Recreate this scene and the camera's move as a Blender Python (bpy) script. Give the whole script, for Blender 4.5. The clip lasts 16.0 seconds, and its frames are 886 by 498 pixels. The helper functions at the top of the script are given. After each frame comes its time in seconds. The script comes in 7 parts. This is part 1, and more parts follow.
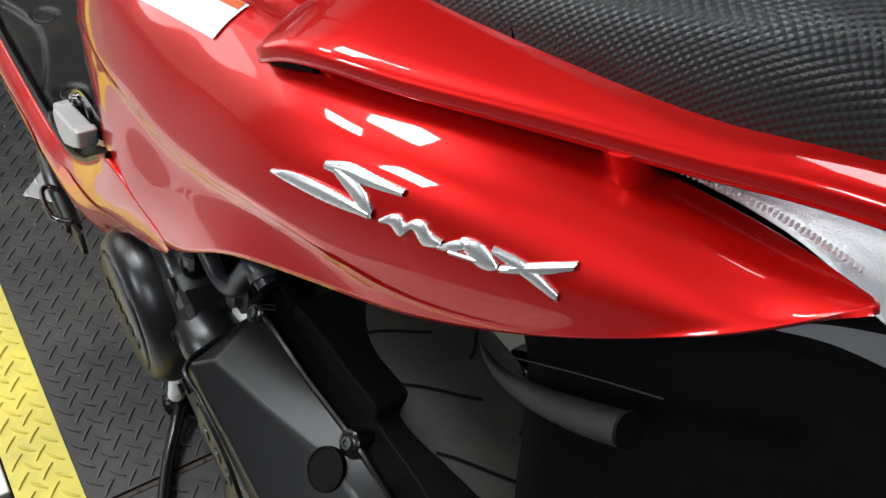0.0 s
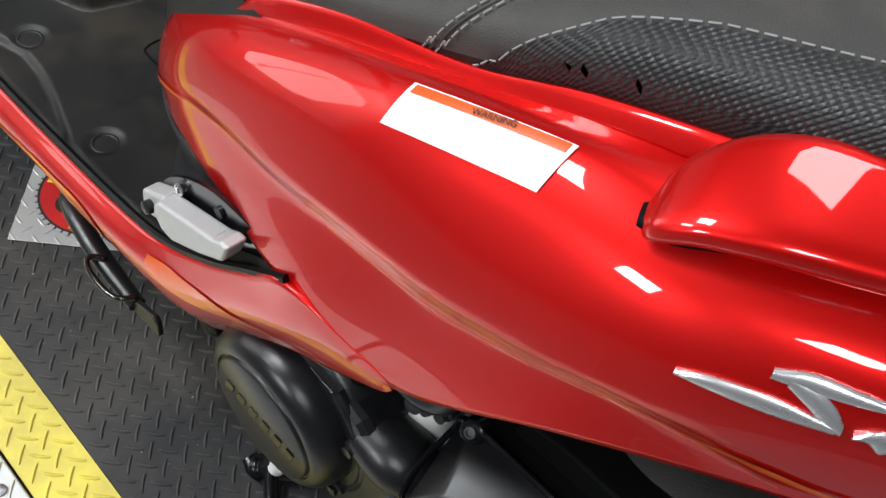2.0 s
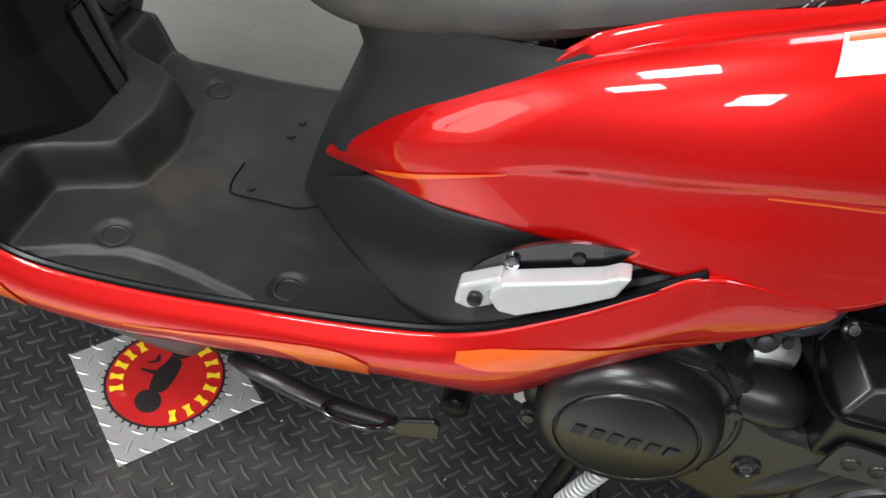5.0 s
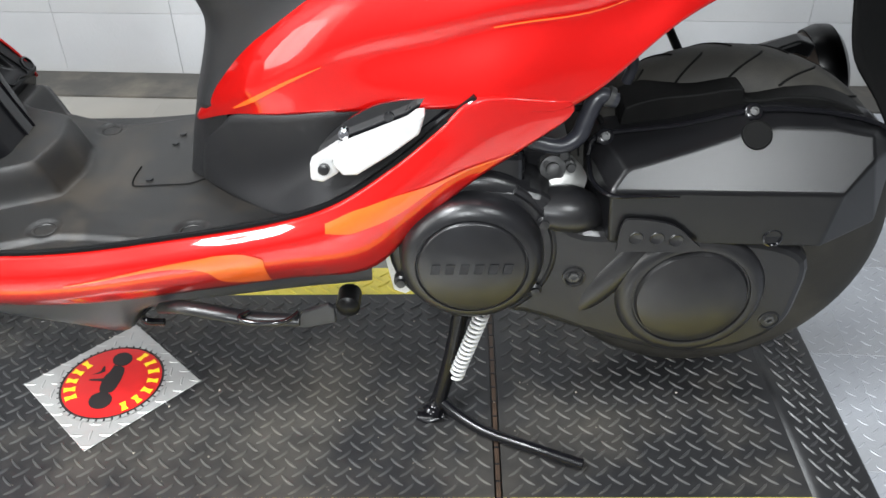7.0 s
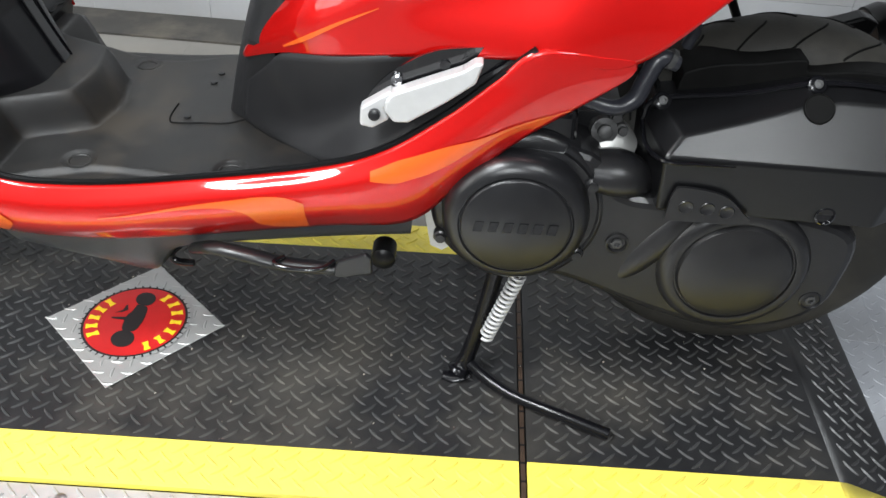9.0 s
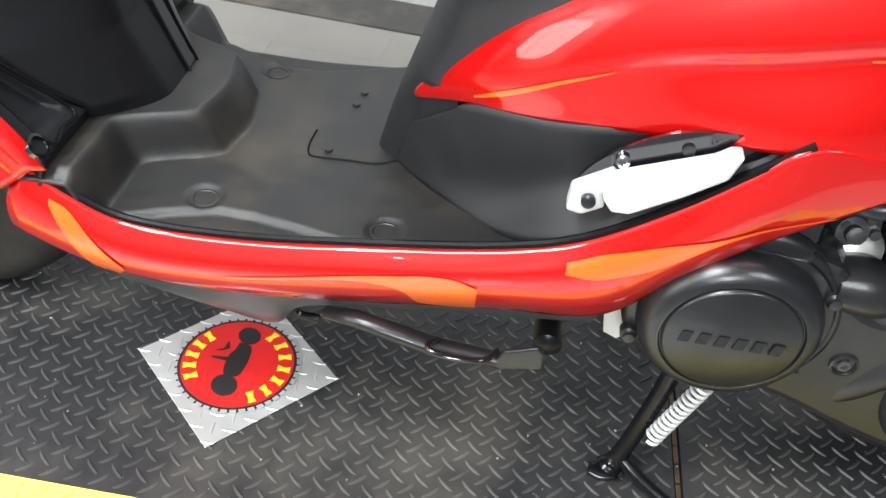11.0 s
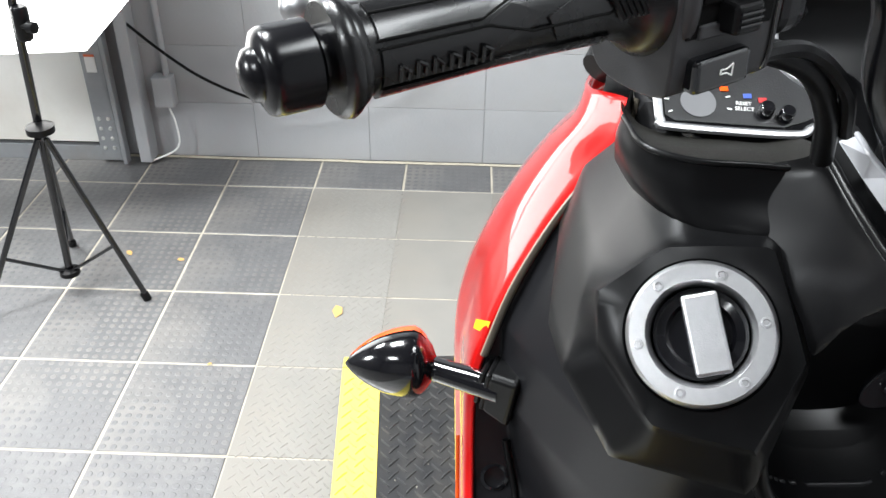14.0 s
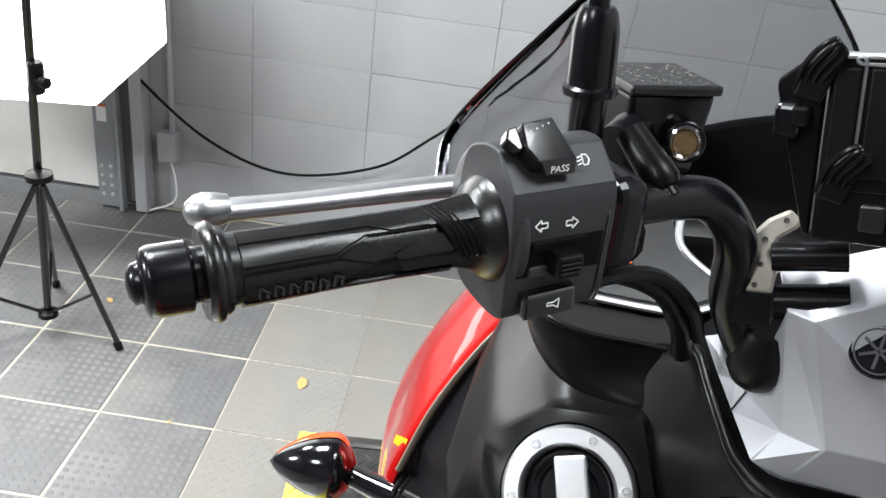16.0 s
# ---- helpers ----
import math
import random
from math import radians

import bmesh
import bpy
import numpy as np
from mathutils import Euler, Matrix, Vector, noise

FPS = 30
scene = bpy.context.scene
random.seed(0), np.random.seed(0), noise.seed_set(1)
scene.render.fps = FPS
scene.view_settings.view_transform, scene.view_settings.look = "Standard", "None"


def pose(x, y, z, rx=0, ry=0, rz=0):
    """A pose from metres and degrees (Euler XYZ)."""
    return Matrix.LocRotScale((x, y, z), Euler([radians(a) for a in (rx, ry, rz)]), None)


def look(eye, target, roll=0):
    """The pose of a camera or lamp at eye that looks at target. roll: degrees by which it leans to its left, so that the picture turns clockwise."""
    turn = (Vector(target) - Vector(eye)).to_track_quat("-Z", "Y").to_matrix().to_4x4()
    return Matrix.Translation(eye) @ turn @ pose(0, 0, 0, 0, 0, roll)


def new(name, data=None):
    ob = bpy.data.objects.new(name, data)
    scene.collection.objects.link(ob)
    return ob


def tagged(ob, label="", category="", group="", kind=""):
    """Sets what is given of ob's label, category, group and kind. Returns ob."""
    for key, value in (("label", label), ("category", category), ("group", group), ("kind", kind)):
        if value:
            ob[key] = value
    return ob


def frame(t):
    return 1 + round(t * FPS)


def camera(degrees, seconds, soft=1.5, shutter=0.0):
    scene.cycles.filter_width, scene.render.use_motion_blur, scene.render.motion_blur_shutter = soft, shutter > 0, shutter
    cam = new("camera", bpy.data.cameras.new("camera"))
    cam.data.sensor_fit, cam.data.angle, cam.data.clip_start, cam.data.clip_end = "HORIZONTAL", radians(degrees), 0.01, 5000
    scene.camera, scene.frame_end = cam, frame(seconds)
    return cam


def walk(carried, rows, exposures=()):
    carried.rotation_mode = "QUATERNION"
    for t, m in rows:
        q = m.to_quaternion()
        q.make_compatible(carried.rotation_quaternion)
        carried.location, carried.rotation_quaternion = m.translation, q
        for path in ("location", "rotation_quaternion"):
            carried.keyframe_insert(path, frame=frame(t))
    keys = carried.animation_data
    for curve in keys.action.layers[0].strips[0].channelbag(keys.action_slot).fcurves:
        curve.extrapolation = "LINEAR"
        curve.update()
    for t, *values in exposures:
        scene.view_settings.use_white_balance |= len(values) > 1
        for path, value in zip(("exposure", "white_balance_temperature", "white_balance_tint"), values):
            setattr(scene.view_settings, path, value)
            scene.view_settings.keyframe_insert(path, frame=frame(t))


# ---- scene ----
cam = camera(54.6, 16.0)
PATH = [
    (0, (1.278, -0.326, 1.062), (0.258, 0.583, -0.399), 11.7),
    (0.5, (1.178, -0.358, 1.042), (0.358, 0.622, -0.497), 15.5),
    (1, (1.117, -0.381, 1.032), (0.363, 0.598, -0.541), 16.2),
    (1.5, (1.053, -0.409, 1.038), (0.322, 0.574, -0.543), 16.1),
    (2, (0.946, -0.435, 1.046), (0.291, 0.616, -0.524), 17.8),
    (2.5, (0.841, -0.483, 1.059), (0.301, 0.621, -0.519), 19.6),
    (3, (0.751, -0.528, 1.065), (0.271, 0.589, -0.523), 18.0),
    (3.5, (0.673, -0.537, 1.048), (0.267, 0.594, -0.551), 17.3),
    (6, (0.507, -0.852, 0.966), (0.531, 0.694, -0.303), 2.7),
    (6.5, (0.612, -0.941, 0.96), (0.64, 0.663, -0.235), -0.1),
    (7, (0.663, -1.034, 0.933), (0.625, 0.584, -0.241), -1.2),
    (7.5, (0.671, -1.089, 0.912), (0.61, 0.519, -0.276), -0.4),
    (8, (0.66, -1.097, 0.909), (0.608, 0.502, -0.29), 0.3),
    (8.5, (0.645, -1.071, 0.907), (0.601, 0.522, -0.302), 1.6),
    (11, (0.434, -0.812, 0.896), (0.331, 0.685, -0.427), 6.5),
    (11.5, (0.421, -0.732, 0.882), (0.039, 0.76, -0.395), 2.7),
    (12, (0.465, -0.598, 0.908), (-0.365, 0.748, -0.316), -0.1),
    (12.5, (0.467, -0.441, 0.956), (-0.772, 0.554, -0.258), -0.4),
    (13, (0.400, -0.329, 0.994), (-1.126, 0.306, -0.134), -0.7),
    (13.5, (0.377, -0.275, 1.063), (-1.232, 0.138, -0.051), -0.6),
    (14, (0.395, -0.246, 1.128), (-1.267, -0.173, 0.019), 0.9),
    (14.5, (0.403, -0.217, 1.166), (-1.299, -0.225, 0.116), 4.8),
    (15, (0.406, -0.214, 1.194), (-1.318, -0.185, 0.181), 7.1),
    (15.5, (0.403, -0.206, 1.202), (-1.34, -0.163, 0.221), 8.3),
    (16, (0.416, -0.194, 1.206), (-1.326, -0.127, 0.226), 7.6),
]
walk(cam, [(t, look(eye, target, roll)) for t, eye, target, roll in PATH], [(0, -0.6), (1, -0.6), (1.5, -0.65), (2, -0.62), (2.5, -0.66), (3, -0.6), (3.5, -0.55), (6.0, 0.25), (6.5, 0.55), (7.0, 0.68), (7.5, 0.58), (8.0, 0.35), (8.5, 0.15), (11, 0.78), (12, 0.74), (12.5, 0.7), (13.5, 0.45), (14.0, 0.6), (14.8, 0.45), (15.5, 0.33), (16, 0.33)])

# ---- light ----
world = bpy.data.worlds.new("world")
scene.world = world
world.use_nodes = True
world.node_tree.nodes["Background"].inputs[0].default_value = (0.9, 0.95, 1.0, 1)
world.node_tree.nodes["Background"].inputs[1].default_value = 0.15
FLOOR = -0.05


def area(name, eye, target, sx, sy, watts, colour=(0.93, 0.975, 1.0)):
    d = bpy.data.lights.new(name, "AREA")
    d.shape, d.size, d.size_y, d.energy, d.color = "RECTANGLE", sx, sy, watts, colour
    ob = new(name, d)
    ob.matrix_world = look(eye, target)
    return ob


for x, y, sx, sy, watts in ((-0.6, -1.1, 0.6, 0.6, 88), (0.46, 0.56, 0.7, 0.6, 25), (-1.15, -2.2, 0.6, 0.6, 66), (1.85, -1.95, 0.6, 0.6, 50)):
    area("ceiling_panel_lamp", (x, y, 2.72), (x, y, 0), sx, sy, watts)
area("softbox_lamp", (0.35, -2.75, 1.75), (0.45, 0.0, 0.45), 0.36, 0.45, 44)

# ---- materials ----


def nodes_of(m):
    m.use_nodes = True
    nt = m.node_tree
    return nt, nt.nodes, nt.links, nt.nodes["Principled BSDF"]


def mat(name, col, rough=0.5, metal=0.0, coat=0.0, vary=0.12, scale=40.0, bump=0.0, bump_scale=300.0, wear=0.0, wear_col=None, spec=0.5, rvary=0.12):
    m = bpy.data.materials.new(name)
    nt, ns, lk, b = nodes_of(m)
    tc = ns.new("ShaderNodeTexCoord")
    n1 = ns.new("ShaderNodeTexNoise")
    n1.inputs["Scale"].default_value, n1.inputs["Detail"].default_value = scale, 5
    lk.new(tc.outputs["Object"], n1.inputs["Vector"])
    mix = ns.new("ShaderNodeMix")
    mix.data_type = "RGBA"
    lk.new(n1.outputs["Fac"], mix.inputs[0])
    mix.inputs[6].default_value = (*[c * (1 - vary) for c in col], 1)
    mix.inputs[7].default_value = (*[min(1, c * (1 + vary)) for c in col], 1)
    out = mix.outputs[2]
    if wear:
        n2 = ns.new("ShaderNodeTexNoise")
        n2.inputs["Scale"].default_value, n2.inputs["Detail"].default_value, n2.inputs["Roughness"].default_value = scale * 0.13, 8, 0.65
        lk.new(tc.outputs["Object"], n2.inputs["Vector"])
        ramp = ns.new("ShaderNodeValToRGB")
        ramp.color_ramp.elements[0].position, ramp.color_ramp.elements[1].position = 0.48, 0.72
        ramp.color_ramp.elements[1].color = (wear, wear, wear, 1)
        lk.new(n2.outputs["Fac"], ramp.inputs[0])
        mx = ns.new("ShaderNodeMix")
        mx.data_type = "RGBA"
        lk.new(ramp.outputs[0], mx.inputs[0])
        lk.new(out, mx.inputs[6])
        mx.inputs[7].default_value = (*(wear_col or (0.4, 0.38, 0.34)), 1)
        out = mx.outputs[2]
    lk.new(out, b.inputs["Base Color"])
    mr = ns.new("ShaderNodeMapRange")
    mr.inputs[3].default_value, mr.inputs[4].default_value = max(0.02, rough - rvary * rough), rough + rvary * rough
    lk.new(n1.outputs["Fac"], mr.inputs[0])
    lk.new(mr.outputs[0], b.inputs["Roughness"])
    b.inputs["Metallic"].default_value = metal
    b.inputs["Coat Weight"].default_value = coat
    b.inputs["Coat Roughness"].default_value = 0.03
    b.inputs["Specular IOR Level"].default_value = spec
    if bump:
        n3 = ns.new("ShaderNodeTexNoise")
        n3.inputs["Scale"].default_value, n3.inputs["Detail"].default_value = bump_scale, 3
        lk.new(tc.outputs["Object"], n3.inputs["Vector"])
        bp = ns.new("ShaderNodeBump")
        bp.inputs["Strength"].default_value, bp.inputs["Distance"].default_value = bump, 0.001
        lk.new(n3.outputs["Fac"], bp.inputs["Height"])
        lk.new(bp.outputs[0], b.inputs["Normal"])
    return m


def dimple(name, col, scale):
    """Vinyl with small dots in rows, as relief."""
    m = mat(name, col, 0.38, 0, 0, 0.15, 60, spec=0.4)
    nt = m.node_tree
    ns, lk, b = nt.nodes, nt.links, nt.nodes["Principled BSDF"]
    tc = ns.new("ShaderNodeTexCoord")
    mp = ns.new("ShaderNodeMapping")
    mp.inputs["Rotation"].default_value = (0.0, 0.0, radians(45))
    lk.new(tc.outputs["UV"], mp.inputs["Vector"])
    ck = ns.new("ShaderNodeTexVoronoi")
    ck.voronoi_dimensions = "2D"
    ck.inputs["Scale"].default_value = scale
    ck.inputs["Randomness"].default_value = 0.0
    lk.new(mp.outputs[0], ck.inputs["Vector"])
    bp = ns.new("ShaderNodeBump")
    bp.inputs["Strength"].default_value, bp.inputs["Distance"].default_value = 1.0, 0.0012
    bp.invert = True
    lk.new(ck.outputs["Distance"], bp.inputs["Height"])
    lk.new(bp.outputs[0], b.inputs["Normal"])
    return m


def glow(name, col, strength):
    m = bpy.data.materials.new(name)
    nt, ns, lk, b = nodes_of(m)
    b.inputs["Base Color"].default_value = (0.8, 0.8, 0.8, 1)
    b.inputs["Emission Color"].default_value = (*col, 1)
    b.inputs["Emission Strength"].default_value = strength
    return m


def glass(name, col, rough=0.05):
    m = bpy.data.materials.new(name)
    nt, ns, lk, b = nodes_of(m)
    b.inputs["Base Color"].default_value = (*col, 1)
    b.inputs["Transmission Weight"].default_value = 1.0
    b.inputs["Roughness"].default_value = rough
    b.inputs["IOR"].default_value = 1.3
    return m


RED = mat("red_paint", (0.60, 0.004, 0.003), 0.38, 0.6, 1.0, 0.10, 1400, spec=0.25)
BLACK = mat("black_plastic", (0.003, 0.003, 0.0033), 0.30, 0, 0, 0.2, 60, 0.05, 1500, spec=0.20, rvary=0.08)
GREYBLACK = mat("textured_grey_black_plastic", (0.012, 0.012, 0.013), 0.48, 0, 0, 0.2, 30, 0.35, 1800, 0.35, (0.03, 0.028, 0.024), spec=0.35)
FOOT = mat("worn_footboard_plastic", (0.0125, 0.012, 0.0118), 0.37, 0, 0, 0.25, 40, 0.4, 1300, 0.7, (0.056, 0.043, 0.030), spec=0.4)
SATIN = mat("satin_black_paint", (0.004, 0.004, 0.005), 0.22, 0, 0.0, 0.2, 50, 0.02, 900, spec=0.3, rvary=0.03)
MATTE = mat("matt_black_plastic", (0.004, 0.004, 0.004), 0.6, 0, 0, 0.3, 60, 0.3, 900, 0.3, (0.012, 0.011, 0.010), spec=0.08)
GRIP = mat("black_grip_rubber", (0.005, 0.005, 0.0054), 0.27, 0, 0, 0.2, 60, 0.04, 800, spec=0.45)
DULL = mat("dull_black_metal", (0.008, 0.008, 0.009), 0.30, 0, 0, 0.3, 50, 0.15, 700, 0.35, (0.03, 0.028, 0.025), spec=0.45)
RUBBER = mat("black_rubber", (0.004, 0.004, 0.0043), 0.32, 0, 0, 0.2, 60, 0.1, 800, spec=0.2)
TYRE = mat("tyre_rubber", (0.020, 0.019, 0.017), 0.62, 0, 0, 0.25, 30, 0.4, 500, 0.6, (0.075, 0.068, 0.056), spec=0.3)
GLOSSBLACK = mat("gloss_black", (0.004, 0.004, 0.005), 0.12, 0, 0.5, 0.1, 60)
CHROME = mat("chrome", (0.75, 0.75, 0.77), 0.12, 1, 0, 0.05, 60)
ALU = mat("brushed_aluminium", (0.42, 0.42, 0.43), 0.38, 1, 0, 0.1, 200, 0.1, 900)
PEGALU = mat("cast_satin_alloy", (0.50, 0.50, 0.50), 0.5, 0.35, 0, 0.08, 120, 0.2, 700)
SILVER = mat("silver_paint", (0.44, 0.445, 0.47), 0.42, 0.35, 0.2, 0.05, 300)
CASTALU = mat("cast_aluminium", (0.62, 0.62, 0.6), 0.5, 0.6, 0, 0.15, 80, 0.3, 600, 0.3, (0.3, 0.28, 0.25))
WHITE = mat("white_paper", (0.82, 0.82, 0.8), 0.5, 0, 0, 0.02, 100)
ORANGE = mat("orange_decal", (0.64, 0.09, 0.004), 0.35, 0, 0.6, 0.1, 100)
YELLOWDECAL = mat("yellow_decal", (0.8, 0.5, 0.02), 0.35, 0, 0.6, 0.05, 100)
YELLOW = mat("yellow_paint", (0.80, 0.67, 0.10), 0.5, 0, 0, 0.15, 40, 0.2, 500, 0.7, (0.42, 0.34, 0.10))
MAT = mat("black_rubber_mat", (0.012, 0.012, 0.013), 0.44, 0, 0, 0.35, 34, 0.4, 700, 0.55, (0.085, 0.076, 0.064), spec=0.55)
TREAD = mat("worn_rubber_bar", (0.045, 0.045, 0.046), 0.36, 0, 0, 0.35, 34, 0.2, 900, 0.7, (0.12, 0.11, 0.092))
PLATE = mat("silver_diamond_plate", (0.5, 0.5, 0.49), 0.42, 0.6, 0, 0.12, 40, 0.1, 500, 0.4, (0.33, 0.3, 0.27))
TILEBLACK = mat("dark_coin_tile", (0.115, 0.114, 0.115), 0.42, 0, 0, 0.3, 22, 0.3, 500, 0.7, (0.22, 0.205, 0.185))
TILEGREY = mat("grey_floor_tile", (0.215, 0.205, 0.187), 0.62, 0, 0, 0.16, 9, 0.3, 400, 0.7, (0.20, 0.178, 0.148), spec=0.3)
GROUT = mat("dusty_joint", (0.42, 0.38, 0.31), 0.85, 0, 0, 0.5, 30, 0.5, 200, 0.6, (0.20, 0.18, 0.15))
WALL = mat("grey_wall_paint", (0.37, 0.375, 0.385), 0.5, 0, 0, 0.14, 6, 0.7, 120, 0.75, (0.27, 0.263, 0.25))
DARKWALL = mat("unseen_dark_wall", (0.09, 0.09, 0.095), 0.7, 0, 0, 0.1, 6, 0.4, 90)
CEIL = mat("unseen_dark_ceiling", (0.06, 0.06, 0.063), 0.8, 0, 0, 0.05, 5)
SEATM = mat("dark_grey_vinyl", (0.048, 0.045, 0.042), 0.52, 0, 0, 0.2, 34, 0.6, 1100, 0.55, (0.15, 0.125, 0.097), spec=0.4)
DIMPLE = dimple("dimpled_vinyl", (0.024, 0.024, 0.025), 1.0)
THREAD = mat("grey_thread", (0.3, 0.3, 0.3), 0.7)
AMBER = mat("orange_lens", (0.8, 0.09, 0.01), 0.15, 0, 0.5, 0.05, 80)
LENS = glass("clear_lens", (0.95, 0.95, 0.97))
SMOKE = glass("smoked_screen", (0.55, 0.55, 0.57), 0.02)
INK = mat("grey_ink", (0.6, 0.6, 0.61), 0.6)
WOODPALE = mat("dry_leaf", (0.5, 0.3, 0.1), 0.7)
SOFT = glow("softbox_fabric", (1, 0.99, 0.97), 4.0)

# ---- mesh tools ----


def part(name, bm, material, parent=None, label="", smooth=True, category="", group="", kind=""):
    me = bpy.data.meshes.new(name)
    if smooth:
        for f in bm.faces:
            f.smooth = True
    bm.to_mesh(me)
    bm.free()
    if smooth:
        me.set_sharp_from_angle(angle=radians(42))
    me.materials.append(material)
    ob = new(name, me)
    if parent is not None:
        ob.parent = parent
    return tagged(ob, label, category, group, kind)


def sharp(ob, angle=35):
    for p in ob.data.polygons:
        p.use_smooth = True
    ob.data.set_sharp_from_angle(angle=radians(angle))
    return ob


def rounded(ob, width=0.003, segments=2, angle=35):
    m = ob.modifiers.new("bevel", "BEVEL")
    m.width, m.segments, m.limit_method, m.angle_limit = width, segments, "ANGLE", radians(angle)
    m.harden_normals = False
    return ob


def thick(ob, t, offset=-1):
    m = ob.modifiers.new("solid", "SOLIDIFY")
    m.thickness, m.offset = t, offset
    return ob


def empty(name, at=(0, 0, 0)):
    ob = new(name)
    ob.empty_display_size = 0.05
    ob.location = at
    return ob


def spline(pts, n):
    """A smooth line of n points through the given ones."""
    p = np.array(pts, float)
    if len(p) == 2:
        return [p[0] + (p[1] - p[0]) * i / (n - 1) for i in range(n)]
    q = np.vstack([2 * p[0] - p[1], p, 2 * p[-1] - p[-2]])
    out = []
    for i in range(n):
        u = i / (n - 1) * (len(p) - 1)
        k = min(int(u), len(p) - 2)
        t = u - k
        a, b, c, d = q[k], q[k + 1], q[k + 2], q[k + 3]
        out.append(0.5 * (2 * b + (c - a) * t + (2 * a - 5 * b + 4 * c - d) * t * t + (3 * b - a - 3 * c + d) * t ** 3))
    return out


def outward(bm, way):
    """Turns all faces so that they look, on the whole, along way."""
    s = sum((f.normal * f.calc_area() for f in bm.faces), Vector())
    if s.dot(Vector(way)) < 0:
        bmesh.ops.reverse_faces(bm, faces=bm.faces)
    return bm


def grid(points, closed=False, caps=False):
    """A mesh over rows of points."""
    bm = bmesh.new()
    rows = [[bm.verts.new(p) for p in r] for r in points]
    n = len(rows[0])
    for a, b in zip(rows, rows[1:]):
        for i in range(n if closed else n - 1):
            j = (i + 1) % n
            bm.faces.new((a[i], a[j], b[j], b[i]))
    if caps:
        bm.faces.new(rows[0][::-1])
        bm.faces.new(rows[-1])
    bmesh.ops.recalc_face_normals(bm, faces=bm.faces)
    return bm


def skin(rows, nu=28, nv=16):
    """A smooth sheet through rows of control points (each row from one edge to the other)."""
    across = [spline(r, nv) for r in rows]
    cols = [spline([a[j] for a in across], nu) for j in range(nv)]
    return grid([[cols[j][i] for j in range(nv)] for i in range(nu)])


def tube(pts, radius, n=24, sides=12, flat=1.0, caps=True):
    """A round bar along a smooth line; radius is one number or a list along it."""
    line = [Vector(p) for p in spline(pts, n)]
    rs = [radius] * n if isinstance(radius, (int, float)) else [float(r[0]) for r in spline([(r, 0) for r in radius], n)]
    rings, up = [], None
    for i, p in enumerate(line):
        d = (line[min(i + 1, n - 1)] - line[max(i - 1, 0)]).normalized()
        if up is None:
            up = d.orthogonal().normalized() if abs(d.z) > 0.9 else Vector((0, 0, 1))
        side = d.cross(up).normalized()
        up = side.cross(d).normalized()
        rings.append([p + rs[i] * (math.cos(a) * side + flat * math.sin(a) * up) for a in (2 * math.pi * k / sides for k in range(sides))])
    return grid(rings, True, caps)


def lathe(profile, at, axis, sides=40):
    """A turned form: profile rows of (distance along the axis, radius)."""
    q = Vector(axis).normalized().to_track_quat("Z", "Y")
    rings = [[Vector(at) + q @ Vector((r * math.cos(2 * math.pi * k / sides), r * math.sin(2 * math.pi * k / sides), h)) for k in range(sides)] for h, r in profile]
    return grid(rings, True, True)


def block(size, m=None, taper=1.0):
    """A box of the given size about its middle, its top scaled by taper."""
    bm = bmesh.new()
    bmesh.ops.create_cube(bm, size=1)
    for v in bm.verts:
        k = taper if v.co.z > 0 else 1
        v.co = Vector((v.co.x * size[0] * k, v.co.y * size[1] * k, v.co.z * size[2]))
    if m is not None:
        bm.transform(m)
    return bm


def plate(outline, depth, m=None, smooth_n=0):
    """A flat plate: an outline in x, y, with depth along z."""
    pts = list(outline)
    if smooth_n:
        p = pts + [pts[0]]
        pts = [tuple(c) for c in spline(p, smooth_n)][:-1]
    bm = bmesh.new()
    a = [bm.verts.new((x, y, 0)) for x, y in pts]
    b = [bm.verts.new((x, y, depth)) for x, y in pts]
    bm.faces.new(a[::-1])
    bm.faces.new(b)
    for i in range(len(pts)):
        j = (i + 1) % len(pts)
        bm.faces.new((a[i], a[j], b[j], b[i]))
    bmesh.ops.recalc_face_normals(bm, faces=bm.faces)
    if m is not None:
        bm.transform(m)
    return bm


def side_plane(y):
    """x stays x, the outline's y becomes height, depth goes towards the scooter's left side."""
    return Matrix(((1, 0, 0, 0), (0, 0, -1, y), (0, 1, 0, 0), (0, 0, 0, 1)))


def facing(at, normal, up=(0, 0, 1)):
    """A pose whose z looks along normal, and whose y is as near to up as it can be."""
    z = Vector(normal).normalized()
    x = Vector(up).cross(z).normalized()
    y = z.cross(x)
    m = Matrix((x, y, z)).transposed().to_4x4()
    m.translation = Vector(at)
    return m


def join(*bms):
    out = bms[0]
    for b in bms[1:]:
        me = bpy.data.meshes.new("tmp")
        b.to_mesh(me)
        b.free()
        out.from_mesh(me)
        bpy.data.meshes.remove(me)
    return out


def text(name, words, size, m, material, parent, depth=0.0005, label=""):
    c = bpy.data.curves.new(name, "FONT")
    c.body, c.size, c.extrude, c.align_x, c.align_y = words, size, depth, "CENTER", "CENTER"
    tmp = bpy.data.objects.new(name, c)
    me = bpy.data.meshes.new_from_object(tmp)
    bpy.data.objects.remove(tmp)
    me.transform(m)
    me.materials.append(material)
    ob = new(name, me)
    ob.parent = parent
    return tagged(ob, label)


def smooth01(a, b, x):
    t = min(1, max(0, (x - a) / (b - a)))
    return t * t * (3 - 2 * t)


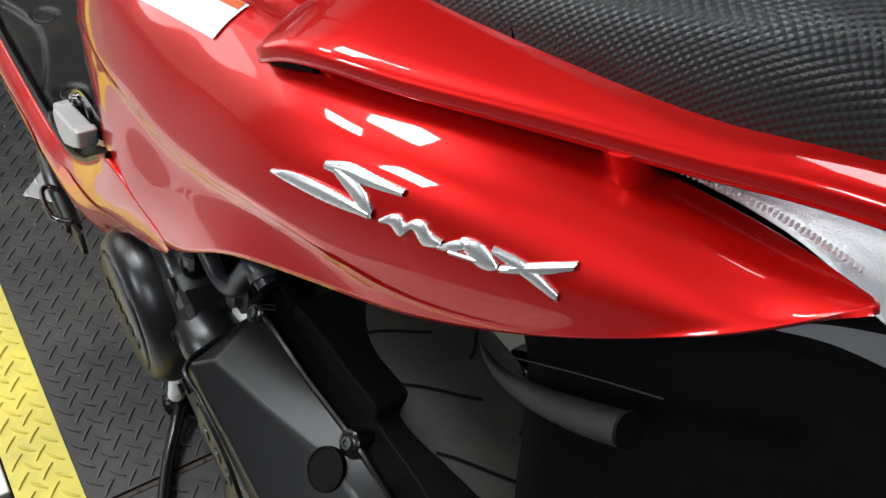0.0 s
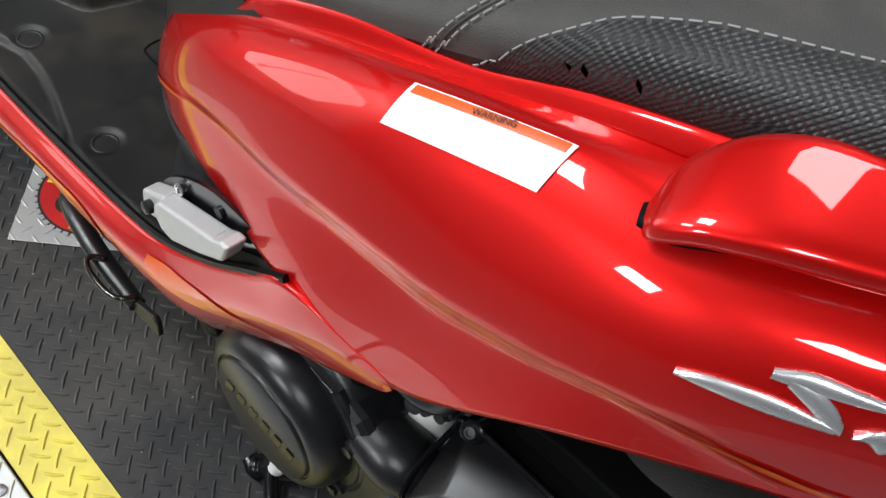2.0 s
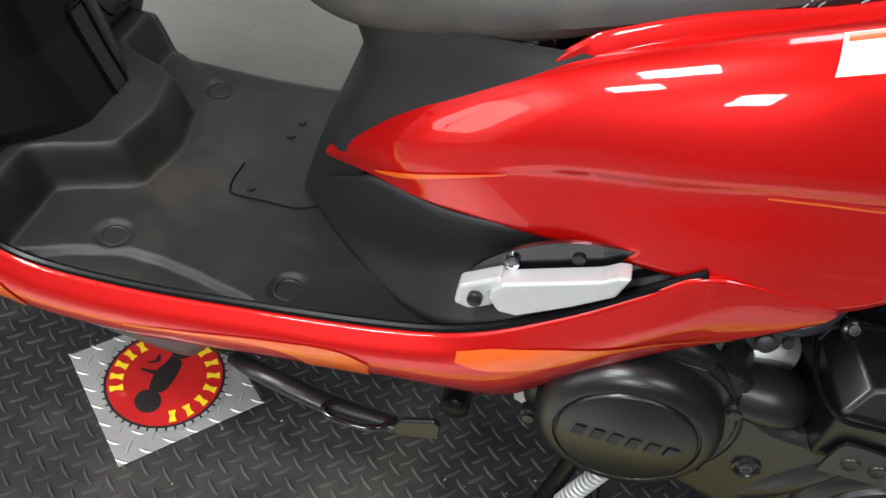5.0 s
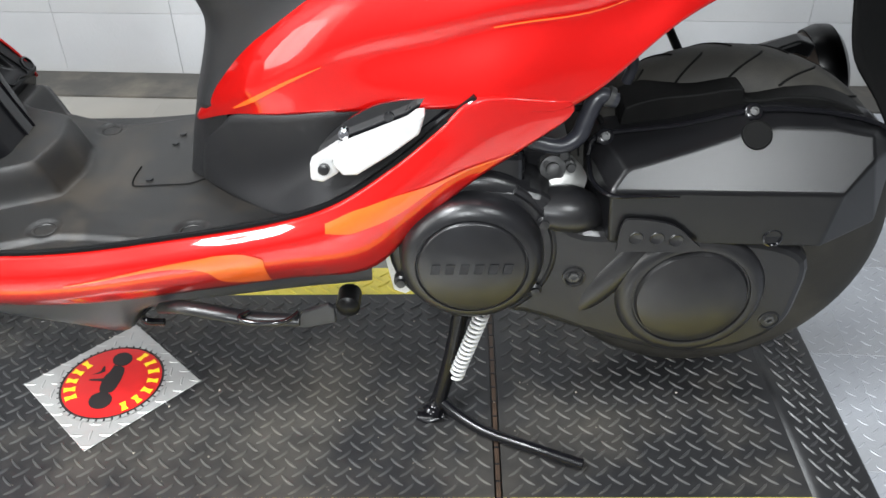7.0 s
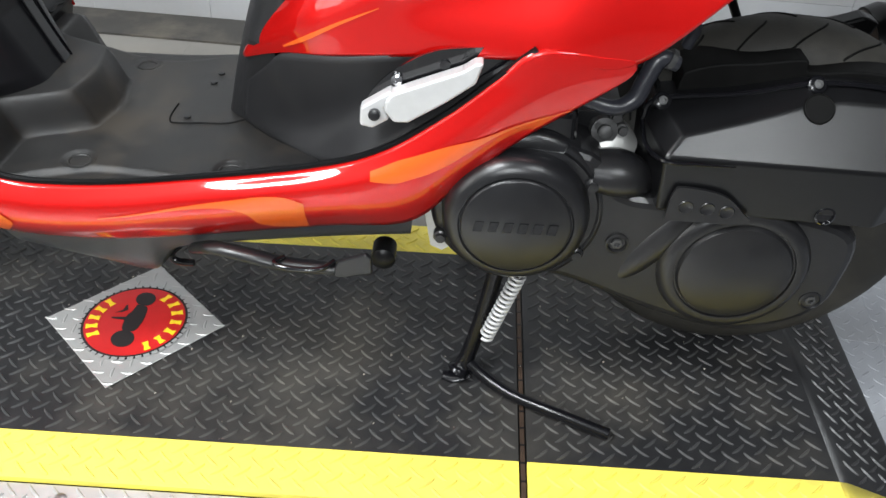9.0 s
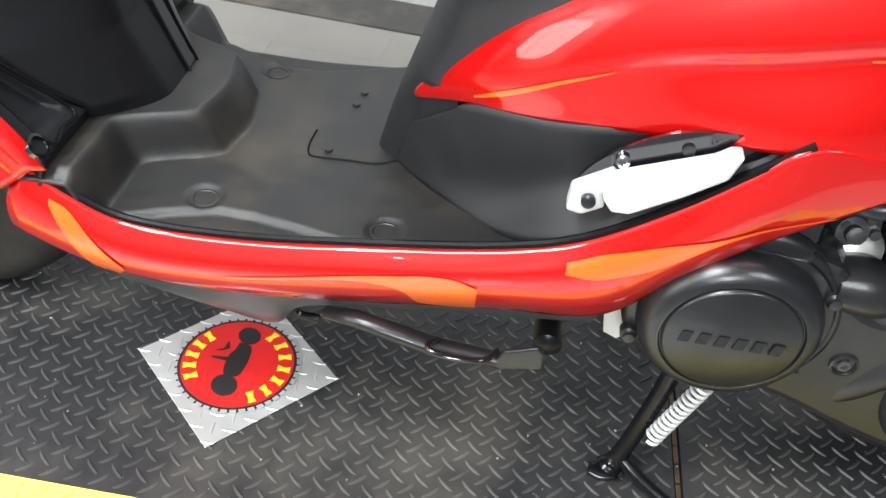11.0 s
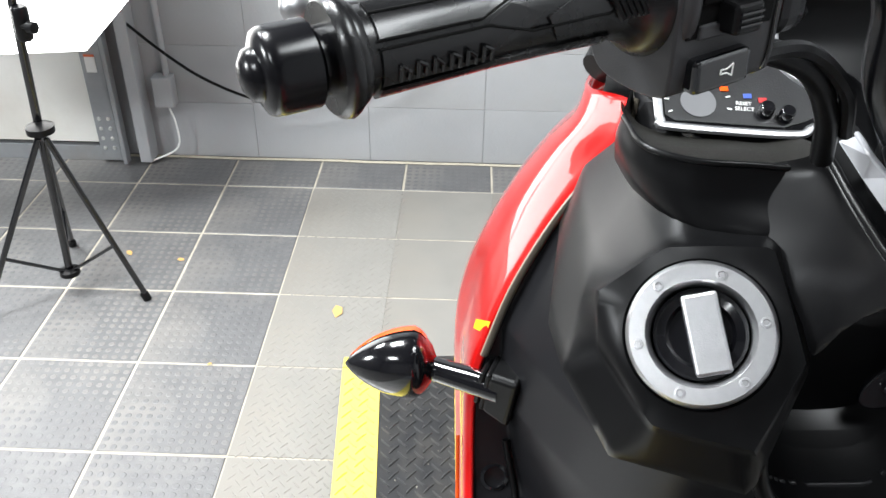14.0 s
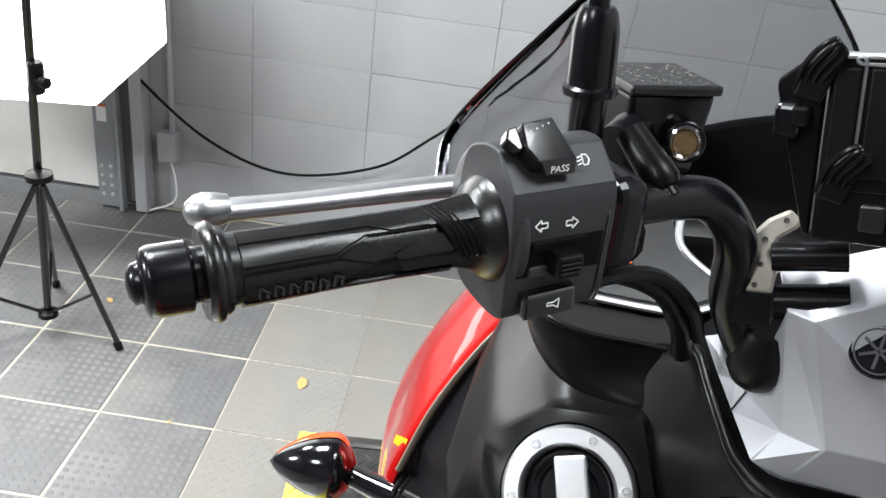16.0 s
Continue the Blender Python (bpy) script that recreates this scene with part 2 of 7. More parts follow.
# ---- the room ----
ROOM = Matrix.Rotation(radians(-4), 4, "Z")
WEST, NORTH, EAST, SOUTH, HIGH = -1.80, 1.13, 3.6, -3.4, 2.8
TILE = 0.245
TX, TY = -1.148, -0.629


def structure(name, bm, material, label, m=ROOM, smooth=False):
    bm.transform(m)
    return part(name, bm, material, None, label, smooth, name.split("_")[0], "", "structure")


structure("floor", block((EAST - WEST + 0.6, NORTH - SOUTH + 0.6, 0.1), pose((EAST + WEST) / 2, (NORTH + SOUTH) / 2, FLOOR - 0.0505)), GROUT, "dusty concrete floor under the rubber tiles")
# the ceiling is never in view; its dark tone limits bounce from above
structure("ceiling", block((EAST - WEST + 0.6, NORTH - SOUTH + 0.6, 0.1), pose((EAST + WEST) / 2, (NORTH + SOUTH) / 2, HIGH + 0.05)), CEIL, "unseen ceiling, kept dark to cut bounced light")
wall_west = structure("wall_west", block((0.2, NORTH - SOUTH, HIGH - FLOOR), pose(WEST - 0.112, (NORTH + SOUTH) / 2, (HIGH + FLOOR) / 2)), WALL, "grey painted concrete block wall")
wall_north = structure("wall_north", block((EAST - WEST + 0.4, 0.2, HIGH - FLOOR), pose((EAST + WEST) / 2, NORTH + 0.112, (HIGH + FLOOR) / 2)), WALL, "grey painted concrete block wall")
# east and south walls are out of view, made dark to deepen reflections
structure("wall_east", block((0.2, NORTH - SOUTH, HIGH - FLOOR), pose(EAST + 0.1, (NORTH + SOUTH) / 2, (HIGH + FLOOR) / 2)), DARKWALL, "unseen wall added dark to keep reflections and bounce low")
structure("wall_south", block((EAST - WEST + 0.4, 0.2, HIGH - FLOOR), pose((EAST + WEST) / 2, SOUTH - 0.1, (HIGH + FLOOR) / 2)), DARKWALL, "unseen wall added dark to keep reflections and bounce low")

# ---- the turntable platform ----
PX0, PX1, PY0, PY1 = -0.885, 1.130, -0.383, 0.195
SEAMS = (-0.441, 0.713)


def lozenges(x0, x1, y0, y1, z, pitch=0.0295, long=0.0126, wide=0.0023, high=0.0026, m=None):
    """The raised bars of a tread plate: one slant on the crossings of a lattice, the other between them."""
    verts, faces = [], []
    for i in range(math.floor(2 * x0 / pitch), math.ceil(2 * x1 / pitch)):
        for j in range(math.floor(2 * y0 / pitch), math.ceil(2 * y1 / pitch)):
            if (i + j) % 2:
                continue
            cx, cy = i * pitch / 2, j * pitch / 2
            if not (x0 + long * 0.6 < cx < x1 - long * 0.6 and y0 + long * 0.6 < cy < y1 - long * 0.6):
                continue
            a = radians(-42 if i % 2 else 42)
            c, s = math.cos(a), math.sin(a)
            k = len(verts)
            bend = 0.10 * long
            for q, w in ((-1.0, 0.35), (-0.72, 0.85), (-0.25, 1.0), (0.25, 1.0), (0.72, 0.85), (1.0, 0.35)):
                u, off = q * long, bend * (q * q - 0.4)
                for v, h in ((-wide * w, 0.0), (-wide * w * 0.3, high * (0.55 + 0.45 * w)), (wide * w * 0.3, high * (0.55 + 0.45 * w)), (wide * w, 0.0)):
                    verts.append((cx + c * u - s * (v + off), cy + s * u + c * (v + off), z + h))
            for n in range(5):
                for o in range(3):
                    p = k + 4 * n + o
                    faces.append((p, p + 4, p + 5, p + 1))
            faces += [(k, k + 1, k + 2, k + 3), (k + 23, k + 22, k + 21, k + 20)]
    me = bpy.data.meshes.new("tread")
    me.from_pydata(verts, [], faces)
    bm = bmesh.new()
    bm.from_mesh(me)
    bpy.data.meshes.remove(me)
    if m is not None:
        bm.transform(m)
    return bm


platform = empty("turntable_platform", (0.1, -0.1, FLOOR))
tagged(platform, "low motorcycle turntable covered with black tread mats, yellow edged", "platform")


def on_platform(name, bm, material, label="", smooth=False):
    bm.transform(Matrix.Translation((-0.1, 0.1, -FLOOR)))
    return part(name, bm, material, platform, label, smooth)


on_platform("deck", block((PX1 - PX0 + 0.02, PY1 - PY0 - 0.01, 0.04), pose((PX0 + PX1) / 2, (PY0 + PY1) / 2, FLOOR + 0.02)), DULL, "dark metal deck")
edges = (PX0, *SEAMS, PX1)
for i in range(3):
    x0, x1 = edges[i] + 0.0055, edges[i + 1] - 0.0055
    m = block((x1 - x0, PY1 - PY0 - 0.15, 0.009), pose((x0 + x1) / 2, (PY0 + PY1) / 2, -0.0047))
    rubber = on_platform("rubber_mat", m, MAT, "black rubber tread mat")
    b = lozenges(x0 + 0.004, x1 - 0.004, PY0 + 0.077, PY1 - 0.077, -0.0003)
    b.transform(Matrix.Translation((-0.1, 0.1, -FLOOR)))
    part("tread_pattern", b, TREAD, rubber, "", False, "", "", "stuff")
    for y0, y1 in ((PY0, PY0 + 0.074), (PY1 - 0.074, PY1)):
        st = on_platform("yellow_edge", block((x1 - x0, y1 - y0, 0.009), pose((x0 + x1) / 2, (y0 + y1) / 2, -0.0045)), YELLOW, "yellow painted tread edge")
        b = lozenges(x0 + 0.004, x1 - 0.004, y0, y1 + 0.004, 0.0)
        b.transform(Matrix.Translation((-0.1, 0.1, -FLOOR)))
        part("tread_pattern", b, YELLOW, st, "", False, "", "", "stuff")
# worn brown strips in the seams between the mats
RUST = mat("rusty_brown_strip", (0.045, 0.026, 0.016), 0.5, 0, 0, 0.5, 60, 0.4, 500, 0.7, (0.012, 0.010, 0.009))
for x in SEAMS:
    strip = on_platform("seam_strip", block((0.006, PY1 - PY0 - 0.002, 0.006), pose(x, (PY0 + PY1) / 2, -0.0055)), RUST, "worn brown joint strip")
    for k in range(20):
        b = block((0.0066, 0.0025, 0.0012), pose(x, PY0 + 0.015 + 0.0295 * k, -0.0022))
        b.transform(Matrix.Translation((-0.1, 0.1, -FLOOR)))
        part("rib", b, DULL, strip, "", False)
# crumbs of dry dirt on the mats
dirt_v, dirt_f = [], []
for n in range(260):
    x, y = random.uniform(PX0 + 0.1, PX1 - 0.1), random.uniform(PY0 + 0.08, PY1 - 0.1)
    r = random.choice((0.0008, 0.001, 0.0012, 0.002))
    k = len(dirt_v)
    for a in (0.3, 2.2, 4.4):
        dirt_v.append((x + r * random.uniform(0.6, 1.6) * math.cos(a), y + r * random.uniform(0.6, 1.6) * math.sin(a), -0.0003))
    dirt_v.append((x, y, r * 0.9))
    dirt_f += [(k, k + 1, k + 3), (k + 1, k + 2, k + 3), (k + 2, k, k + 3)]
me = bpy.data.meshes.new("dirt_crumbs")
me.from_pydata(dirt_v, [], dirt_f)
me.transform(Matrix.Translation((-0.1, 0.1, -FLOOR)))
me.materials.append(GROUT)
crumbs = tagged(new("dirt_crumbs", me), "", "", "", "stuff")
crumbs.parent = platform
# the mats hang down over the west end and run out in a ramp at the east end
for y0, y1, mm, nm in ((PY0, PY0 + 0.074, YELLOW, "yellow_lip"), (PY0 + 0.074, PY1 - 0.074, MAT, "mat_lip"), (PY1 - 0.074, PY1, YELLOW, "yellow_lip")):
    pts = [[(PX0 - d, y, z) for y in (y0, y1)] for d, z in ((0, 0.0), (0.02, -0.003), (0.04, -0.012), (0.06, -0.030), (0.072, FLOOR + 0.004))]
    thick(on_platform(nm, grid(pts), mm, "", True), 0.006)
    pts = [[(PX1 + d, y, z) for y in (y0, y1)] for d, z in ((-0.006, -0.0003), (0.004, -0.0012), (0.012, -0.0040), (0.104, -0.0425), (0.109, FLOOR + 0.003))]
    ramp = thick(on_platform(nm, grid(pts), mm, "tread mat sloping down to the floor", True), 0.006)
    b = lozenges(0.004, 0.102, y0, y1, 0.0)
    b.transform(Matrix.Translation((PX1 + 0.006, 0, -0.0017)) @ Matrix.Rotation(radians(22.7), 4, "Y"))
    b.transform(Matrix.Translation((-0.1, 0.1, -FLOOR)))
    part("tread_pattern", b, YELLOW if mm is YELLOW else TREAD, ramp, "", False, "", "", "stuff")
# silver tread plates beside it
for x0, x1, z in ((-0.3, 0.637, -0.006), (0.643, 1.35, -0.012)):
    pl = empty("tread_plate", (x0, PY0, FLOOR))
    tagged(pl, "silver aluminium diamond tread plate with bolt heads", "plate", "plates along the turntable")
    inv = Matrix.Translation((-x0, -PY0, -FLOOR))
    y0, y1 = PY0 - 0.36, PY0 - 0.003
    b = block((x1 - x0, y1 - y0, z - FLOOR), pose((x0 + x1) / 2, (y0 + y1) / 2, (z + FLOOR) / 2))
    b.transform(inv)
    rounded(part("sheet", b, PLATE, pl, "", False), 0.002)
    b = lozenges(x0 + 0.01, x1 - 0.01, y0 + 0.01, y1, z)
    b.transform(inv)
    part("tread_pattern", b, PLATE, pl, "", False, "", "", "stuff")
    for k in range(4):
        b = lathe([(0, 0.008), (0.003, 0.0075), (0.0045, 0.004), (0.0046, 0.0005)], (x0 + 0.13 + 0.31 * k, PY0 - 0.024, z), (0, 0, 1), 12)
        b.transform(inv)
        part("bolt", b, ALU, pl)

# the badge plate on the mat: square, turned by an eighth
badge = empty("badge_plate", (0.130, -0.095, 0.0012))
badge.rotation_euler = (0, 0, radians(-43.5))
tagged(badge, "square silver tread plate with a round red badge", "plate")
sq = 0.191 / 2
rounded(part("sheet", block((2 * sq, 2 * sq, 0.0022), pose(0, 0, 0.0011)), PLATE, badge, "", False), 0.0006, 1)
part("tread_pattern", lozenges(-sq, sq, -sq, sq, 0.0021, 0.030, 0.009, 0.0022, 0.0009), PLATE, badge, "", False, "", "", "stuff")
REDPRINT = mat("red_print", (0.5, 0.012, 0.012), 0.4, 0, 0.2, 0.3, 30, 0, 300, 0.5, (0.2, 0.0, 0.0))
BLACKPRINT = mat("black_print", (0.012, 0.01, 0.01), 0.45)
part("badge_rim", lathe([(0, 0.081), (0.0012, 0.081), (0.00125, 0.001)], (0, 0, 0.0026), (0, 0, 1), 60), BLACKPRINT, badge, "black printed ring")
part("badge_disc", lathe([(0, 0.074), (0.0006, 0.074), (0.00065, 0.001)], (0, 0, 0.0036), (0, 0, 1), 60), REDPRINT, badge, "red printed disc")
for k in range(44):
    a = 2 * math.pi * k / 44
    b = plate([(-0.0042, -0.0028), (0.0042, -0.0028), (0.0042, 0.0028), (-0.0042, 0.0028)], 0.0006, Matrix.Rotation(a, 4, "Z") @ Matrix.Translation((0, 0.0805, 0.0039)) )
    part("ring_link", b, PLATE, badge, "", False)
YPRINT = mat("yellow_print", (0.85, 0.6, 0.02), 0.45)
# two curved rows of yellow blocks where the badge is lettered
for a0, a1, n in ((257, 188, 5), (-13, 103, 7)):
    for k in range(n):
        a = radians(a0 + (a1 - a0) * k / (n - 1))
        w = 0.0056
        b = plate([(-w, -0.0085), (w * 0.8, -0.0085), (w * 0.5, -0.001), (w, 0.0085), (-w * 0.8, 0.0085), (-w * 0.5, 0.001)], 0.0006, Matrix.Rotation(a - math.pi / 2 + (math.pi if n == 7 else 0), 4, "Z") @ Matrix.Translation((0, (-1 if n == 7 else 1) * 0.0620, 0.0045)))
        part("yellow_mark", b, YPRINT, badge, "", False)
flat = Matrix.Translation((0, 0, 0.0045))
b = join(plate([(-0.033 + 0.0165 * math.cos(radians(20 * k)), 0.036 + 0.0145 * math.sin(radians(20 * k))) for k in range(18)], 0.0005, flat),
         plate([(0.024 + 0.0185 * math.cos(radians(20 * k)), -0.0325 + 0.0165 * math.sin(radians(20 * k))) for k in range(18)], 0.0005, flat),
         plate([(-0.030, 0.020), (-0.022, 0.008), (-0.016, -0.006), (0.006, -0.024), (0.020, -0.012), (0.012, 0.004), (0.002, 0.016), (-0.014, 0.028)], 0.0004, flat, 40),
         plate([(-0.040, 0.010), (-0.028, 0.004), (-0.030, -0.006), (-0.036, -0.014), (-0.033, -0.002), (-0.039, 0.006)], 0.0003, flat),
         plate([(-0.016, -0.006), (-0.030, -0.022), (-0.028, -0.024), (-0.010, -0.010)], 0.0003, flat))
part("dark_mark", b, BLACKPRINT, badge, "black printed silhouette", False)

# ---- rubber floor tiles and wall blocks ----
floor_ob = bpy.data.objects["floor"]


def piece_mesh(name, sx, sy, sz, material, chamfer=0.002):
    """A slab with chamfered upper edges, its top at z = sz."""
    c = chamfer
    v = []
    for x, y, z in ((sx / 2, sy / 2, 0), (sx / 2, sy / 2, sz - c), (sx / 2 - c, sy / 2 - c, sz)):
        v += [(-x, -y, z), (x, -y, z), (x, y, z), (-x, y, z)]
    f = [(3, 2, 1, 0), (8, 9, 10, 11)]
    for k in (0, 4):
        f += [(k + i, k + (i + 1) % 4, k + 4 + (i + 1) % 4, k + 4 + i) for i in range(4)]
    me = bpy.data.meshes.new(name)
    me.from_pydata(v, [], f)
    me.materials.append(material)
    return me


T = 0.2405
dark_tile, grey_tile, tight_tile = piece_mesh("dark_tile", T, T, 0.006, TILEBLACK), piece_mesh("grey_tile", T, TILE - 0.0003, 0.006, TILEGREY, 0.0006), piece_mesh("grey_tile", TILE - 0.0002, TILE - 0.0002, 0.006, TILEGREY, 0.0004)
STEELTILE = mat("blue_grey_tread_tile", (0.30, 0.31, 0.335), 0.42, 0.25, 0, 0.15, 12, 0.3, 400, 0.6, (0.22, 0.215, 0.21))
steel_tile = piece_mesh("steel_tile", TILE - 0.0002, TILE - 0.0002, 0.006, STEELTILE, 0.0004)
coins_v, coins_f = [], []
for i in range(-3, 20):
    for j in range(-12, 7):
        x, y = TX + (i + 0.5) * TILE, TY + (j + 0.5) * TILE
        if x - TILE / 2 < WEST + 0.02 - TILE * 0.7 or y + TILE / 2 > NORTH + 0.1 or x > EAST:
            continue
        # tiles south of the silver plates are unseen, dark to mute panel reflections
        grey = (j >= 0 and i >= -2 and y < 0.98 and x < 1.05)
        steel = x > 1.0 and y > -0.7
        ob = new("floor_tile", steel_tile if steel else (tight_tile if y > 0.2 else grey_tile) if grey else dark_tile)
        ob.parent = floor_ob
        ob.matrix_world = ROOM @ pose(x, y, FLOOR - 0.005, random.uniform(-0.12, 0.12), random.uniform(-0.12, 0.12), random.uniform(-0.15, 0.15))
        if not grey and x < 0.2 and y > -2.0:
            n = 12
            for a in range(n):
                for b in range(n):
                    cx, cy = x + (a + 0.5 - n / 2) * T / n, y + (b + 0.5 - n / 2) * T / n
                    if cx < WEST + 0.02 or cy > NORTH - 0.02:
                        continue
                    k = len(coins_v)
                    for r, h in ((0.0068, 0.0), (0.0050, 0.0006)):
                        for q in range(8):
                            w = 2 * math.pi * q / 8
                            coins_v.append((cx + r * math.cos(w), cy + r * math.sin(w), FLOOR + 0.0012 + h))
                    for q in range(8):
                        o = (q + 1) % 8
                        coins_f.append((k + q, k + o, k + 8 + o, k + 8 + q))
                    coins_f.append(tuple(k + 8 + q for q in range(8)))
me = bpy.data.meshes.new("tile_coins")
me.from_pydata(coins_v, [], coins_f)
me.transform(ROOM)
me.materials.append(TILEBLACK)
coins = tagged(new("tile_coins", me), "", "", "", "stuff")
coins.parent = floor_ob
STRIPM = mat("dirty_rubber_strip", (0.045, 0.042, 0.038), 0.7, 0, 0, 0.4, 30, 0.5, 300, 0.8, (0.16, 0.14, 0.11))
strip = block((EAST - WEST - 0.02, 0.143, 0.006), pose((EAST + WEST) / 2, NORTH - 0.0735, FLOOR + 0.0035), 1.0)
strip.transform(ROOM)
part("edge_strip", strip, STRIPM, floor_ob, "dark rubber strip along the wall", False)
# fine lozenges on the grey tiles near the platform
b = lozenges(TX - 2 * TILE, 0.98, TY, TY + 0.27, FLOOR + 0.001, 0.026, 0.0085, 0.0020, 0.0009, ROOM)
part("tile_bars", b, TILEGREY, floor_ob, "", False, "", "", "stuff")
b = lozenges(1.0, 2.2, TY, NORTH - 0.1, FLOOR + 0.001, 0.030, 0.0085, 0.0020, 0.0010, ROOM)
part("tile_bars", b, STEELTILE, floor_ob, "", False, "", "", "stuff")

BW, BH = 0.326, 0.168
wall_block = piece_mesh("wall_block", BW - 0.0009, BH - 0.0009, 0.004, WALL, 0.0006)
for j in range(11):
    for i in range(8):
        y = -0.616 + BW * (i - 1.5)
        if y + BW / 2 > NORTH + 0.02:
            continue
        ob = new("block", wall_block)
        ob.parent = wall_west
        ob.matrix_world = ROOM @ Matrix.Translation((WEST - 0.012 + 0.0005, y + 0.125, FLOOR + 0.002 + BH * (j + 0.5))) @ Matrix(((0, 0, 1, 0), (1, 0, 0, 0), (0, 1, 0, 0), (0, 0, 0, 1))) @ pose(0, 0, random.uniform(-0.0006, 0.0006))
    for i in range(13):
        x = WEST + BW * (i + 0.5)
        ob = new("block", wall_block)
        ob.parent = wall_north
        ob.matrix_world = ROOM @ Matrix.Translation((x, NORTH + 0.012 - 0.0005, FLOOR + 0.002 + BH * (j + 0.5))) @ Matrix(((1, 0, 0, 0), (0, 0, -1, 0), (0, 1, 0, 0), (0, 0, 0, 1))) @ pose(0, 0, random.uniform(-0.0006, 0.0006))

# dusty skirting line where wall and floor meet
DUST = mat("dry_dust", (0.42, 0.38, 0.30), 0.9, 0, 0, 0.35, 60, 0.5, 400)
for pts in ([(WEST + 0.004, -1.2 + 0.1 * k, FLOOR + 0.003) for k in range(22)], [(WEST + 0.1 * k, NORTH - 0.004, FLOOR + 0.003) for k in range(40)]):
    line = [ROOM @ Vector(p) + Vector((random.uniform(-1, 1) * 0.002, random.uniform(-1, 1) * 0.002, 0)) for p in pts]
    part("dust_line", tube(line, 0.006, 160, 6, 0.5), DUST, floor_ob, "", True, "", "", "stuff")

# ---- door, post, box and cable on the west wall ----
WHITEDOOR = mat("white_door_paint", (0.75, 0.74, 0.70), 0.5, 0, 0, 0.06, 10, 0, 300, 0.5, (0.45, 0.38, 0.28))
GREYSTEEL = mat("grey_steel", (0.30, 0.31, 0.32), 0.45, 0.3, 0, 0.15, 30, 0.1, 500, 0.5, (0.22, 0.17, 0.12))
structure("door_1", block((0.03, 1.9, 2.2), pose(WEST + 0.02, -2.15, FLOOR + 1.16)), WHITEDOOR, "white painted roller door, dirty at the bottom")
structure("trim", block((0.03, 1.9, 0.045), pose(WEST + 0.022, -2.15, FLOOR + 0.024)), GREYSTEEL, "grey bottom rail of the roller door")
post = empty("door_track", (0, 0, 0))
tagged(post, "worn grey steel door track with bolts beside the white door", "door track")
def on_wall(name, bm, material, parent, label="", smooth=False):
    bm.transform(ROOM)
    return part(name, bm, material, parent, label, smooth)
rounded(on_wall("channel", block((0.05, 0.06, 2.3), pose(WEST + 0.027, -1.225, FLOOR + 1.16)), GREYSTEEL, post), 0.003)
rounded(on_wall("flange", block((0.03, 0.012, 2.3), pose(WEST + 0.06, -1.18, FLOOR + 1.16)), GREYSTEEL, post), 0.002)
rounded(on_wall("post", block((0.06, 0.035, 2.3), pose(WEST + 0.032, -1.125, FLOOR + 1.16)), WALL, post), 0.004)
for k in range(4):
    for dy in (-0.014, 0.012):
        on_wall("bolt", lathe([(0, 0.006), (0.003, 0.005), (0.0035, 0.0005)], (WEST + 0.052, -1.225 + dy, FLOOR + 0.05 + 0.03 * k), (1, 0, 0), 10), CASTALU, post, "", True)
on_wall("tag", block((0.002, 0.028, 0.045), pose(WEST + 0.0535, -1.228, FLOOR + 0.30)), WHITE, post, "small white tag")
on_wall("tag_stripe", block((0.002, 0.028, 0.006), pose(WEST + 0.0545, -1.228, FLOOR + 0.325)), ORANGE, post)
box = empty("junction_box", (0, 0, 0))
tagged(box, "small grey electrical box with conduit on the block wall", "junction box")
rounded(on_wall("body", block((0.045, 0.055, 0.088), pose(WEST + 0.024, -1.05, FLOOR + 0.218)), WALL, box), 0.005, 2)
on_wall("conduit", tube([(WEST + 0.02, -1.04, FLOOR + 0.262), (WEST + 0.02, -1.04, 1.0), (WEST + 0.02, -1.04, 2.6)], 0.009, 8, 12), WALL, box, "", True)
on_wall("lead", tube([(WEST + 0.03, -1.045, FLOOR + 0.175), (WEST + 0.035, -1.03, FLOOR + 0.12), (WEST + 0.04, -1.035, FLOOR + 0.05), (WEST + 0.05, -1.11, FLOOR + 0.012)], 0.0028, 24, 8), WHITE, box, "thin white lead", True)
cable = tube([Vector(p) for p in ((-1.84, -1.20, 0.62), (-1.83, -1.10, 0.50), (-1.82, -1.00, 0.38), (-1.81, -0.80, 0.215), (-1.80, -0.58, 0.145), (-1.79, -0.33, 0.20), (-1.785, -0.18, 0.31), (-1.78, -0.05, 0.43), (-1.77, 0.08, 0.57), (-1.765, 0.14, 0.70), (-1.76, 0.2, 1.0))], 0.0042, 90, 8)
part("power_cable", cable, RUBBER, None, "black power cable sagging along the block wall", True, "cable")
# fallen leaves and crumbs
for k, (x, y, s_) in enumerate(((-1.118, -0.411, 0.022), (-1.36, -0.93, 0.012), (-1.33, -0.80, 0.010), (-0.95, -0.66, 0.006), (-0.72, 0.46, 0.012), (-0.35, 0.88, 0.010))):
    bm = plate([(-1, -0.3), (-0.2, -0.6), (0.9, -0.1), (0.3, 0.5), (-0.6, 0.4)], 0.02, ROOM @ pose(0, 0, 0))
    bm.transform(pose(x, y, FLOOR + 0.004, 8, 5, 40 * k) @ Matrix.Diagonal((s_, s_, s_, 1)))
    part("leaf", bm, WOODPALE, None, "small dry brown leaf lying on the floor", False, "leaf", "fallen leaves")

# ---- the scooter: x runs to its tail, its left side looks to -y ----
scooter = empty("scooter", (0.3, 0.0, 0.0))
tagged(scooter, "red and black maxi scooter standing on its centre stand", "scooter")
INV = Matrix.Translation((-0.3, 0, 0))


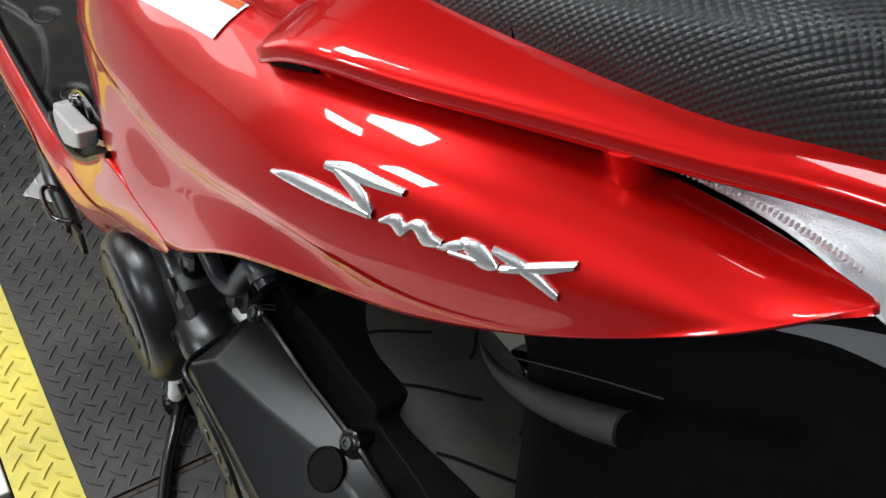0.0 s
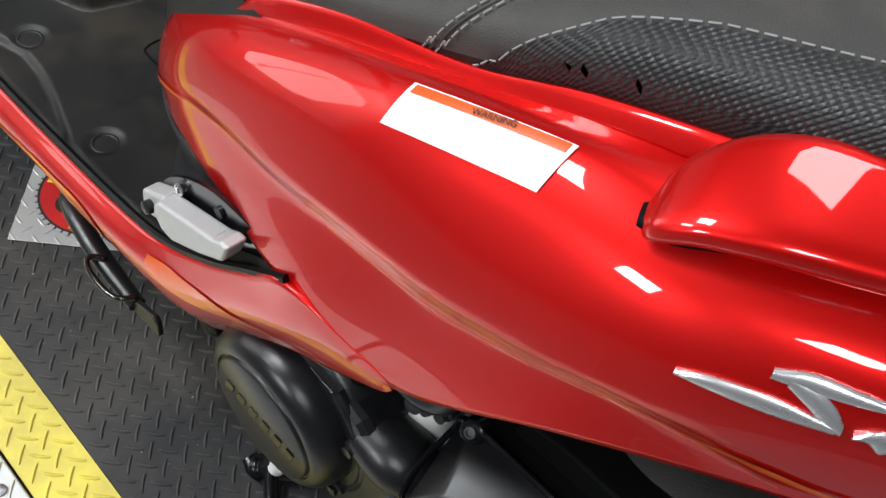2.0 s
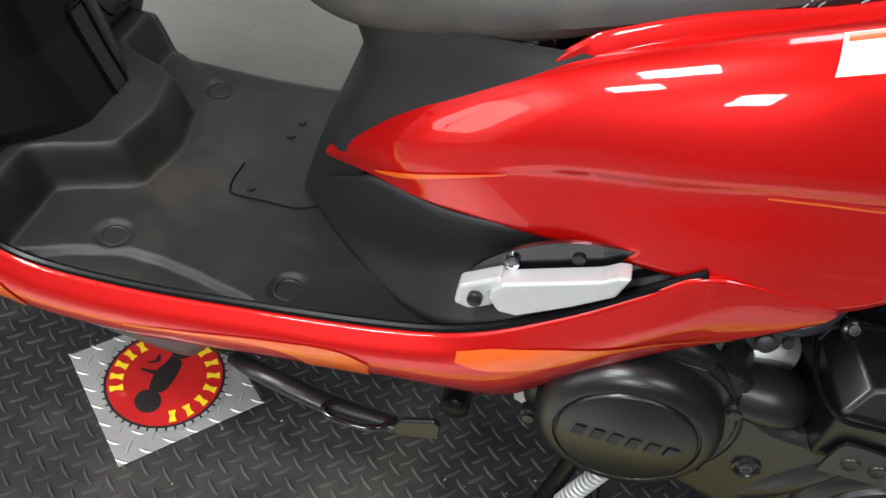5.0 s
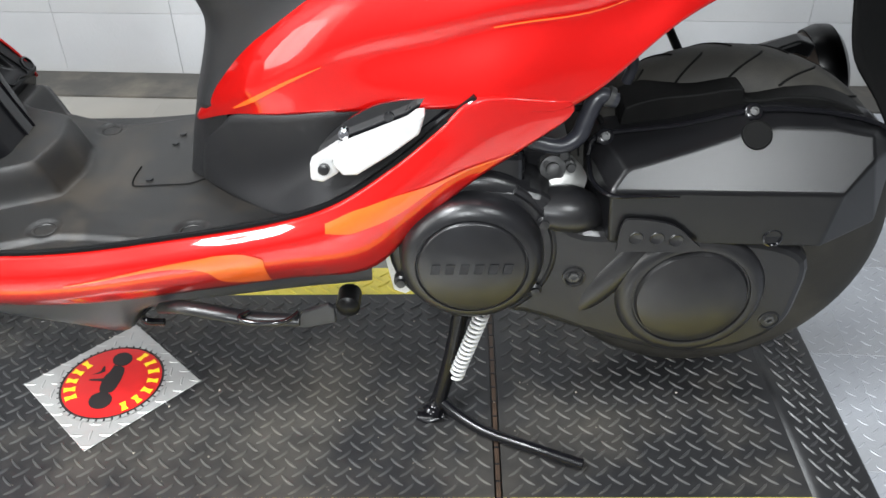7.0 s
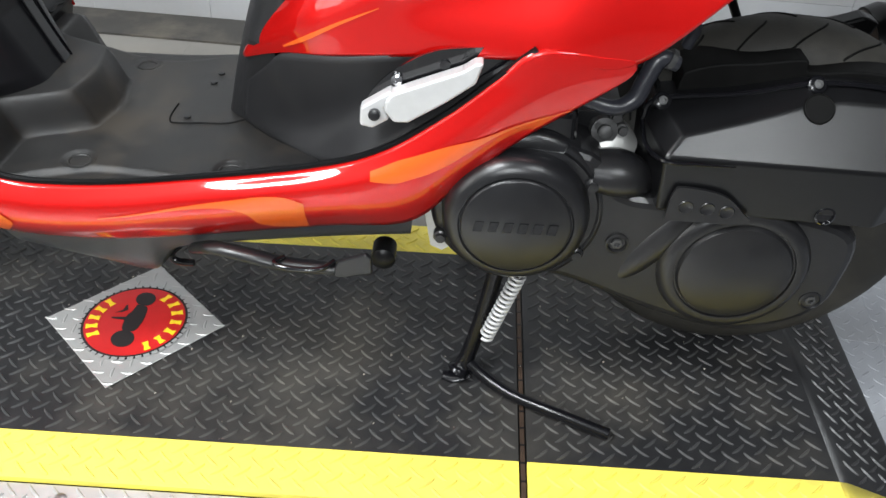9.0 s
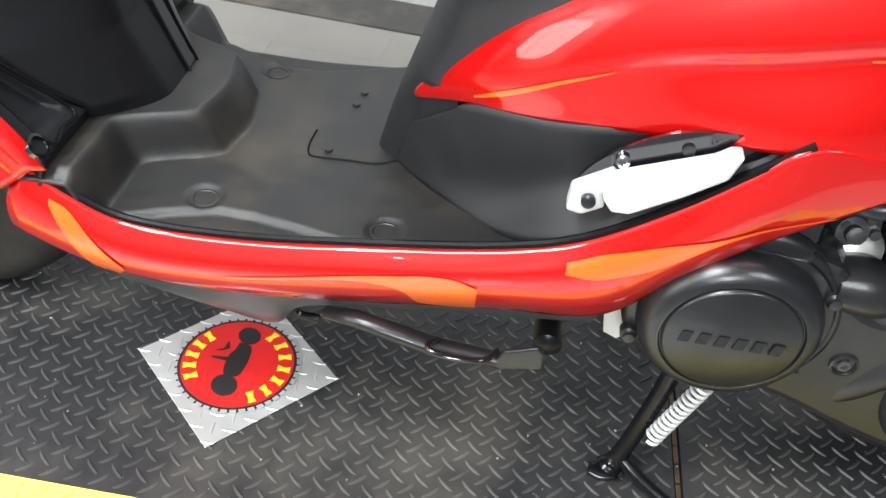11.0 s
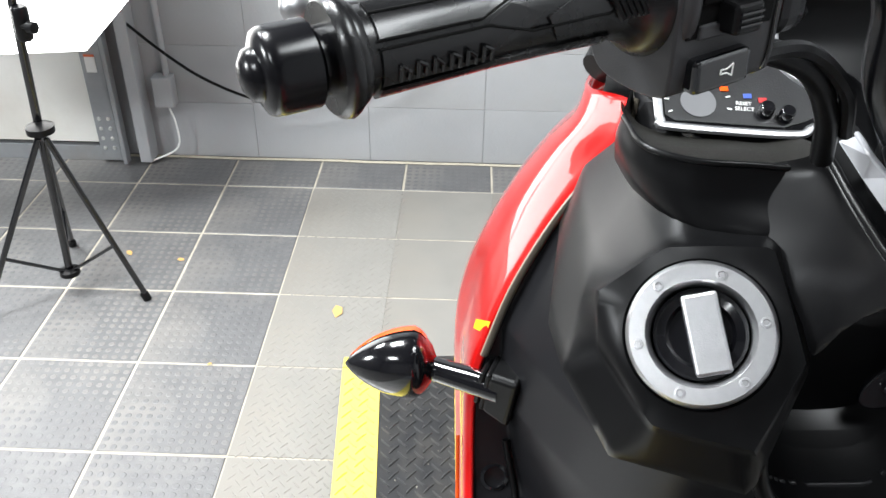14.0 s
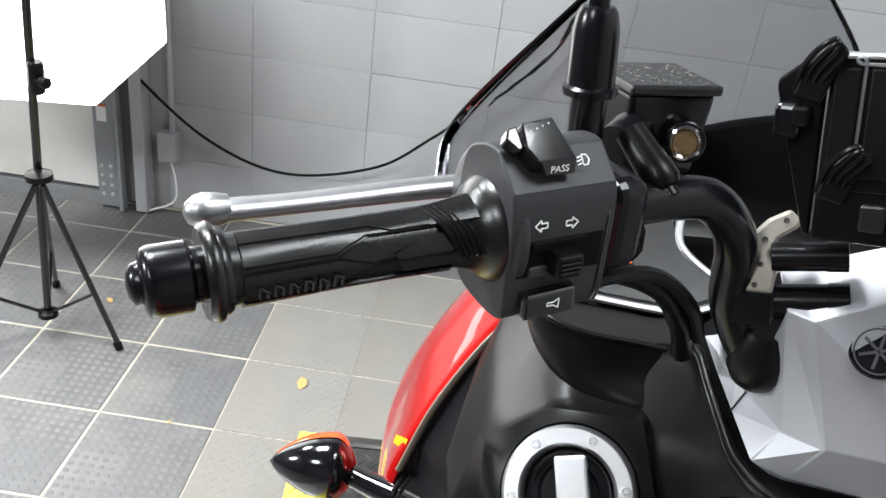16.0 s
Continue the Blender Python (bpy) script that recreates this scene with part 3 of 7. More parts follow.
def bike(name, bm, material, label="", parent=None, smooth=True):
    bm.transform(INV)
    return part(name, bm, material, parent or scooter, label, smooth)


def mirrored(bm):
    me = bpy.data.meshes.new("tmp")
    bm.to_mesh(me)
    bm.free()
    out = bmesh.new()
    out.from_mesh(me)
    bpy.data.meshes.remove(me)
    out.transform(Matrix.Diagonal((1, -1, 1, 1)))
    bmesh.ops.reverse_faces(out, faces=out.faces)
    return out


def mid_y(x):
    """The scooter stands a little askew: its middle wanders towards the tail."""
    return 0.085 * max(0.0, x - 0.5)


def mirrored_tail(bm):
    for v in bm.verts:
        v.co.y = 2 * mid_y(v.co.x) - v.co.y
    bmesh.ops.reverse_faces(bm, faces=bm.faces)
    return bm


def both(name, make, material, label="", tool=None, flip=mirrored):
    """The same part on the left and, mirrored, on the right."""
    obs = [bike(name, make(), material, label), bike(name, flip(make()), material, label)]
    for o in obs:
        if tool:
            tool(o)
    return obs


def shifted(bm, d):
    bm.transform(Matrix.Translation(d))
    return bm


def lowered(bm):
    out = mirrored(bm)
    out.transform(Matrix.Translation((0, -0.012, -0.040)))
    return out


class Sheet:
    """A smooth sheet through rows of control points, on which films and marks can be laid."""

    def __init__(self, rows, nu=161, nv=41):
        across = [spline(r, nv) for r in rows]
        cols = [spline([a[j] for a in across], nu) for j in range(nv)]
        self.g = np.array(cols).transpose(1, 0, 2)
        self.nu, self.nv = nu, nv

    def at(self, x, v):
        """The place on the left side at x along it and v across it (0 the upper edge), and its outward direction."""
        j = min(self.nv - 2, max(0, int(v * (self.nv - 1))))
        f = v * (self.nv - 1) - j
        line = self.g[:, j] * (1 - f) + self.g[:, j + 1] * f
        u = float(np.interp(x, line[:, 0], np.arange(self.nu)))
        i = min(self.nu - 2, int(u))
        p = line[i] * (1 - (u - i)) + line[i + 1] * (u - i)
        n = Vector(line[i + 1] - line[i]).cross(Vector(self.g[i, j + 1] - self.g[i, j])).normalized()
        return Vector(p), (n if n.y < 0 else -n)

    def film(self, name, xs, vs, material, parent, label="", lift=0.0012, nv=5, n=36):
        """A thin film between two lines of v along xs."""
        a = spline([(x, v[0]) for x, v in zip(xs, vs)], n)
        b = spline([(x, v[1]) for x, v in zip(xs, vs)], n)
        rows = []
        for (xa, va), (_, vb) in zip(a, b):
            row = []
            for j in range(nv):
                p, nn = self.at(xa, min(1, max(0, va + (vb - va) * j / (nv - 1))))
                row.append(p + nn * lift)
            rows.append(row)
        return bike(name, grid(rows), material, label, parent)


# the tail's side panels: from the edge at the seat, over the shoulder, down to the lower edge
TAIL = [
    [(0.340, -0.070, 0.450), (0.338, -0.071, 0.447), (0.337, -0.072, 0.444), (0.337, -0.072, 0.441), (0.338, -0.072, 0.438)],
    [(0.386, -0.086, 0.515), (0.382, -0.098, 0.510), (0.382, -0.107, 0.497), (0.386, -0.113, 0.482), (0.391, -0.114, 0.466)],
    [(0.450, -0.097, 0.584), (0.446, -0.118, 0.580), (0.446, -0.139, 0.558), (0.450, -0.152, 0.525), (0.455, -0.152, 0.484)],
    [(0.556, -0.106, 0.639), (0.551, -0.136, 0.643), (0.549, -0.162, 0.618), (0.550, -0.176, 0.572), (0.552, -0.177, 0.500)],
    [(0.690, -0.104, 0.692), (0.690, -0.138, 0.702), (0.690, -0.169, 0.674), (0.690, -0.190, 0.606), (0.690, -0.2010, 0.515)],
    [(0.800, -0.098, 0.735), (0.805, -0.127, 0.733), (0.808, -0.158, 0.702), (0.806, -0.184, 0.630), (0.787, -0.1925, 0.512)],
]
TAIL2 = [
    [(0.893, -0.083, 0.757), (0.904, -0.116, 0.749), (0.914, -0.146, 0.726), (0.920, -0.164, 0.680), (0.897, -0.176, 0.600)],
    [(0.985, -0.052, 0.774), (1.000, -0.082, 0.768), (1.012, -0.111, 0.748), (1.018, -0.125, 0.708), (1.004, -0.131, 0.640)],
    [(1.078, -0.020, 0.781), (1.090, -0.042, 0.778), (1.100, -0.067, 0.764), (1.105, -0.083, 0.738), (1.090, -0.092, 0.690)],
    [(1.152, 0.000, 0.787), (1.162, -0.012, 0.787), (1.170, -0.028, 0.784), (1.173, -0.043, 0.774), (1.165, -0.056, 0.757)],
    [(1.206, -0.008, 0.802), (1.207, -0.010, 0.803), (1.208, -0.012, 0.804), (1.208, -0.014, 0.804), (1.207, -0.016, 0.803)],
]
PIN = ((0.40, 0.90), (0.435, 0.84), (0.47, 0.80), (0.54, 0.795), (0.62, 0.797), (0.70, 0.782), (0.755, 0.784), (0.83, 0.803), (0.90, 0.848), (0.95, 0.893), (1.0, 0.955), (1.09, 0.985))


def crease(x, v):
    """How far the side is pressed in along the character line: sharp above it, easy below."""
    w = v - float(np.interp(x, [p[0] for p in PIN], [p[1] for p in PIN]))
    return 0.0085 * math.exp(-(w / (0.035 if w < 0 else 0.11)) ** 2) * smooth01(0.48, 0.60, x) * (1 - smooth01(0.93, 1.04, x))


def tail_grid(nu, nv):
    across = [spline(r, nv) for r in TAIL + TAIL2]
    cols = [spline([a[j] for a in across], nu) for j in range(nv)]
    return [[cols[j][i] + np.array((0, crease(cols[j][i][0], j / (nv - 1)), 0)) for j in range(nv)] for i in range(nu)]


side_panel, side_panel_right = both("side_panel", lambda: outward(grid(tail_grid(120, 64)), (0, -1, 0.3)), RED, "glossy metallic red tail panel", lambda o: thick(o, 0.004), mirrored_tail)
TS = Sheet(TAIL + TAIL2)
TS.g = np.array(tail_grid(TS.nu, TS.nv))
FADED = mat("faded_orange_decal", (0.60, 0.085, 0.008), 0.35, 0, 0.6, 0.1, 100)
TS.film("stripe", (0.400, 0.425, 0.465, 0.515), ((0.872, 0.900), (0.828, 0.872), (0.795, 0.818), (0.785, 0.789)), ORANGE, side_panel, "orange graphic flash", 0.0018)
TS.film("stripe", [p[0] for p in PIN[5:11]], [(p[1] - 0.004, p[1] + 0.0005) for p in PIN[5:11]], FADED, side_panel, "thin faded orange pinstripe", 0.0018)
TS.film("stripe", (0.950, 0.985, 1.025, 1.09), ((0.862, 0.868), (0.878, 0.898), (0.922, 0.938), (0.972, 0.976)), ORANGE, side_panel, "orange graphic flash", 0.0018)
FAINT = mat("faint_grey_print", (0.70, 0.70, 0.69), 0.5)
LW = (0.709, 0.76, 0.812)
TS.film("warning_label", LW, ((0.262, 0.447), (0.238, 0.432), (0.212, 0.418)), WHITE, side_panel, "white warning label with an orange bar", 0.0014, 9)
TS.film("orange_bar", (0.712, 0.76, 0.809), ((0.270, 0.312), (0.246, 0.288), (0.220, 0.264)), ORANGE, side_panel, "", 0.0020, 4)
for k in range(5):
    v = 0.318 + 0.022 * k
    TS.film("print_line", (0.715, 0.75, 0.80 - 0.008 * (k % 3)), ((v, v + 0.004), (v - 0.015, v - 0.011), (v - 0.035, v - 0.031)), FAINT, side_panel, "", 0.0019, 2, 8)
p, nn = TS.at(0.765, 0.266)
text("warning_word", "WARNING", 0.0058, INV @ facing(p + nn * 0.0030, nn, (-0.35, 0.2, 1)), BLACKPRINT, side_panel, 0.0001)

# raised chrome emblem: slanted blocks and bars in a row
EU = Vector((0.174, 0.078, 0.051))
EN = Vector((0.45, -1.0, 0.12)).normalized()
EV = EN.cross(EU).normalized()
EO = Vector((0.924, -0.160, 0.698))
if EV.z < 0:
    EV = -EV


EMBLEM = mat("satin_chrome", (0.72, 0.72, 0.73), 0.28, 0.8, 0, 0.05, 100)


def badge_strip(stations, high=0.0036):
    """A raised strip laid on the panel, from (share of the emblem's length, lower and upper edge in metres across)."""
    rows = []
    vs_ = [0.30 + 0.01 * k for k in range(56)]
    for a, b0, b1 in spline(stations, 36):
        row = []
        for f, h in ((0, -0.0015), (0.0, high * 0.7), (0.14, high), (0.5, high * 1.25), (0.86, high), (1.0, high * 0.7), (1, -0.0015)):
            p = EO + EU * a + EV * (b0 + (b1 - b0) * f)
            zs = [TS.at(p.x, v)[0].z for v in vs_]
            v = float(np.interp(-p.z, [-z for z in zs], vs_))
            q, n = TS.at(p.x, v)
            row.append(Vector((p.x, q.y, p.z)) + (n * 0.25 + EN * 0.75) * h)
        rows.append(row)
    return outward(grid(rows), (0.2, -1, 0.2))


EN = sum((TS.at(EO.x + EU.x * k / 8, v)[1] for k in range(9) for v in (0.5, 0.6, 0.7)), Vector()).normalized()
for st in ([(0.0, -0.001, 0.001), (0.1, -0.004, 0.003), (0.25, -0.0085, 0.0), (0.40, -0.0115, -0.0075)],
           [(0.215, 0.011, 0.015), (0.30, 0.009, 0.0165), (0.40, 0.007, 0.0130), (0.50, 0.006, 0.0092)],
           [(0.26, 0.009, 0.0145), (0.32, 0.001, 0.0105), (0.38, -0.0085, 0.0025), (0.412, -0.0115, -0.006)],
           [(0.44, -0.0118, -0.0098), (0.475, -0.0118, -0.0056), (0.505, -0.0168, -0.0050), (0.525, -0.0152, -0.0088), (0.55, -0.0106, -0.0056), (0.585, -0.0180, -0.0052), (0.61, -0.0185, -0.0102), (0.65, -0.0170, -0.0132)],
           [(0.64, -0.0188, -0.0164), (0.69, -0.0172, -0.0112), (0.735, -0.0128, -0.0086)],
           [(0.705, -0.0122, -0.0088), (0.755, -0.0212, -0.0092), (0.795, -0.0232, -0.0140), (0.825, -0.0215, -0.0188)],
           [(0.675, -0.0198, -0.0176), (0.76, -0.0208, -0.0184)],
           [(0.80, -0.0130, -0.0095), (0.90, -0.0215, -0.0145), (1.0, -0.0315, -0.0265)],
           [(0.83, -0.0228, -0.0190), (0.93, -0.0188, -0.0128), (1.02, -0.0125, -0.0085)]):
    bike("emblem", badge_strip([(a, b0 - 0.0002 + 0.012 * a, b1 + 0.0006 + 0.012 * a) for a, b0, b1 in st], 0.0028), EMBLEM, "raised chrome emblem piece", side_panel)

# grab rails
def grab():
    rows = []
    line = spline([(0.864, -0.136, 0.744), (0.870, -0.131, 0.751), (0.888, -0.120, 0.766), (0.918, -0.106, 0.778), (0.965, -0.084, 0.786), (1.045, -0.046, 0.802), (1.10, -0.021, 0.814), (1.16, 0.006, 0.830), (1.24, 0.045, 0.842)], 48)
    wid = spline([(0.004, 0), (0.0165, 0), (0.0235, 0), (0.0265, 0), (0.025, 0), (0.020, 0), (0.018, 0), (0.017, 0), (0.017, 0)], 48)
    for i, p in enumerate(line):
        w = wid[i][0] * 1.3
        p = p + np.array((-0.35, 0.85, 0.30)) * w * 0.23
        ring = []
        for k in range(24):
            a = 2 * math.pi * k / 24
            c, s = math.cos(a), math.sin(a)
            u = math.copysign(abs(c) ** 0.42, c) * w
            h = math.copysign(abs(s) ** 0.55, s) * (0.0085 if s > 0 else 0.009) * min(1.0, w / 0.021)
            ring.append((p[0] - u * 0.35, p[1] + u * 0.85, p[2] + h + u * 0.30))
        rows.append(ring)
    return grid(rows, True, True)


both("grab_rail", grab, RED, "glossy red cast grab rail", None, mirrored_tail)
def grab_foot(x, y, z, r):
    return lambda: tube([(x, y, z), (x + 0.004, y + 0.008, z - 0.02), (x + 0.008, y + 0.012, z - 0.045)], r, 10, 14, 0.6)
both("grab_rail_foot", grab_foot(0.89, -0.105, 0.765, 0.026), RED, "", None, mirrored_tail)
both("grab_rail_foot", grab_foot(1.065, -0.032, 0.803, 0.026), RED, "", None, mirrored_tail)

# a black form gives the shade of the gap below the rail's nose
both("rail_gap_fill", lambda: tube([(0.862, -0.134, 0.741), (0.878, -0.128, 0.746), (0.905, -0.118, 0.752)], [0.008, 0.014, 0.008], 16, 16, 0.55), MATTE, "dark filler for the shaded gap under the rail", None, mirrored_tail)
# tail lamp
LAMPWHITE = mat("silvered_white_plastic", (0.75, 0.75, 0.76), 0.3, 0.3, 0, 0.1, 300, 0.4, 900)
def lamp_shell():
    return skin([[(1.030, -0.016, 0.789), (1.034, -0.026, 0.787), (1.036, -0.034, 0.781)], [(1.092, 0.012, 0.804), (1.094, 0.000, 0.797), (1.092, -0.014, 0.785)], [(1.17, 0.030, 0.818), (1.178, 0.014, 0.806), (1.168, 0.002, 0.790)], [(1.25, 0.040, 0.824), (1.265, 0.028, 0.800), (1.25, 0.020, 0.765)], [(1.29, 0.065, 0.825), (1.305, 0.065, 0.795), (1.285, 0.065, 0.755)]], 30, 12)
lamps = both("tail_lamp", lamp_shell, LENS, "clear tail lamp lens", lambda o: thick(o, 0.003), mirrored_tail)
for o in lamps:
    o.visible_shadow = False
both("lamp_reflector", lambda: skin([[(1.075, 0.008, 0.790), (1.08, -0.006, 0.782)], [(1.15, 0.028, 0.806), (1.15, 0.010, 0.783)], [(1.22, 0.045, 0.812), (1.22, 0.032, 0.770)], [(1.27, 0.065, 0.812), (1.27, 0.065, 0.762)]], 14, 6), LAMPWHITE, "silvered reflector", None, mirrored_tail)
bike("tail_core", skin([[(1.0, -0.01, 0.772), (1.0, 0.04, 0.79), (1.0, 0.09, 0.772)], [(1.10, 0.01, 0.792), (1.10, 0.05, 0.80), (1.10, 0.09, 0.792)], [(1.27, 0.04, 0.823), (1.27, 0.065, 0.826), (1.27, 0.09, 0.823)]], 20, 10), MATTE, "black tail cover")
bike("tail_underside", skin([[(0.85, -0.16, 0.58), (0.85, 0.03, 0.56), (0.85, 0.22, 0.58)], [(1.0, -0.125, 0.645), (1.0, 0.04, 0.62), (1.0, 0.21, 0.645)], [(1.10, -0.085, 0.70), (1.12, 0.05, 0.68), (1.10, 0.19, 0.70)], [(1.20, -0.01, 0.795), (1.27, 0.06, 0.75), (1.20, 0.13, 0.795)]], 24, 20), MATTE, "black plastic tail underside")
rear_guard = bike("rear_mudguard", skin([[(1.075, -0.086, 0.700), (1.165, -0.010, 0.752), (1.28, 0.09, 0.80)], [(1.090, -0.075, 0.655), (1.14, 0.0, 0.675), (1.26, 0.10, 0.73)], [(1.110, -0.08, 0.600), (1.18, 0.0, 0.598), (1.36, 0.10, 0.62)], [(1.130, -0.08, 0.518), (1.23, 0.0, 0.52), (1.42, 0.10, 0.53)], [(1.175, -0.08, 0.455), (1.28, 0.0, 0.445), (1.47, 0.10, 0.45)], [(1.235, -0.08, 0.36), (1.33, 0.0, 0.345), (1.50, 0.10, 0.34)]], 30, 14), MATTE, "black plastic rear mudguard")
thick(rear_guard, 0.004)

GUARDLIP = mat("grained_grey_plastic", (0.009, 0.009, 0.0095), 0.42, 0, 0, 0.3, 60, 0.6, 1400, spec=0.35)
lip_tip = tube([(1.060, -0.084, 0.637), (1.076, -0.086, 0.638), (1.095, -0.087, 0.645), (1.120, -0.087, 0.660), (1.150, -0.086, 0.684), (1.170, -0.084, 0.701)], [0.0015, 0.0042, 0.0068, 0.0092, 0.0112, 0.0115], 40, 20, 0.75)
bike("guard_lip", lip_tip, GUARDLIP, "grained edge of the rear mudguard", rear_guard)
# dark disc on the lip's end, colour for the shade of a hollow
bike("hollow_shade", lathe([(0, 0.0108), (0.0015, 0.0100), (0.0016, 0.0005)], (1.170, -0.084, 0.701), (0.76, 0.05, 0.64), 24), MATTE, "", rear_guard)
bike("guard_edge", tube([(1.079, -0.085, 0.652), (1.13, -0.08, 0.695), (1.178, -0.085, 0.742)], 0.0005, 16, 6), GUARDLIP, "", rear_guard)
# ribs along the edge of the lamp lens, its dark front and its lower part
for s_ in range(33):
    f = s_ / 32
    bike("lens_rib", block((0.0013, 0.0026, 0.0026), pose(1.098 + 0.092 * f, -0.018 + 0.017 * f + 0.006 * math.sin(3.1 * f), 0.7905 + 0.012 * f, 20, 10, 35)), LAMPWHITE, "", lamps[0], False)
bike("lens_front", tube([(1.050, -0.022, 0.790), (1.066, -0.020, 0.793), (1.092, -0.010, 0.796)], [0.004, 0.007, 0.004], 14, 10, 0.6), SATIN, "dark front of the lamp", lamps[0])
bike("lamp_lower", skin([[(1.176, -0.030, 0.764), (1.178, -0.028, 0.762)], [(1.200, -0.016, 0.782), (1.205, -0.012, 0.770)], [(1.240, 0.004, 0.800), (1.246, 0.008, 0.772)]], 16, 6), ALU, "lower half of the tail lamp", lamps[0])

# seat: a long pad with a step for the passenger
SEAT = [(0.290, 0.040, 0.644, 0.610), (0.314, 0.090, 0.676, 0.602), (0.38, 0.124, 0.699, 0.599), (0.50, 0.132, 0.708, 0.622), (0.62, 0.128, 0.728, 0.668), (0.72, 0.124, 0.772, 0.694), (0.80, 0.119, 0.81, 0.728), (0.90, 0.106, 0.834, 0.755), (1.0, 0.088, 0.860, 0.775), (1.10, 0.066, 0.892, 0.795), (1.17, 0.040, 0.892, 0.805)]
def seat_ring(x, w, zt, zb, n=40, grow=0.0):
    ring = []
    for k in range(n):
        a = 2 * math.pi * k / n
        c, s = math.cos(a), math.sin(a)
        y = math.copysign(abs(c) ** 0.55, c) * (w + grow)
        z = (zt + zb) / 2 + math.copysign(abs(s) ** 0.6, s) * ((zt - zb) / 2 + grow) - 0.012 * (y / w) ** 2 * (1 if s > 0 else 0)
        ring.append((x, y + mid_y(x), z))
    return ring
SL = spline(SEAT, 80)
seat = bike("seat", grid([seat_ring(*r) for r in SL], True, True), SEATM, "dark grey vinyl seat with a dimpled pillion section")
def seat_at(x, a, grow):
    r = [float(np.interp(x, [q[0] for q in SL], [q[i] for q in SL])) for i in range(4)]
    c, s = math.cos(a), math.sin(a)
    y = math.copysign(abs(c) ** 0.55, c) * (r[1] + grow)
    z = (r[2] + r[3]) / 2 + math.copysign(abs(s) ** 0.6, s) * ((r[2] - r[3]) / 2 + grow) - 0.012 * (y / r[1]) ** 2 * (1 if s > 0 else 0)
    return Vector((x, y + mid_y(x), z))
# dimpled panels on both flanks of the pillion part, and rows of stitches
def flank_top(x):
    """How far up round the seat the dimpled panel reaches, in degrees from the middle."""
    return float(np.interp(x, (0.722, 0.751, 0.783, 0.83, 0.90, 1.0, 1.14), (108, 76, 53, 42, 35, 20, 6)))


def seam_line(off, n=160):
    """The seam that runs up over the seat: places along and degrees from the middle."""
    return [(0.680 + off + 0.071 * i / (n - 1), float(np.interp(i / (n - 1), (0, 0.14, 0.29, 0.45, 0.61, 1.0), (112, 92, 67, 45, 27, 2)))) for i in range(n)]


def stitch_row(line, step=0.0075):
    """Short threads along a line of (x, degrees round the seat)."""
    pts = [seat_at(x, radians(a), 0.0018) for x, a in line]
    acc, last = 0.0, pts[0]
    for p, q in zip(pts, pts[1:]):
        acc += (q - p).length
        if acc >= step:
            d = (q - last)
            bike("stitch", tube([last + d * 0.15, last + d * 0.5, last + d * 0.85], 0.00065, 4, 5), THREAD, "", seat)
            acc, last = 0.0, q


for s_ in (1, -1):
    rows = []
    for i in range(90):
        x = 0.724 + 0.44 * i / 89
        row = [seat_at(x, radians(90 + s_ * (114 - (114 - flank_top(x)) * j / 23)), 0.0012) for j in range(24)]
        rows.append(row)
    bm = grid(rows)
    uv = bm.loops.layers.uv.new("rows")
    for f in bm.faces:
        for lp in f.loops:
            i, j = divmod(lp.vert.index, 24)
            lp[uv].uv = (0.44 * i / 89 * 260, sum((rows[i][k + 1] - rows[i][k]).length for k in range(j, 23)) * 260)
    bike("pillion_cover", bm, DIMPLE, "dimpled black pillion flank", seat)
    stitch_row([(0.720 + 0.44 * i / 160, 90 + s_ * (flank_top(0.720 + 0.44 * i / 160) - 2.5)) for i in range(161)])
    for off in (0.0, 0.010):
        stitch_row([(x, 90 + s_ * a) for x, a in seam_line(off)])
    bike("seam", tube([seat_at(x, radians(90 + s_ * a), 0.0002) for x, a in seam_line(0.005, 60)], 0.0011, 90, 6), SEATM, "", seat)

# the red flange between seat and side panel
def flange():
    rows = []
    for i in range(24):
        x = 0.525 + 0.348 * i / 23
        r = [float(np.interp(x, [q[0] for q in SL], [q[k] for q in SL])) for k in range(4)]
        grow = 0.020 * smooth01(0.515, 0.56, x)
        y = -(r[1] + 0.001) + mid_y(x)
        rows.append([(x, y + 0.004, r[3] + grow), (x, y - 0.001, r[3] + grow + 0.0015), (x, y - 0.004, r[3] + grow - 0.002), (x, y - 0.006, r[3] - 0.02)])
    return outward(grid(rows), (0, -1, 0.2))


both("seat_flange", flange, RED, "raised red flange along the seat", None, mirrored_tail)

# black tub that closes the tail between the two side panels
bike("seat_tub", skin([[(x, -w + mid_y(x), z), (x, mid_y(x), z + 0.006), (x, w + mid_y(x), z)] for x, w, z in ((0.50, 0.108, 0.606), (0.60, 0.120, 0.652), (0.70, 0.126, 0.690), (0.80, 0.126, 0.727), (0.90, 0.112, 0.750), (1.0, 0.088, 0.766), (1.08, 0.062, 0.776))], 30, 16), MATTE, "black tub under the seat")

# seat front pillar and the fairing below the seat
def pillar_ring(x_side, y_side, z_side, x_turn, y_turn, z_turn, x_front, z_front):
    return [(x_side, -y_side, z_side), (x_turn, -y_turn, z_turn), (x_front, 0, z_front), (x_turn, y_turn, z_turn), (x_side, y_side, z_side)]


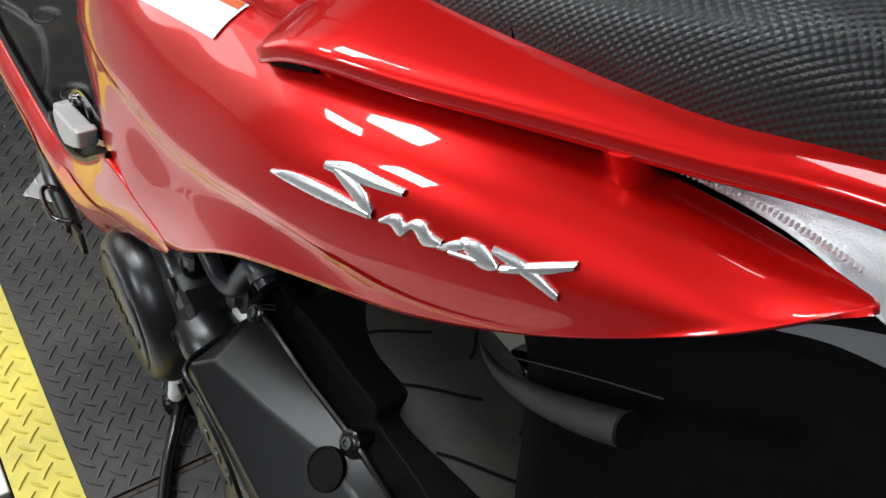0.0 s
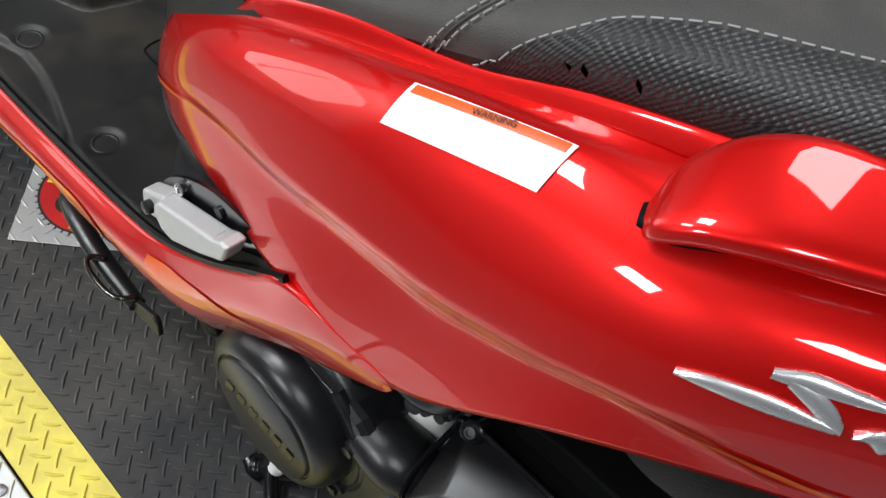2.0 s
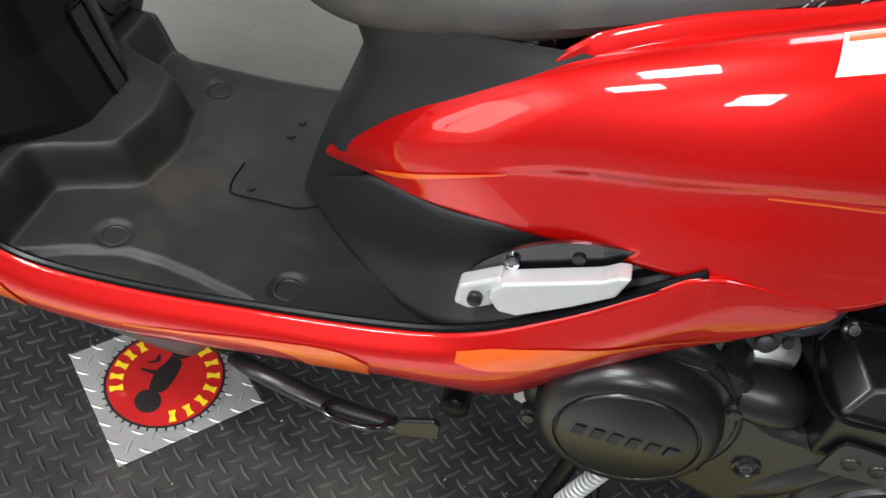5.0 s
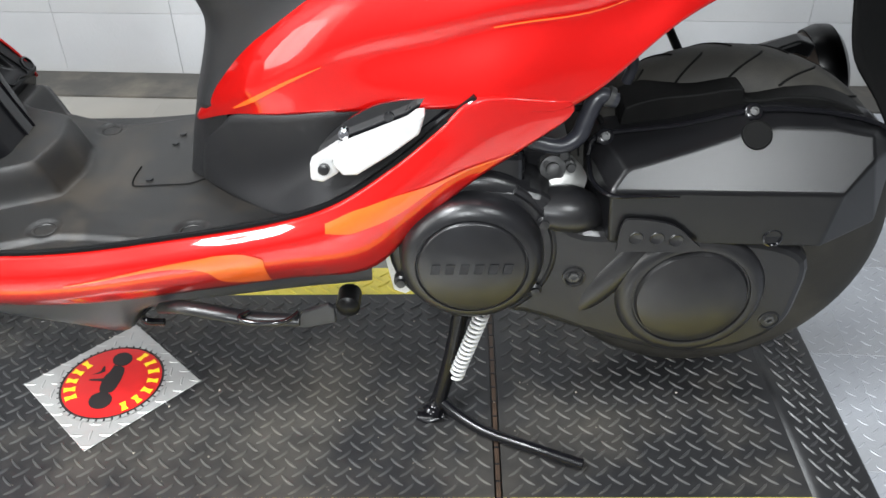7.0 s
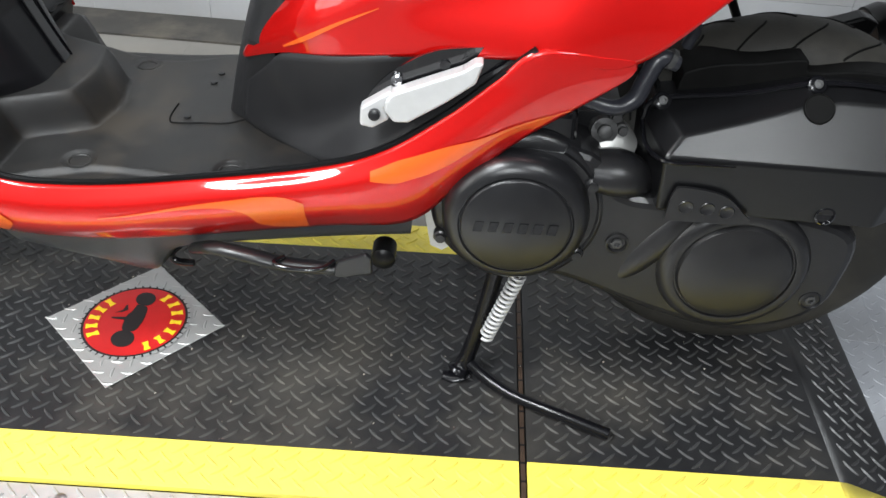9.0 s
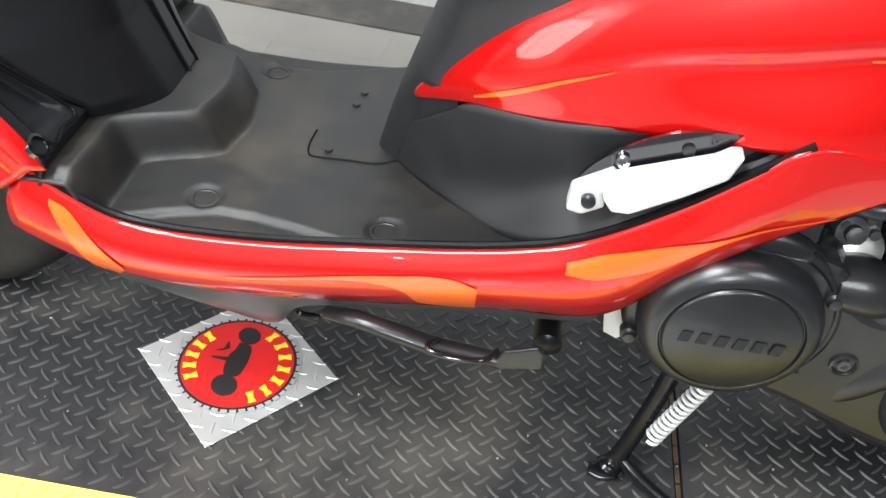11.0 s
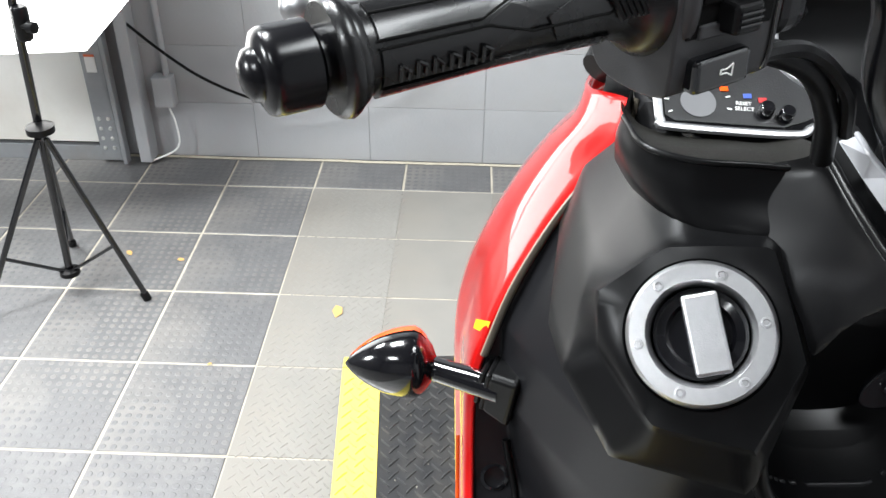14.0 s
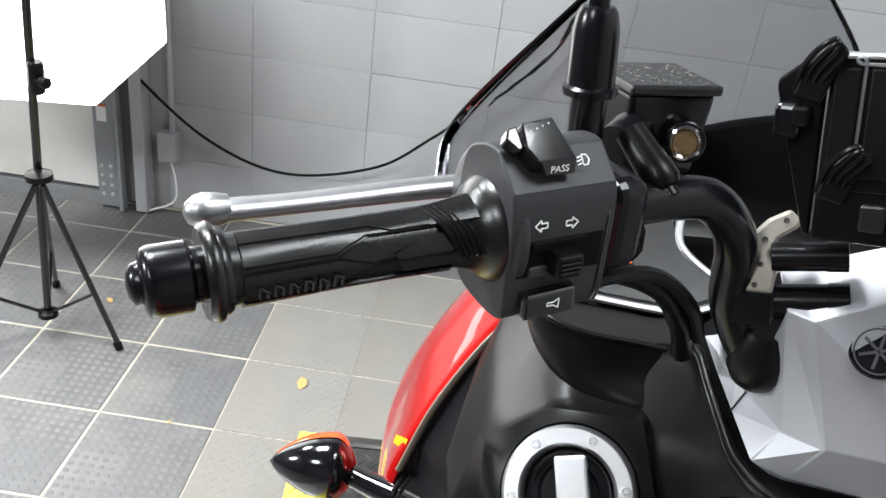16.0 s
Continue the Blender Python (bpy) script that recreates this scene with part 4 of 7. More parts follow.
bike("seat_pillar", skin([pillar_ring(0.385, 0.108, 0.470, 0.346, 0.078, 0.466, 0.328, 0.460),
                          pillar_ring(0.440, 0.130, 0.556, 0.378, 0.092, 0.556, 0.356, 0.556),
                          pillar_ring(0.505, 0.138, 0.614, 0.380, 0.106, 0.606, 0.340, 0.605),
                          pillar_ring(0.565, 0.134, 0.648, 0.384, 0.113, 0.632, 0.335, 0.628)], 30, 30), GREYBLACK, "black plastic body below the seat")
bike("seat_pillar_base", skin([pillar_ring(0.390, 0.080, 0.335, 0.318, 0.034, 0.330, 0.291, 0.328),
                               pillar_ring(0.380, 0.086, 0.400, 0.330, 0.052, 0.400, 0.309, 0.400),
                               pillar_ring(0.385, 0.108, 0.471, 0.346, 0.078, 0.467, 0.328, 0.461)], 16, 24), GREYBLACK, "black pillar foot on the footboard")
for s_ in (-1, 1):
    rounded(bike("seat_bracket", plate([(0.49, 0.622), (0.53, 0.636), (0.525, 0.656), (0.49, 0.652)], 0.006, side_plane(-0.114) if s_ < 0 else side_plane(0.122)), BLACK, "small black bracket", None, False), 0.002)
    bike("bolt", lathe([(0, 0.0065), (0.003, 0.006), (0.0035, 0.003), (0.002, 0.0025), (0.002, 0.0003)], (0.509, s_ * 0.120, 0.640), (0, s_, 0), 14), ALU)
def tunnel_side():
    return skin([[(0.317, -0.030, 0.328), (0.325, -0.045, 0.365), (0.337, -0.062, 0.402)],
                 [(0.346, -0.064, 0.332), (0.362, -0.082, 0.380), (0.376, -0.100, 0.446)],
                 [(0.378, -0.096, 0.336), (0.402, -0.108, 0.385), (0.400, -0.122, 0.470)],
                 [(0.437, -0.149, 0.344), (0.457, -0.136, 0.398), (0.475, -0.160, 0.488)],
                 [(0.500, -0.190, 0.378), (0.515, -0.158, 0.430), (0.560, -0.173, 0.504)],
                 [(0.60, -0.200, 0.450), (0.63, -0.188, 0.485), (0.64, -0.178, 0.516)],
                 [(0.676, -0.202, 0.524), (0.678, -0.196, 0.525), (0.68, -0.188, 0.526)]], 30, 18)
both("seat_tunnel_side", tunnel_side, GREYBLACK, "black plastic fairing beside the seat base", lambda o: thick(o, 0.004, 0))
bike("peg_recess", plate([(0.500, 0.424), (0.56, 0.444), (0.62, 0.484), (0.670, 0.522), (0.62, 0.521), (0.572, 0.513), (0.528, 0.486), (0.503, 0.455)], 0.004, side_plane(-0.1865), 50), GLOSSBLACK, "dark recess of the folded peg", None, False)

# passenger peg, folded
peg = bike("passenger_peg", plate([(0.524, 0.452), (0.534, 0.439), (0.550, 0.4395), (0.590, 0.466), (0.621, 0.490), (0.628, 0.514), (0.618, 0.5125), (0.607, 0.504), (0.561, 0.485), (0.532, 0.473), (0.525, 0.463)], 0.020, side_plane(-0.194)), PEGALU, "silver cast passenger footpeg, folded", None, False)
rounded(peg, 0.003, 3)
for k in range(4):
    bike("peg_rib", tube([(0.606 + 0.004 * k, -0.199, 0.5035 + 0.0025 * k), (0.607 + 0.004 * k, -0.211, 0.5035 + 0.0025 * k)], 0.0012, 4, 8), PEGALU, "", peg)
rounded(bike("peg_clevis", plate([(0.496, 0.430), (0.497, 0.452), (0.512, 0.462), (0.530, 0.474), (0.536, 0.468), (0.524, 0.453), (0.529, 0.439), (0.510, 0.427)], 0.018, side_plane(-0.190)), PEGALU, "silver peg mount", None, False), 0.003)
bike("peg_pivot", lathe([(0, 0.0065), (0.008, 0.0065), (0.009, 0.0045), (0.009, 0.0005)], (0.513, -0.207, 0.446), (0, -1, 0.2), 14), DULL, "dark pivot of the peg", peg)
bike("bolt", lathe([(0, 0.0060), (0.004, 0.0060), (0.0045, 0.0035), (0.003, 0.003), (0.003, 0.0004)], (0.536, -0.192, 0.480), (0, -1, 0.3), 14), CHROME)
bike("bolt", lathe([(0, 0.0055), (0.003, 0.0055), (0.0035, 0.001)], (0.587, -0.190, 0.500), (0, -1, 0), 14), DULL)

# lower side panel along the footboard
LOWER = [
    [(-0.028, -0.192, 0.372), (-0.045, -0.203, 0.335), (-0.050, -0.198, 0.292), (-0.040, -0.176, 0.262)],
    [(0.020, -0.199, 0.345), (0.014, -0.212, 0.314), (0.010, -0.206, 0.275), (0.010, -0.181, 0.241)],
    [(0.080, -0.202, 0.325), (0.080, -0.217, 0.297), (0.080, -0.211, 0.264), (0.080, -0.186, 0.233)],
    [(0.185, -0.203, 0.327), (0.185, -0.219, 0.302), (0.185, -0.213, 0.269), (0.185, -0.188, 0.236)],
    [(0.310, -0.204, 0.345), (0.310, -0.220, 0.323), (0.310, -0.214, 0.290), (0.310, -0.189, 0.254)],
    [(0.440, -0.205, 0.369), (0.440, -0.221, 0.347), (0.445, -0.215, 0.313), (0.450, -0.190, 0.277)],
    [(0.518, -0.206, 0.396), (0.530, -0.219, 0.370), (0.542, -0.213, 0.332), (0.552, -0.191, 0.292)],
]
LOWER2 = [
    [(0.590, -0.206, 0.446), (0.606, -0.214, 0.420), (0.612, -0.208, 0.388), (0.612, -0.194, 0.354)],
    [(0.640, -0.205, 0.490), (0.664, -0.210, 0.466), (0.672, -0.204, 0.442), (0.676, -0.194, 0.416)],
    [(0.682, -0.204, 0.526), (0.714, -0.203, 0.502), (0.730, -0.198, 0.479), (0.738, -0.193, 0.462)],
    [(0.757, -0.196, 0.520), (0.768, -0.195, 0.510), (0.776, -0.193, 0.500), (0.779, -0.191, 0.492)],
    [(0.786, -0.192, 0.516), (0.788, -0.192, 0.513), (0.789, -0.191, 0.509), (0.789, -0.191, 0.506)],
]
lower_panel, _ = both("lower_panel", lambda: outward(skin(LOWER + LOWER2, 64, 18), (0, -1, 0)), RED, "glossy red lower side panel with orange flashes", lambda o: thick(o, 0.004), lowered)
bike("panel_gasket", (lambda: tube([tuple(np.array(r[0]) + (0, 0.004, 0.001)) for r in (LOWER + LOWER2)[:10]], 0.0045, 60, 8))(), BLACK, "black rubber edge strip")


LS = Sheet(LOWER + LOWER2)
LS.film("stripe", (0.0, 0.020, 0.045, 0.07), ((0.12, 0.18), (0.14, 0.50), (0.34, 0.88), (0.56, 0.62)), ORANGE, lower_panel, "orange graphic flash", 0.0014)
LS.film("stripe", (0.18, 0.30, 0.355, 0.375, 0.405, 0.43), ((0.455, 0.470), (0.36, 0.42), (0.335, 0.53), (0.325, 0.80), (0.36, 0.92), (0.48, 0.94)), ORANGE, lower_panel, "orange graphic flash", 0.0014)
LS.film("stripe", (0.508, 0.535, 0.557, 0.597, 0.645, 0.725), ((0.18, 0.30), (0.17, 0.40), (0.21, 0.44), (0.32, 0.53), (0.53, 0.59), (0.95, 0.965)), ORANGE, lower_panel, "orange graphic flash", 0.0014)

# grey belly pan
BELLY = mat("dark_grey_belly_plastic", (0.040, 0.042, 0.048), 0.36, 0, 0, 0.2, 40, 0.2, 900, 0.4, (0.07, 0.066, 0.06))
both("belly_pan", lambda: skin([[(0.03, -0.184, 0.246), (0.045, -0.165, 0.205), (0.06, -0.12, 0.190)], [(0.14, -0.186, 0.240), (0.145, -0.158, 0.175), (0.14, -0.110, 0.168)], [(0.212, -0.188, 0.244), (0.206, -0.152, 0.160), (0.21, -0.10, 0.158)], [(0.26, -0.188, 0.252), (0.25, -0.158, 0.205), (0.27, -0.10, 0.20)], [(0.42, -0.188, 0.276), (0.42, -0.160, 0.235), (0.42, -0.10, 0.225)], [(0.555, -0.188, 0.296), (0.55, -0.160, 0.25), (0.54, -0.10, 0.24)]], 30, 12), BELLY, "grey-black belly panel")

# footboard: one moulded sheet with a step at the front
def foot_z(x, y):
    """The footboard's height, its edges rounded off."""
    r = 0.0028
    return sum(foot_raw(x + dx, y + dy) for dx, dy in ((0, 0), (r, 0), (-r, 0), (0, r), (0, -r))) / 5


def foot_raw(x, y):
    a = abs(y)
    z = 0.318 + 0.012 * smooth01(0.15, 0.35, x) + 0.016 * smooth01(0.32, 0.45, x)
    # the step up to the leg shield, nearer at the middle
    c = abs(y - 0.011)
    edge = 0.043 + 0.082 * (1 - smooth01(0.062, 0.110, c)) + 0.010 * (1 - smooth01(0.0, 0.07, c))
    z += 0.052 * (1 - min(1, max(0, (x - edge + 0.024) / 0.024)) ** 1.25)
    rim = float(np.interp(x, (0.05, 0.10, 0.149, 0.19, 0.234, 0.30), (0.190, 0.166, 0.150, 0.152, 0.162, 0.182)))
    z -= 0.007 * smooth01(rim - 0.003, rim + 0.003, a) * smooth01(0.05, 0.06, x) * (1 - smooth01(0.29, 0.31, x))
    for px, py in ((0.131, 0.134), (0.328, 0.156)):
        z -= 0.0035 * (1 - smooth01(0.017, 0.021, math.hypot(x - px, a - py)))
    z -= 0.010 * smooth01(0.182, 0.200, a)
    return z
NX, NY = 200, 160
pts = []
for i in range(NX):
    x = -0.03 + 0.53 * i / (NX - 1)
    half = 0.200
    pts.append([(x, half * (2 * j / (NY - 1) - 1), foot_z(x, half * (2 * j / (NY - 1) - 1)) + (0.02 * max(0, (x - 0.44) / 0.06))) for j in range(NY)])
footboard = bike("footboard", grid(pts), FOOT, "worn black ribbed footboard")
thick(footboard, 0.004)
for x, y in ((0.131, -0.134), (0.328, -0.156), (0.131, 0.134), (0.328, 0.156)):
    bike("plug", lathe([(0, 0.0150), (0.0012, 0.0150), (0.0018, 0.0130), (0.0004, 0.0115), (0.0003, 0.001)], (x, y, foot_z(x, y) - 0.0006), (0, 0, 1), 24), FOOT, "", footboard)
hatch_pts = [tuple(p) for p in spline([(0.214, 0.012), (0.213, -0.018), (0.217, -0.036), (0.226, -0.042), (0.26, -0.044), (0.296, -0.046), (0.318, -0.036)], 40)]
bike("hatch_edge", tube([(x, y, foot_z(x, y) + 0.0004) for x, y in hatch_pts], 0.0013, 90, 6), MATTE, "moulded edge of the maintenance hatch", footboard)
for x, y in ((0.238, -0.028), (0.252, 0.100), (0.248, 0.072)):
    bike("screw", lathe([(0, 0.005), (0.002, 0.0045), (0.0022, 0.0005)], (x, y, foot_z(x, y) + 0.001), (0, 0, 1), 12), DULL, "", footboard)

# inner leg shield: the steering tunnel stands out of it
# rows: share of the way up, height, middle, side, half width, half width of the tunnel
SHIELD = ((0.0, 0.335, 0.078, -0.012, 0.198, 0.098), (0.08, 0.385, 0.054, 0.002, 0.200, 0.113), (0.18, 0.455, 0.025, -0.060, 0.197, 0.143), (0.28, 0.53, 0.012, -0.128, 0.196, 0.160), (0.40, 0.61, 0.0, -0.160, 0.194, 0.180), (0.50, 0.67, 0.006, -0.178, 0.179, 0.178), (0.60, 0.73, 0.022, -0.190, 0.148, 0.150), (0.70, 0.785, 0.018, -0.194, 0.120, 0.125), (0.80, 0.832, -0.035, -0.203, 0.096, 0.115), (0.90, 0.862, -0.052, -0.230, 0.086, 0.11), (1.0, 0.878, -0.062, -0.255, 0.080, 0.10))


def shield_row(s):
    return [float(np.interp(s, [r[0] for r in SHIELD], [r[i] for r in SHIELD])) for i in range(1, 6)]


def in_trough(y, z):
    """How deep in the three-cornered trough beside the tunnel a place lies, 0 to 1."""
    y = abs(y - 0.008) + 0.008 if y > 0 else abs(y)
    d = 1e9
    tri = ((0.158, 0.480), (0.125, 0.396), (0.180, 0.396), (0.180, 0.430))
    for (y0, z0), (y1, z1) in zip(tri, tri[1:] + tri[:1]):
        e = math.hypot(y1 - y0, z1 - z0)
        d = min(d, ((y1 - y0) * (z - z0) - (z1 - z0) * (y - y0)) / e)
    return smooth01(0.0, 0.006, d)


def shield_point(s, t):
    """A place on the shield: s up, t from -1 (left edge) to 1."""
    z, mid, side, half, wide = shield_row(s)
    y = t * half + 0.008 * (1 + t) * (1 - smooth01(0.3, 0.6, s))
    u = min(1, max(0, (abs(y - 0.006) - 0.30 * wide) / (0.68 * wide)))
    k = 1 - u ** 1.8
    return Vector((side + (mid - side) * k - 0.016 * in_trough(y, z), y, z))


def shield_at(y, z):
    s = float(np.interp(z, [r[1] for r in SHIELD], [r[0] for r in SHIELD]))
    return shield_point(s, (y - 0.008 * (1 - smooth01(0.3, 0.6, s))) / (shield_row(s)[3] + 0.008 * (1 - smooth01(0.3, 0.6, s))))


bm = bmesh.new()
NS, NT = 200, 240
vs = [[bm.verts.new(shield_point(i / (NS - 1), 2 * j / (NT - 1) - 1)) for j in range(NT)] for i in range(NS)]
for i in range(NS - 1):
    for j in range(NT - 1):
        c = (vs[i][j].co + vs[i + 1][j + 1].co) / 2
        if abs((c.y - 0.046) / 0.082) ** 2.6 + abs((c.z - 0.766) / 0.096) ** 2.6 < 1 or (c.y > 0.046 and 0.70 < c.z < 0.83):
            continue
        bm.faces.new((vs[i][j], vs[i][j + 1], vs[i + 1][j + 1], vs[i + 1][j]))
bmesh.ops.recalc_face_normals(bm, faces=bm.faces)
for v in [v for v in bm.verts if not v.link_faces]:
    bm.verts.remove(v)
SHIELDM = mat("satin_black_shield", (0.0065, 0.0065, 0.0075), 0.34, 0, 0, 0.2, 60, 0.08, 1500, spec=0.22, rvary=0.06)
shield = bike("leg_shield", bm, SHIELDM, "matt black inner leg shield with a glove box")
sharp(shield, 75)
thick(shield, 0.004)
def mouth(a, k=1.0):
    c, s = math.cos(a), math.sin(a)
    y, z = 0.046 + 0.083 * k * math.copysign(abs(c) ** (2 / 2.6), c), 0.766 + 0.098 * k * math.copysign(abs(s) ** (2 / 2.6), s)
    return Vector((0.034 - 0.9 * max(0, z - 0.765) - 0.12 * max(0, y - 0.10), y, z))


lip = [mouth(2 * math.pi * k / 32) + Vector((0.002, 0, 0)) for k in range(33)]
shell = [[mouth(2 * math.pi * q / 48, k) + Vector((-d, 0, e)) for q in range(48)] for k, d, e in ((1.0, -0.003, 0.0), (1.03, 0.004, 0.0), (1.045, 0.02, 0.0), (1.0, 0.09, 0.012), (0.94, 0.17, 0.03))]
bike("glove_box_shell", grid(shell, True), BLACK, "black shell round the glove box", shield)
bike("glove_box_lip", tube(lip, 0.0060, 90, 10), BLACK, "rounded lip of the open glove box", shield)
bowl = [[mouth(2 * math.pi * q / 40, k) + Vector((-d, 0, 0)) for q in range(40)] for k, d in ((1.0, 0.0), (0.98, 0.03), (0.94, 0.07), (0.84, 0.088), (0.4, 0.09), (0.02, 0.09))]
bike("glove_box_liner", grid(bowl, True), BLACK, "dark liner of the glove box", shield)
latch_m = facing(Vector((-0.044, 0.092, 0.718)), (0.9, -0.15, 0.35), (0.0, 0.75, 0.55))
rounded(bike("latch", plate([(0.014 * math.cos(radians(10 * k)), 0.004 + 0.031 * math.sin(radians(10 * k))) for k in range(36)], 0.006, latch_m @ Matrix.Translation((0, 0, -0.001))), SATIN, "oval latch in the glove box", shield, False), 0.0015, 2)
rounded(bike("latch_key", block((0.011, 0.030, 0.008), latch_m @ pose(0.001, 0.006, 0.009, 0, 0, 0)), CHROME, "silver latch lever", shield, False), 0.003, 2)
bike("glove_box_label", plate([(-0.015, -0.009), (0.015, -0.009), (0.015, 0.009), (-0.015, 0.009)], 0.0006, facing(Vector((-0.030, 0.112, 0.778)), (0.90, -0.20, 0.4), (0.05, -0.1, 1))), WHITE, "small white label", shield, False)
bike("print_bar", plate([(-0.010, -0.0015), (0.010, -0.0015), (0.010, 0.0025), (-0.010, 0.0025)], 0.0004, facing(Vector((-0.0292, 0.112, 0.779)), (0.90, -0.20, 0.4), (0.05, -0.1, 1))), DULL, "", shield, False)
for s_ in (-1, 1):
    for y, z in ((0.19 if s_ < 0 else 0.206, 0.394), (0.174, 0.533)):
        c = shield_at(s_ * y, z)
        bike("screw_well", lathe([(-0.004, 0.0125), (0.002, 0.0125), (0.0028, 0.0095), (-0.003, 0.0085), (-0.003, 0.0005)], c, (0.8, 0, 0.5), 20), GLOSSBLACK, "", shield)
LAB = [[(-0.025 + 0.031 * i - 0.003 * j, 0.507 + 0.021 * j - 0.003 * i) for i in range(4)] for j in range(3)]
bike("sticker", grid([[(max(shield_at(y, z).x + 0.0015, 0.0165 - 0.12 * (z - 0.5)), y, z) for y, z in r] for r in LAB]), WHITE, "blank white paper sticker", shield)
for s_ in (-1, 1):
    for ridge, r in (((0.164, 0.566), (0.1623, 0.5544), (0.1565, 0.525), (0.1543, 0.5008), (0.1470, 0.466), (0.1384, 0.4391), (0.122, 0.408), (0.106, 0.388)), 0.0030), (((0.161, 0.474), (0.170, 0.430), (0.1757, 0.3895), (0.150, 0.3895), (0.1215, 0.3925), (0.141, 0.434), (0.161, 0.474)), 0.0016):
        line = [shield_at(s_ * y + (0.012 if s_ > 0 else 0), z) + Vector((0.0010, 0, 0.0008)) for y, z in ridge]
        bike("moulded_ridge", tube(line, r, 60, 10), BLACK, "raised moulded edge", shield)


def slot_at(y, z, d):
    return shield_at(y, z) + Vector((0.95, 0, 0.3)) * d


slot = [slot_at(y, z, 0.0016) for y, z in ((0.020, 0.366), (0.020, 0.41), (0.020, 0.463), (0.033, 0.466), (0.046, 0.461), (0.046, 0.41), (0.046, 0.366), (0.033, 0.363), (0.020, 0.366))]
bike("slot_trim", tube(slot, 0.0018, 80, 6), SATIN, "raised rim of a slot", shield)
bike("slot_panel", grid([[slot_at(y, z, 0.0010) for y in (0.021, 0.027, 0.033, 0.039, 0.045)] for z in (0.367, 0.385, 0.40, 0.42, 0.44, 0.462)]), GLOSSBLACK, "dark slot trim", shield)

# red front fairing outside the leg shield
def fairing():
    rows = []
    for s_ in (0.06, 0.12, 0.2, 0.3, 0.4, 0.47, 0.55, 0.65, 0.75, 0.85, 0.95):
        e = shield_point(s_, -1)
        f = float(np.interp(s_, (0.06, 0.3, 0.45, 0.7, 1.0), (0.06, 0.12, 0.19, 0.17, 0.14)))
        w = float(np.interp(s_, (0.06, 0.45, 0.6, 0.8, 1.0), (0.003, 0.006, 0.018, 0.023, 0.020)))
        rows.append([e + Vector((0.005, 0.001, 0.0)), e + Vector((-0.008, -0.006, 0.002)), e + Vector((-f * 0.4, -w, -0.012)), e + Vector((-f * 0.9, -w * 0.2, -0.03)), Vector((e.x - f * 1.5, e.y * 0.5, e.z - 0.045)), Vector((e.x - f * 1.8, 0, e.z - 0.05))])
    return skin(rows, 60, 30)
fairings = both("front_fairing", fairing, RED, "glossy red front fairing", lambda o: thick(o, 0.004), lambda bm: shifted(mirrored(bm), (0, 0.013, 0)))
both("fairing_stripe", lambda: tube([shield_point(s_, -1) + Vector((-0.030, -0.0095, -0.012)) for s_ in (0.08, 0.16, 0.24, 0.32)], 0.0018, 24, 6, 0.4), ORANGE, "orange pinstripe on the fairing")
e = shield_point(0.5, -1)
bike("fairing_flash", skin([[e + Vector((0.004, -0.004, -0.010)), e + Vector((-0.010, -0.014, -0.014))], [e + Vector((0.004, -0.001, 0.004)), e + Vector((-0.010, -0.012, -0.004))]], 6, 6), YELLOWDECAL, "yellow graphic flash", fairings[0])

# fuel cap
CN = Vector((0.71, -0.30, 0.64)).normalized()
CC = Vector((0.014, -0.079, 0.813))
bike("fuel_cap_ring", lathe([(-0.01, 0.0435), (0, 0.043), (0.004, 0.042), (0.0055, 0.0405), (0.0055, 0.0315), (0.003, 0.0295), (-0.012, 0.028)], CC, CN, 56), ALU, "brushed aluminium fuel filler ring")
bike("fuel_cap", lathe([(-0.012, 0.029), (-0.004, 0.027), (-0.002, 0.020), (-0.006, 0.018), (-0.006, 0.0005)], CC, CN, 40), GLOSSBLACK, "black fuel cap")
CM = facing(CC, CN, (0, 0.1, 1))
rounded(bike("key_flap", block((0.021, 0.048, 0.009), CM @ pose(0.003, 0.001, 0.0, 0, 0, 30)), ALU, "silver key flap", None, False), 0.002)
for k in range(6):
    a = radians(90 + 60 * k)
    bike("bolt", lathe([(0, 0.0034), (0.0014, 0.0032), (0.0015, 0.0020), (0.0002, 0.0016), (0.0002, 0.0002)], CM @ Vector((0.0362 * math.cos(a), 0.0362 * math.sin(a), 0.0050)), CN, 14), ALU)
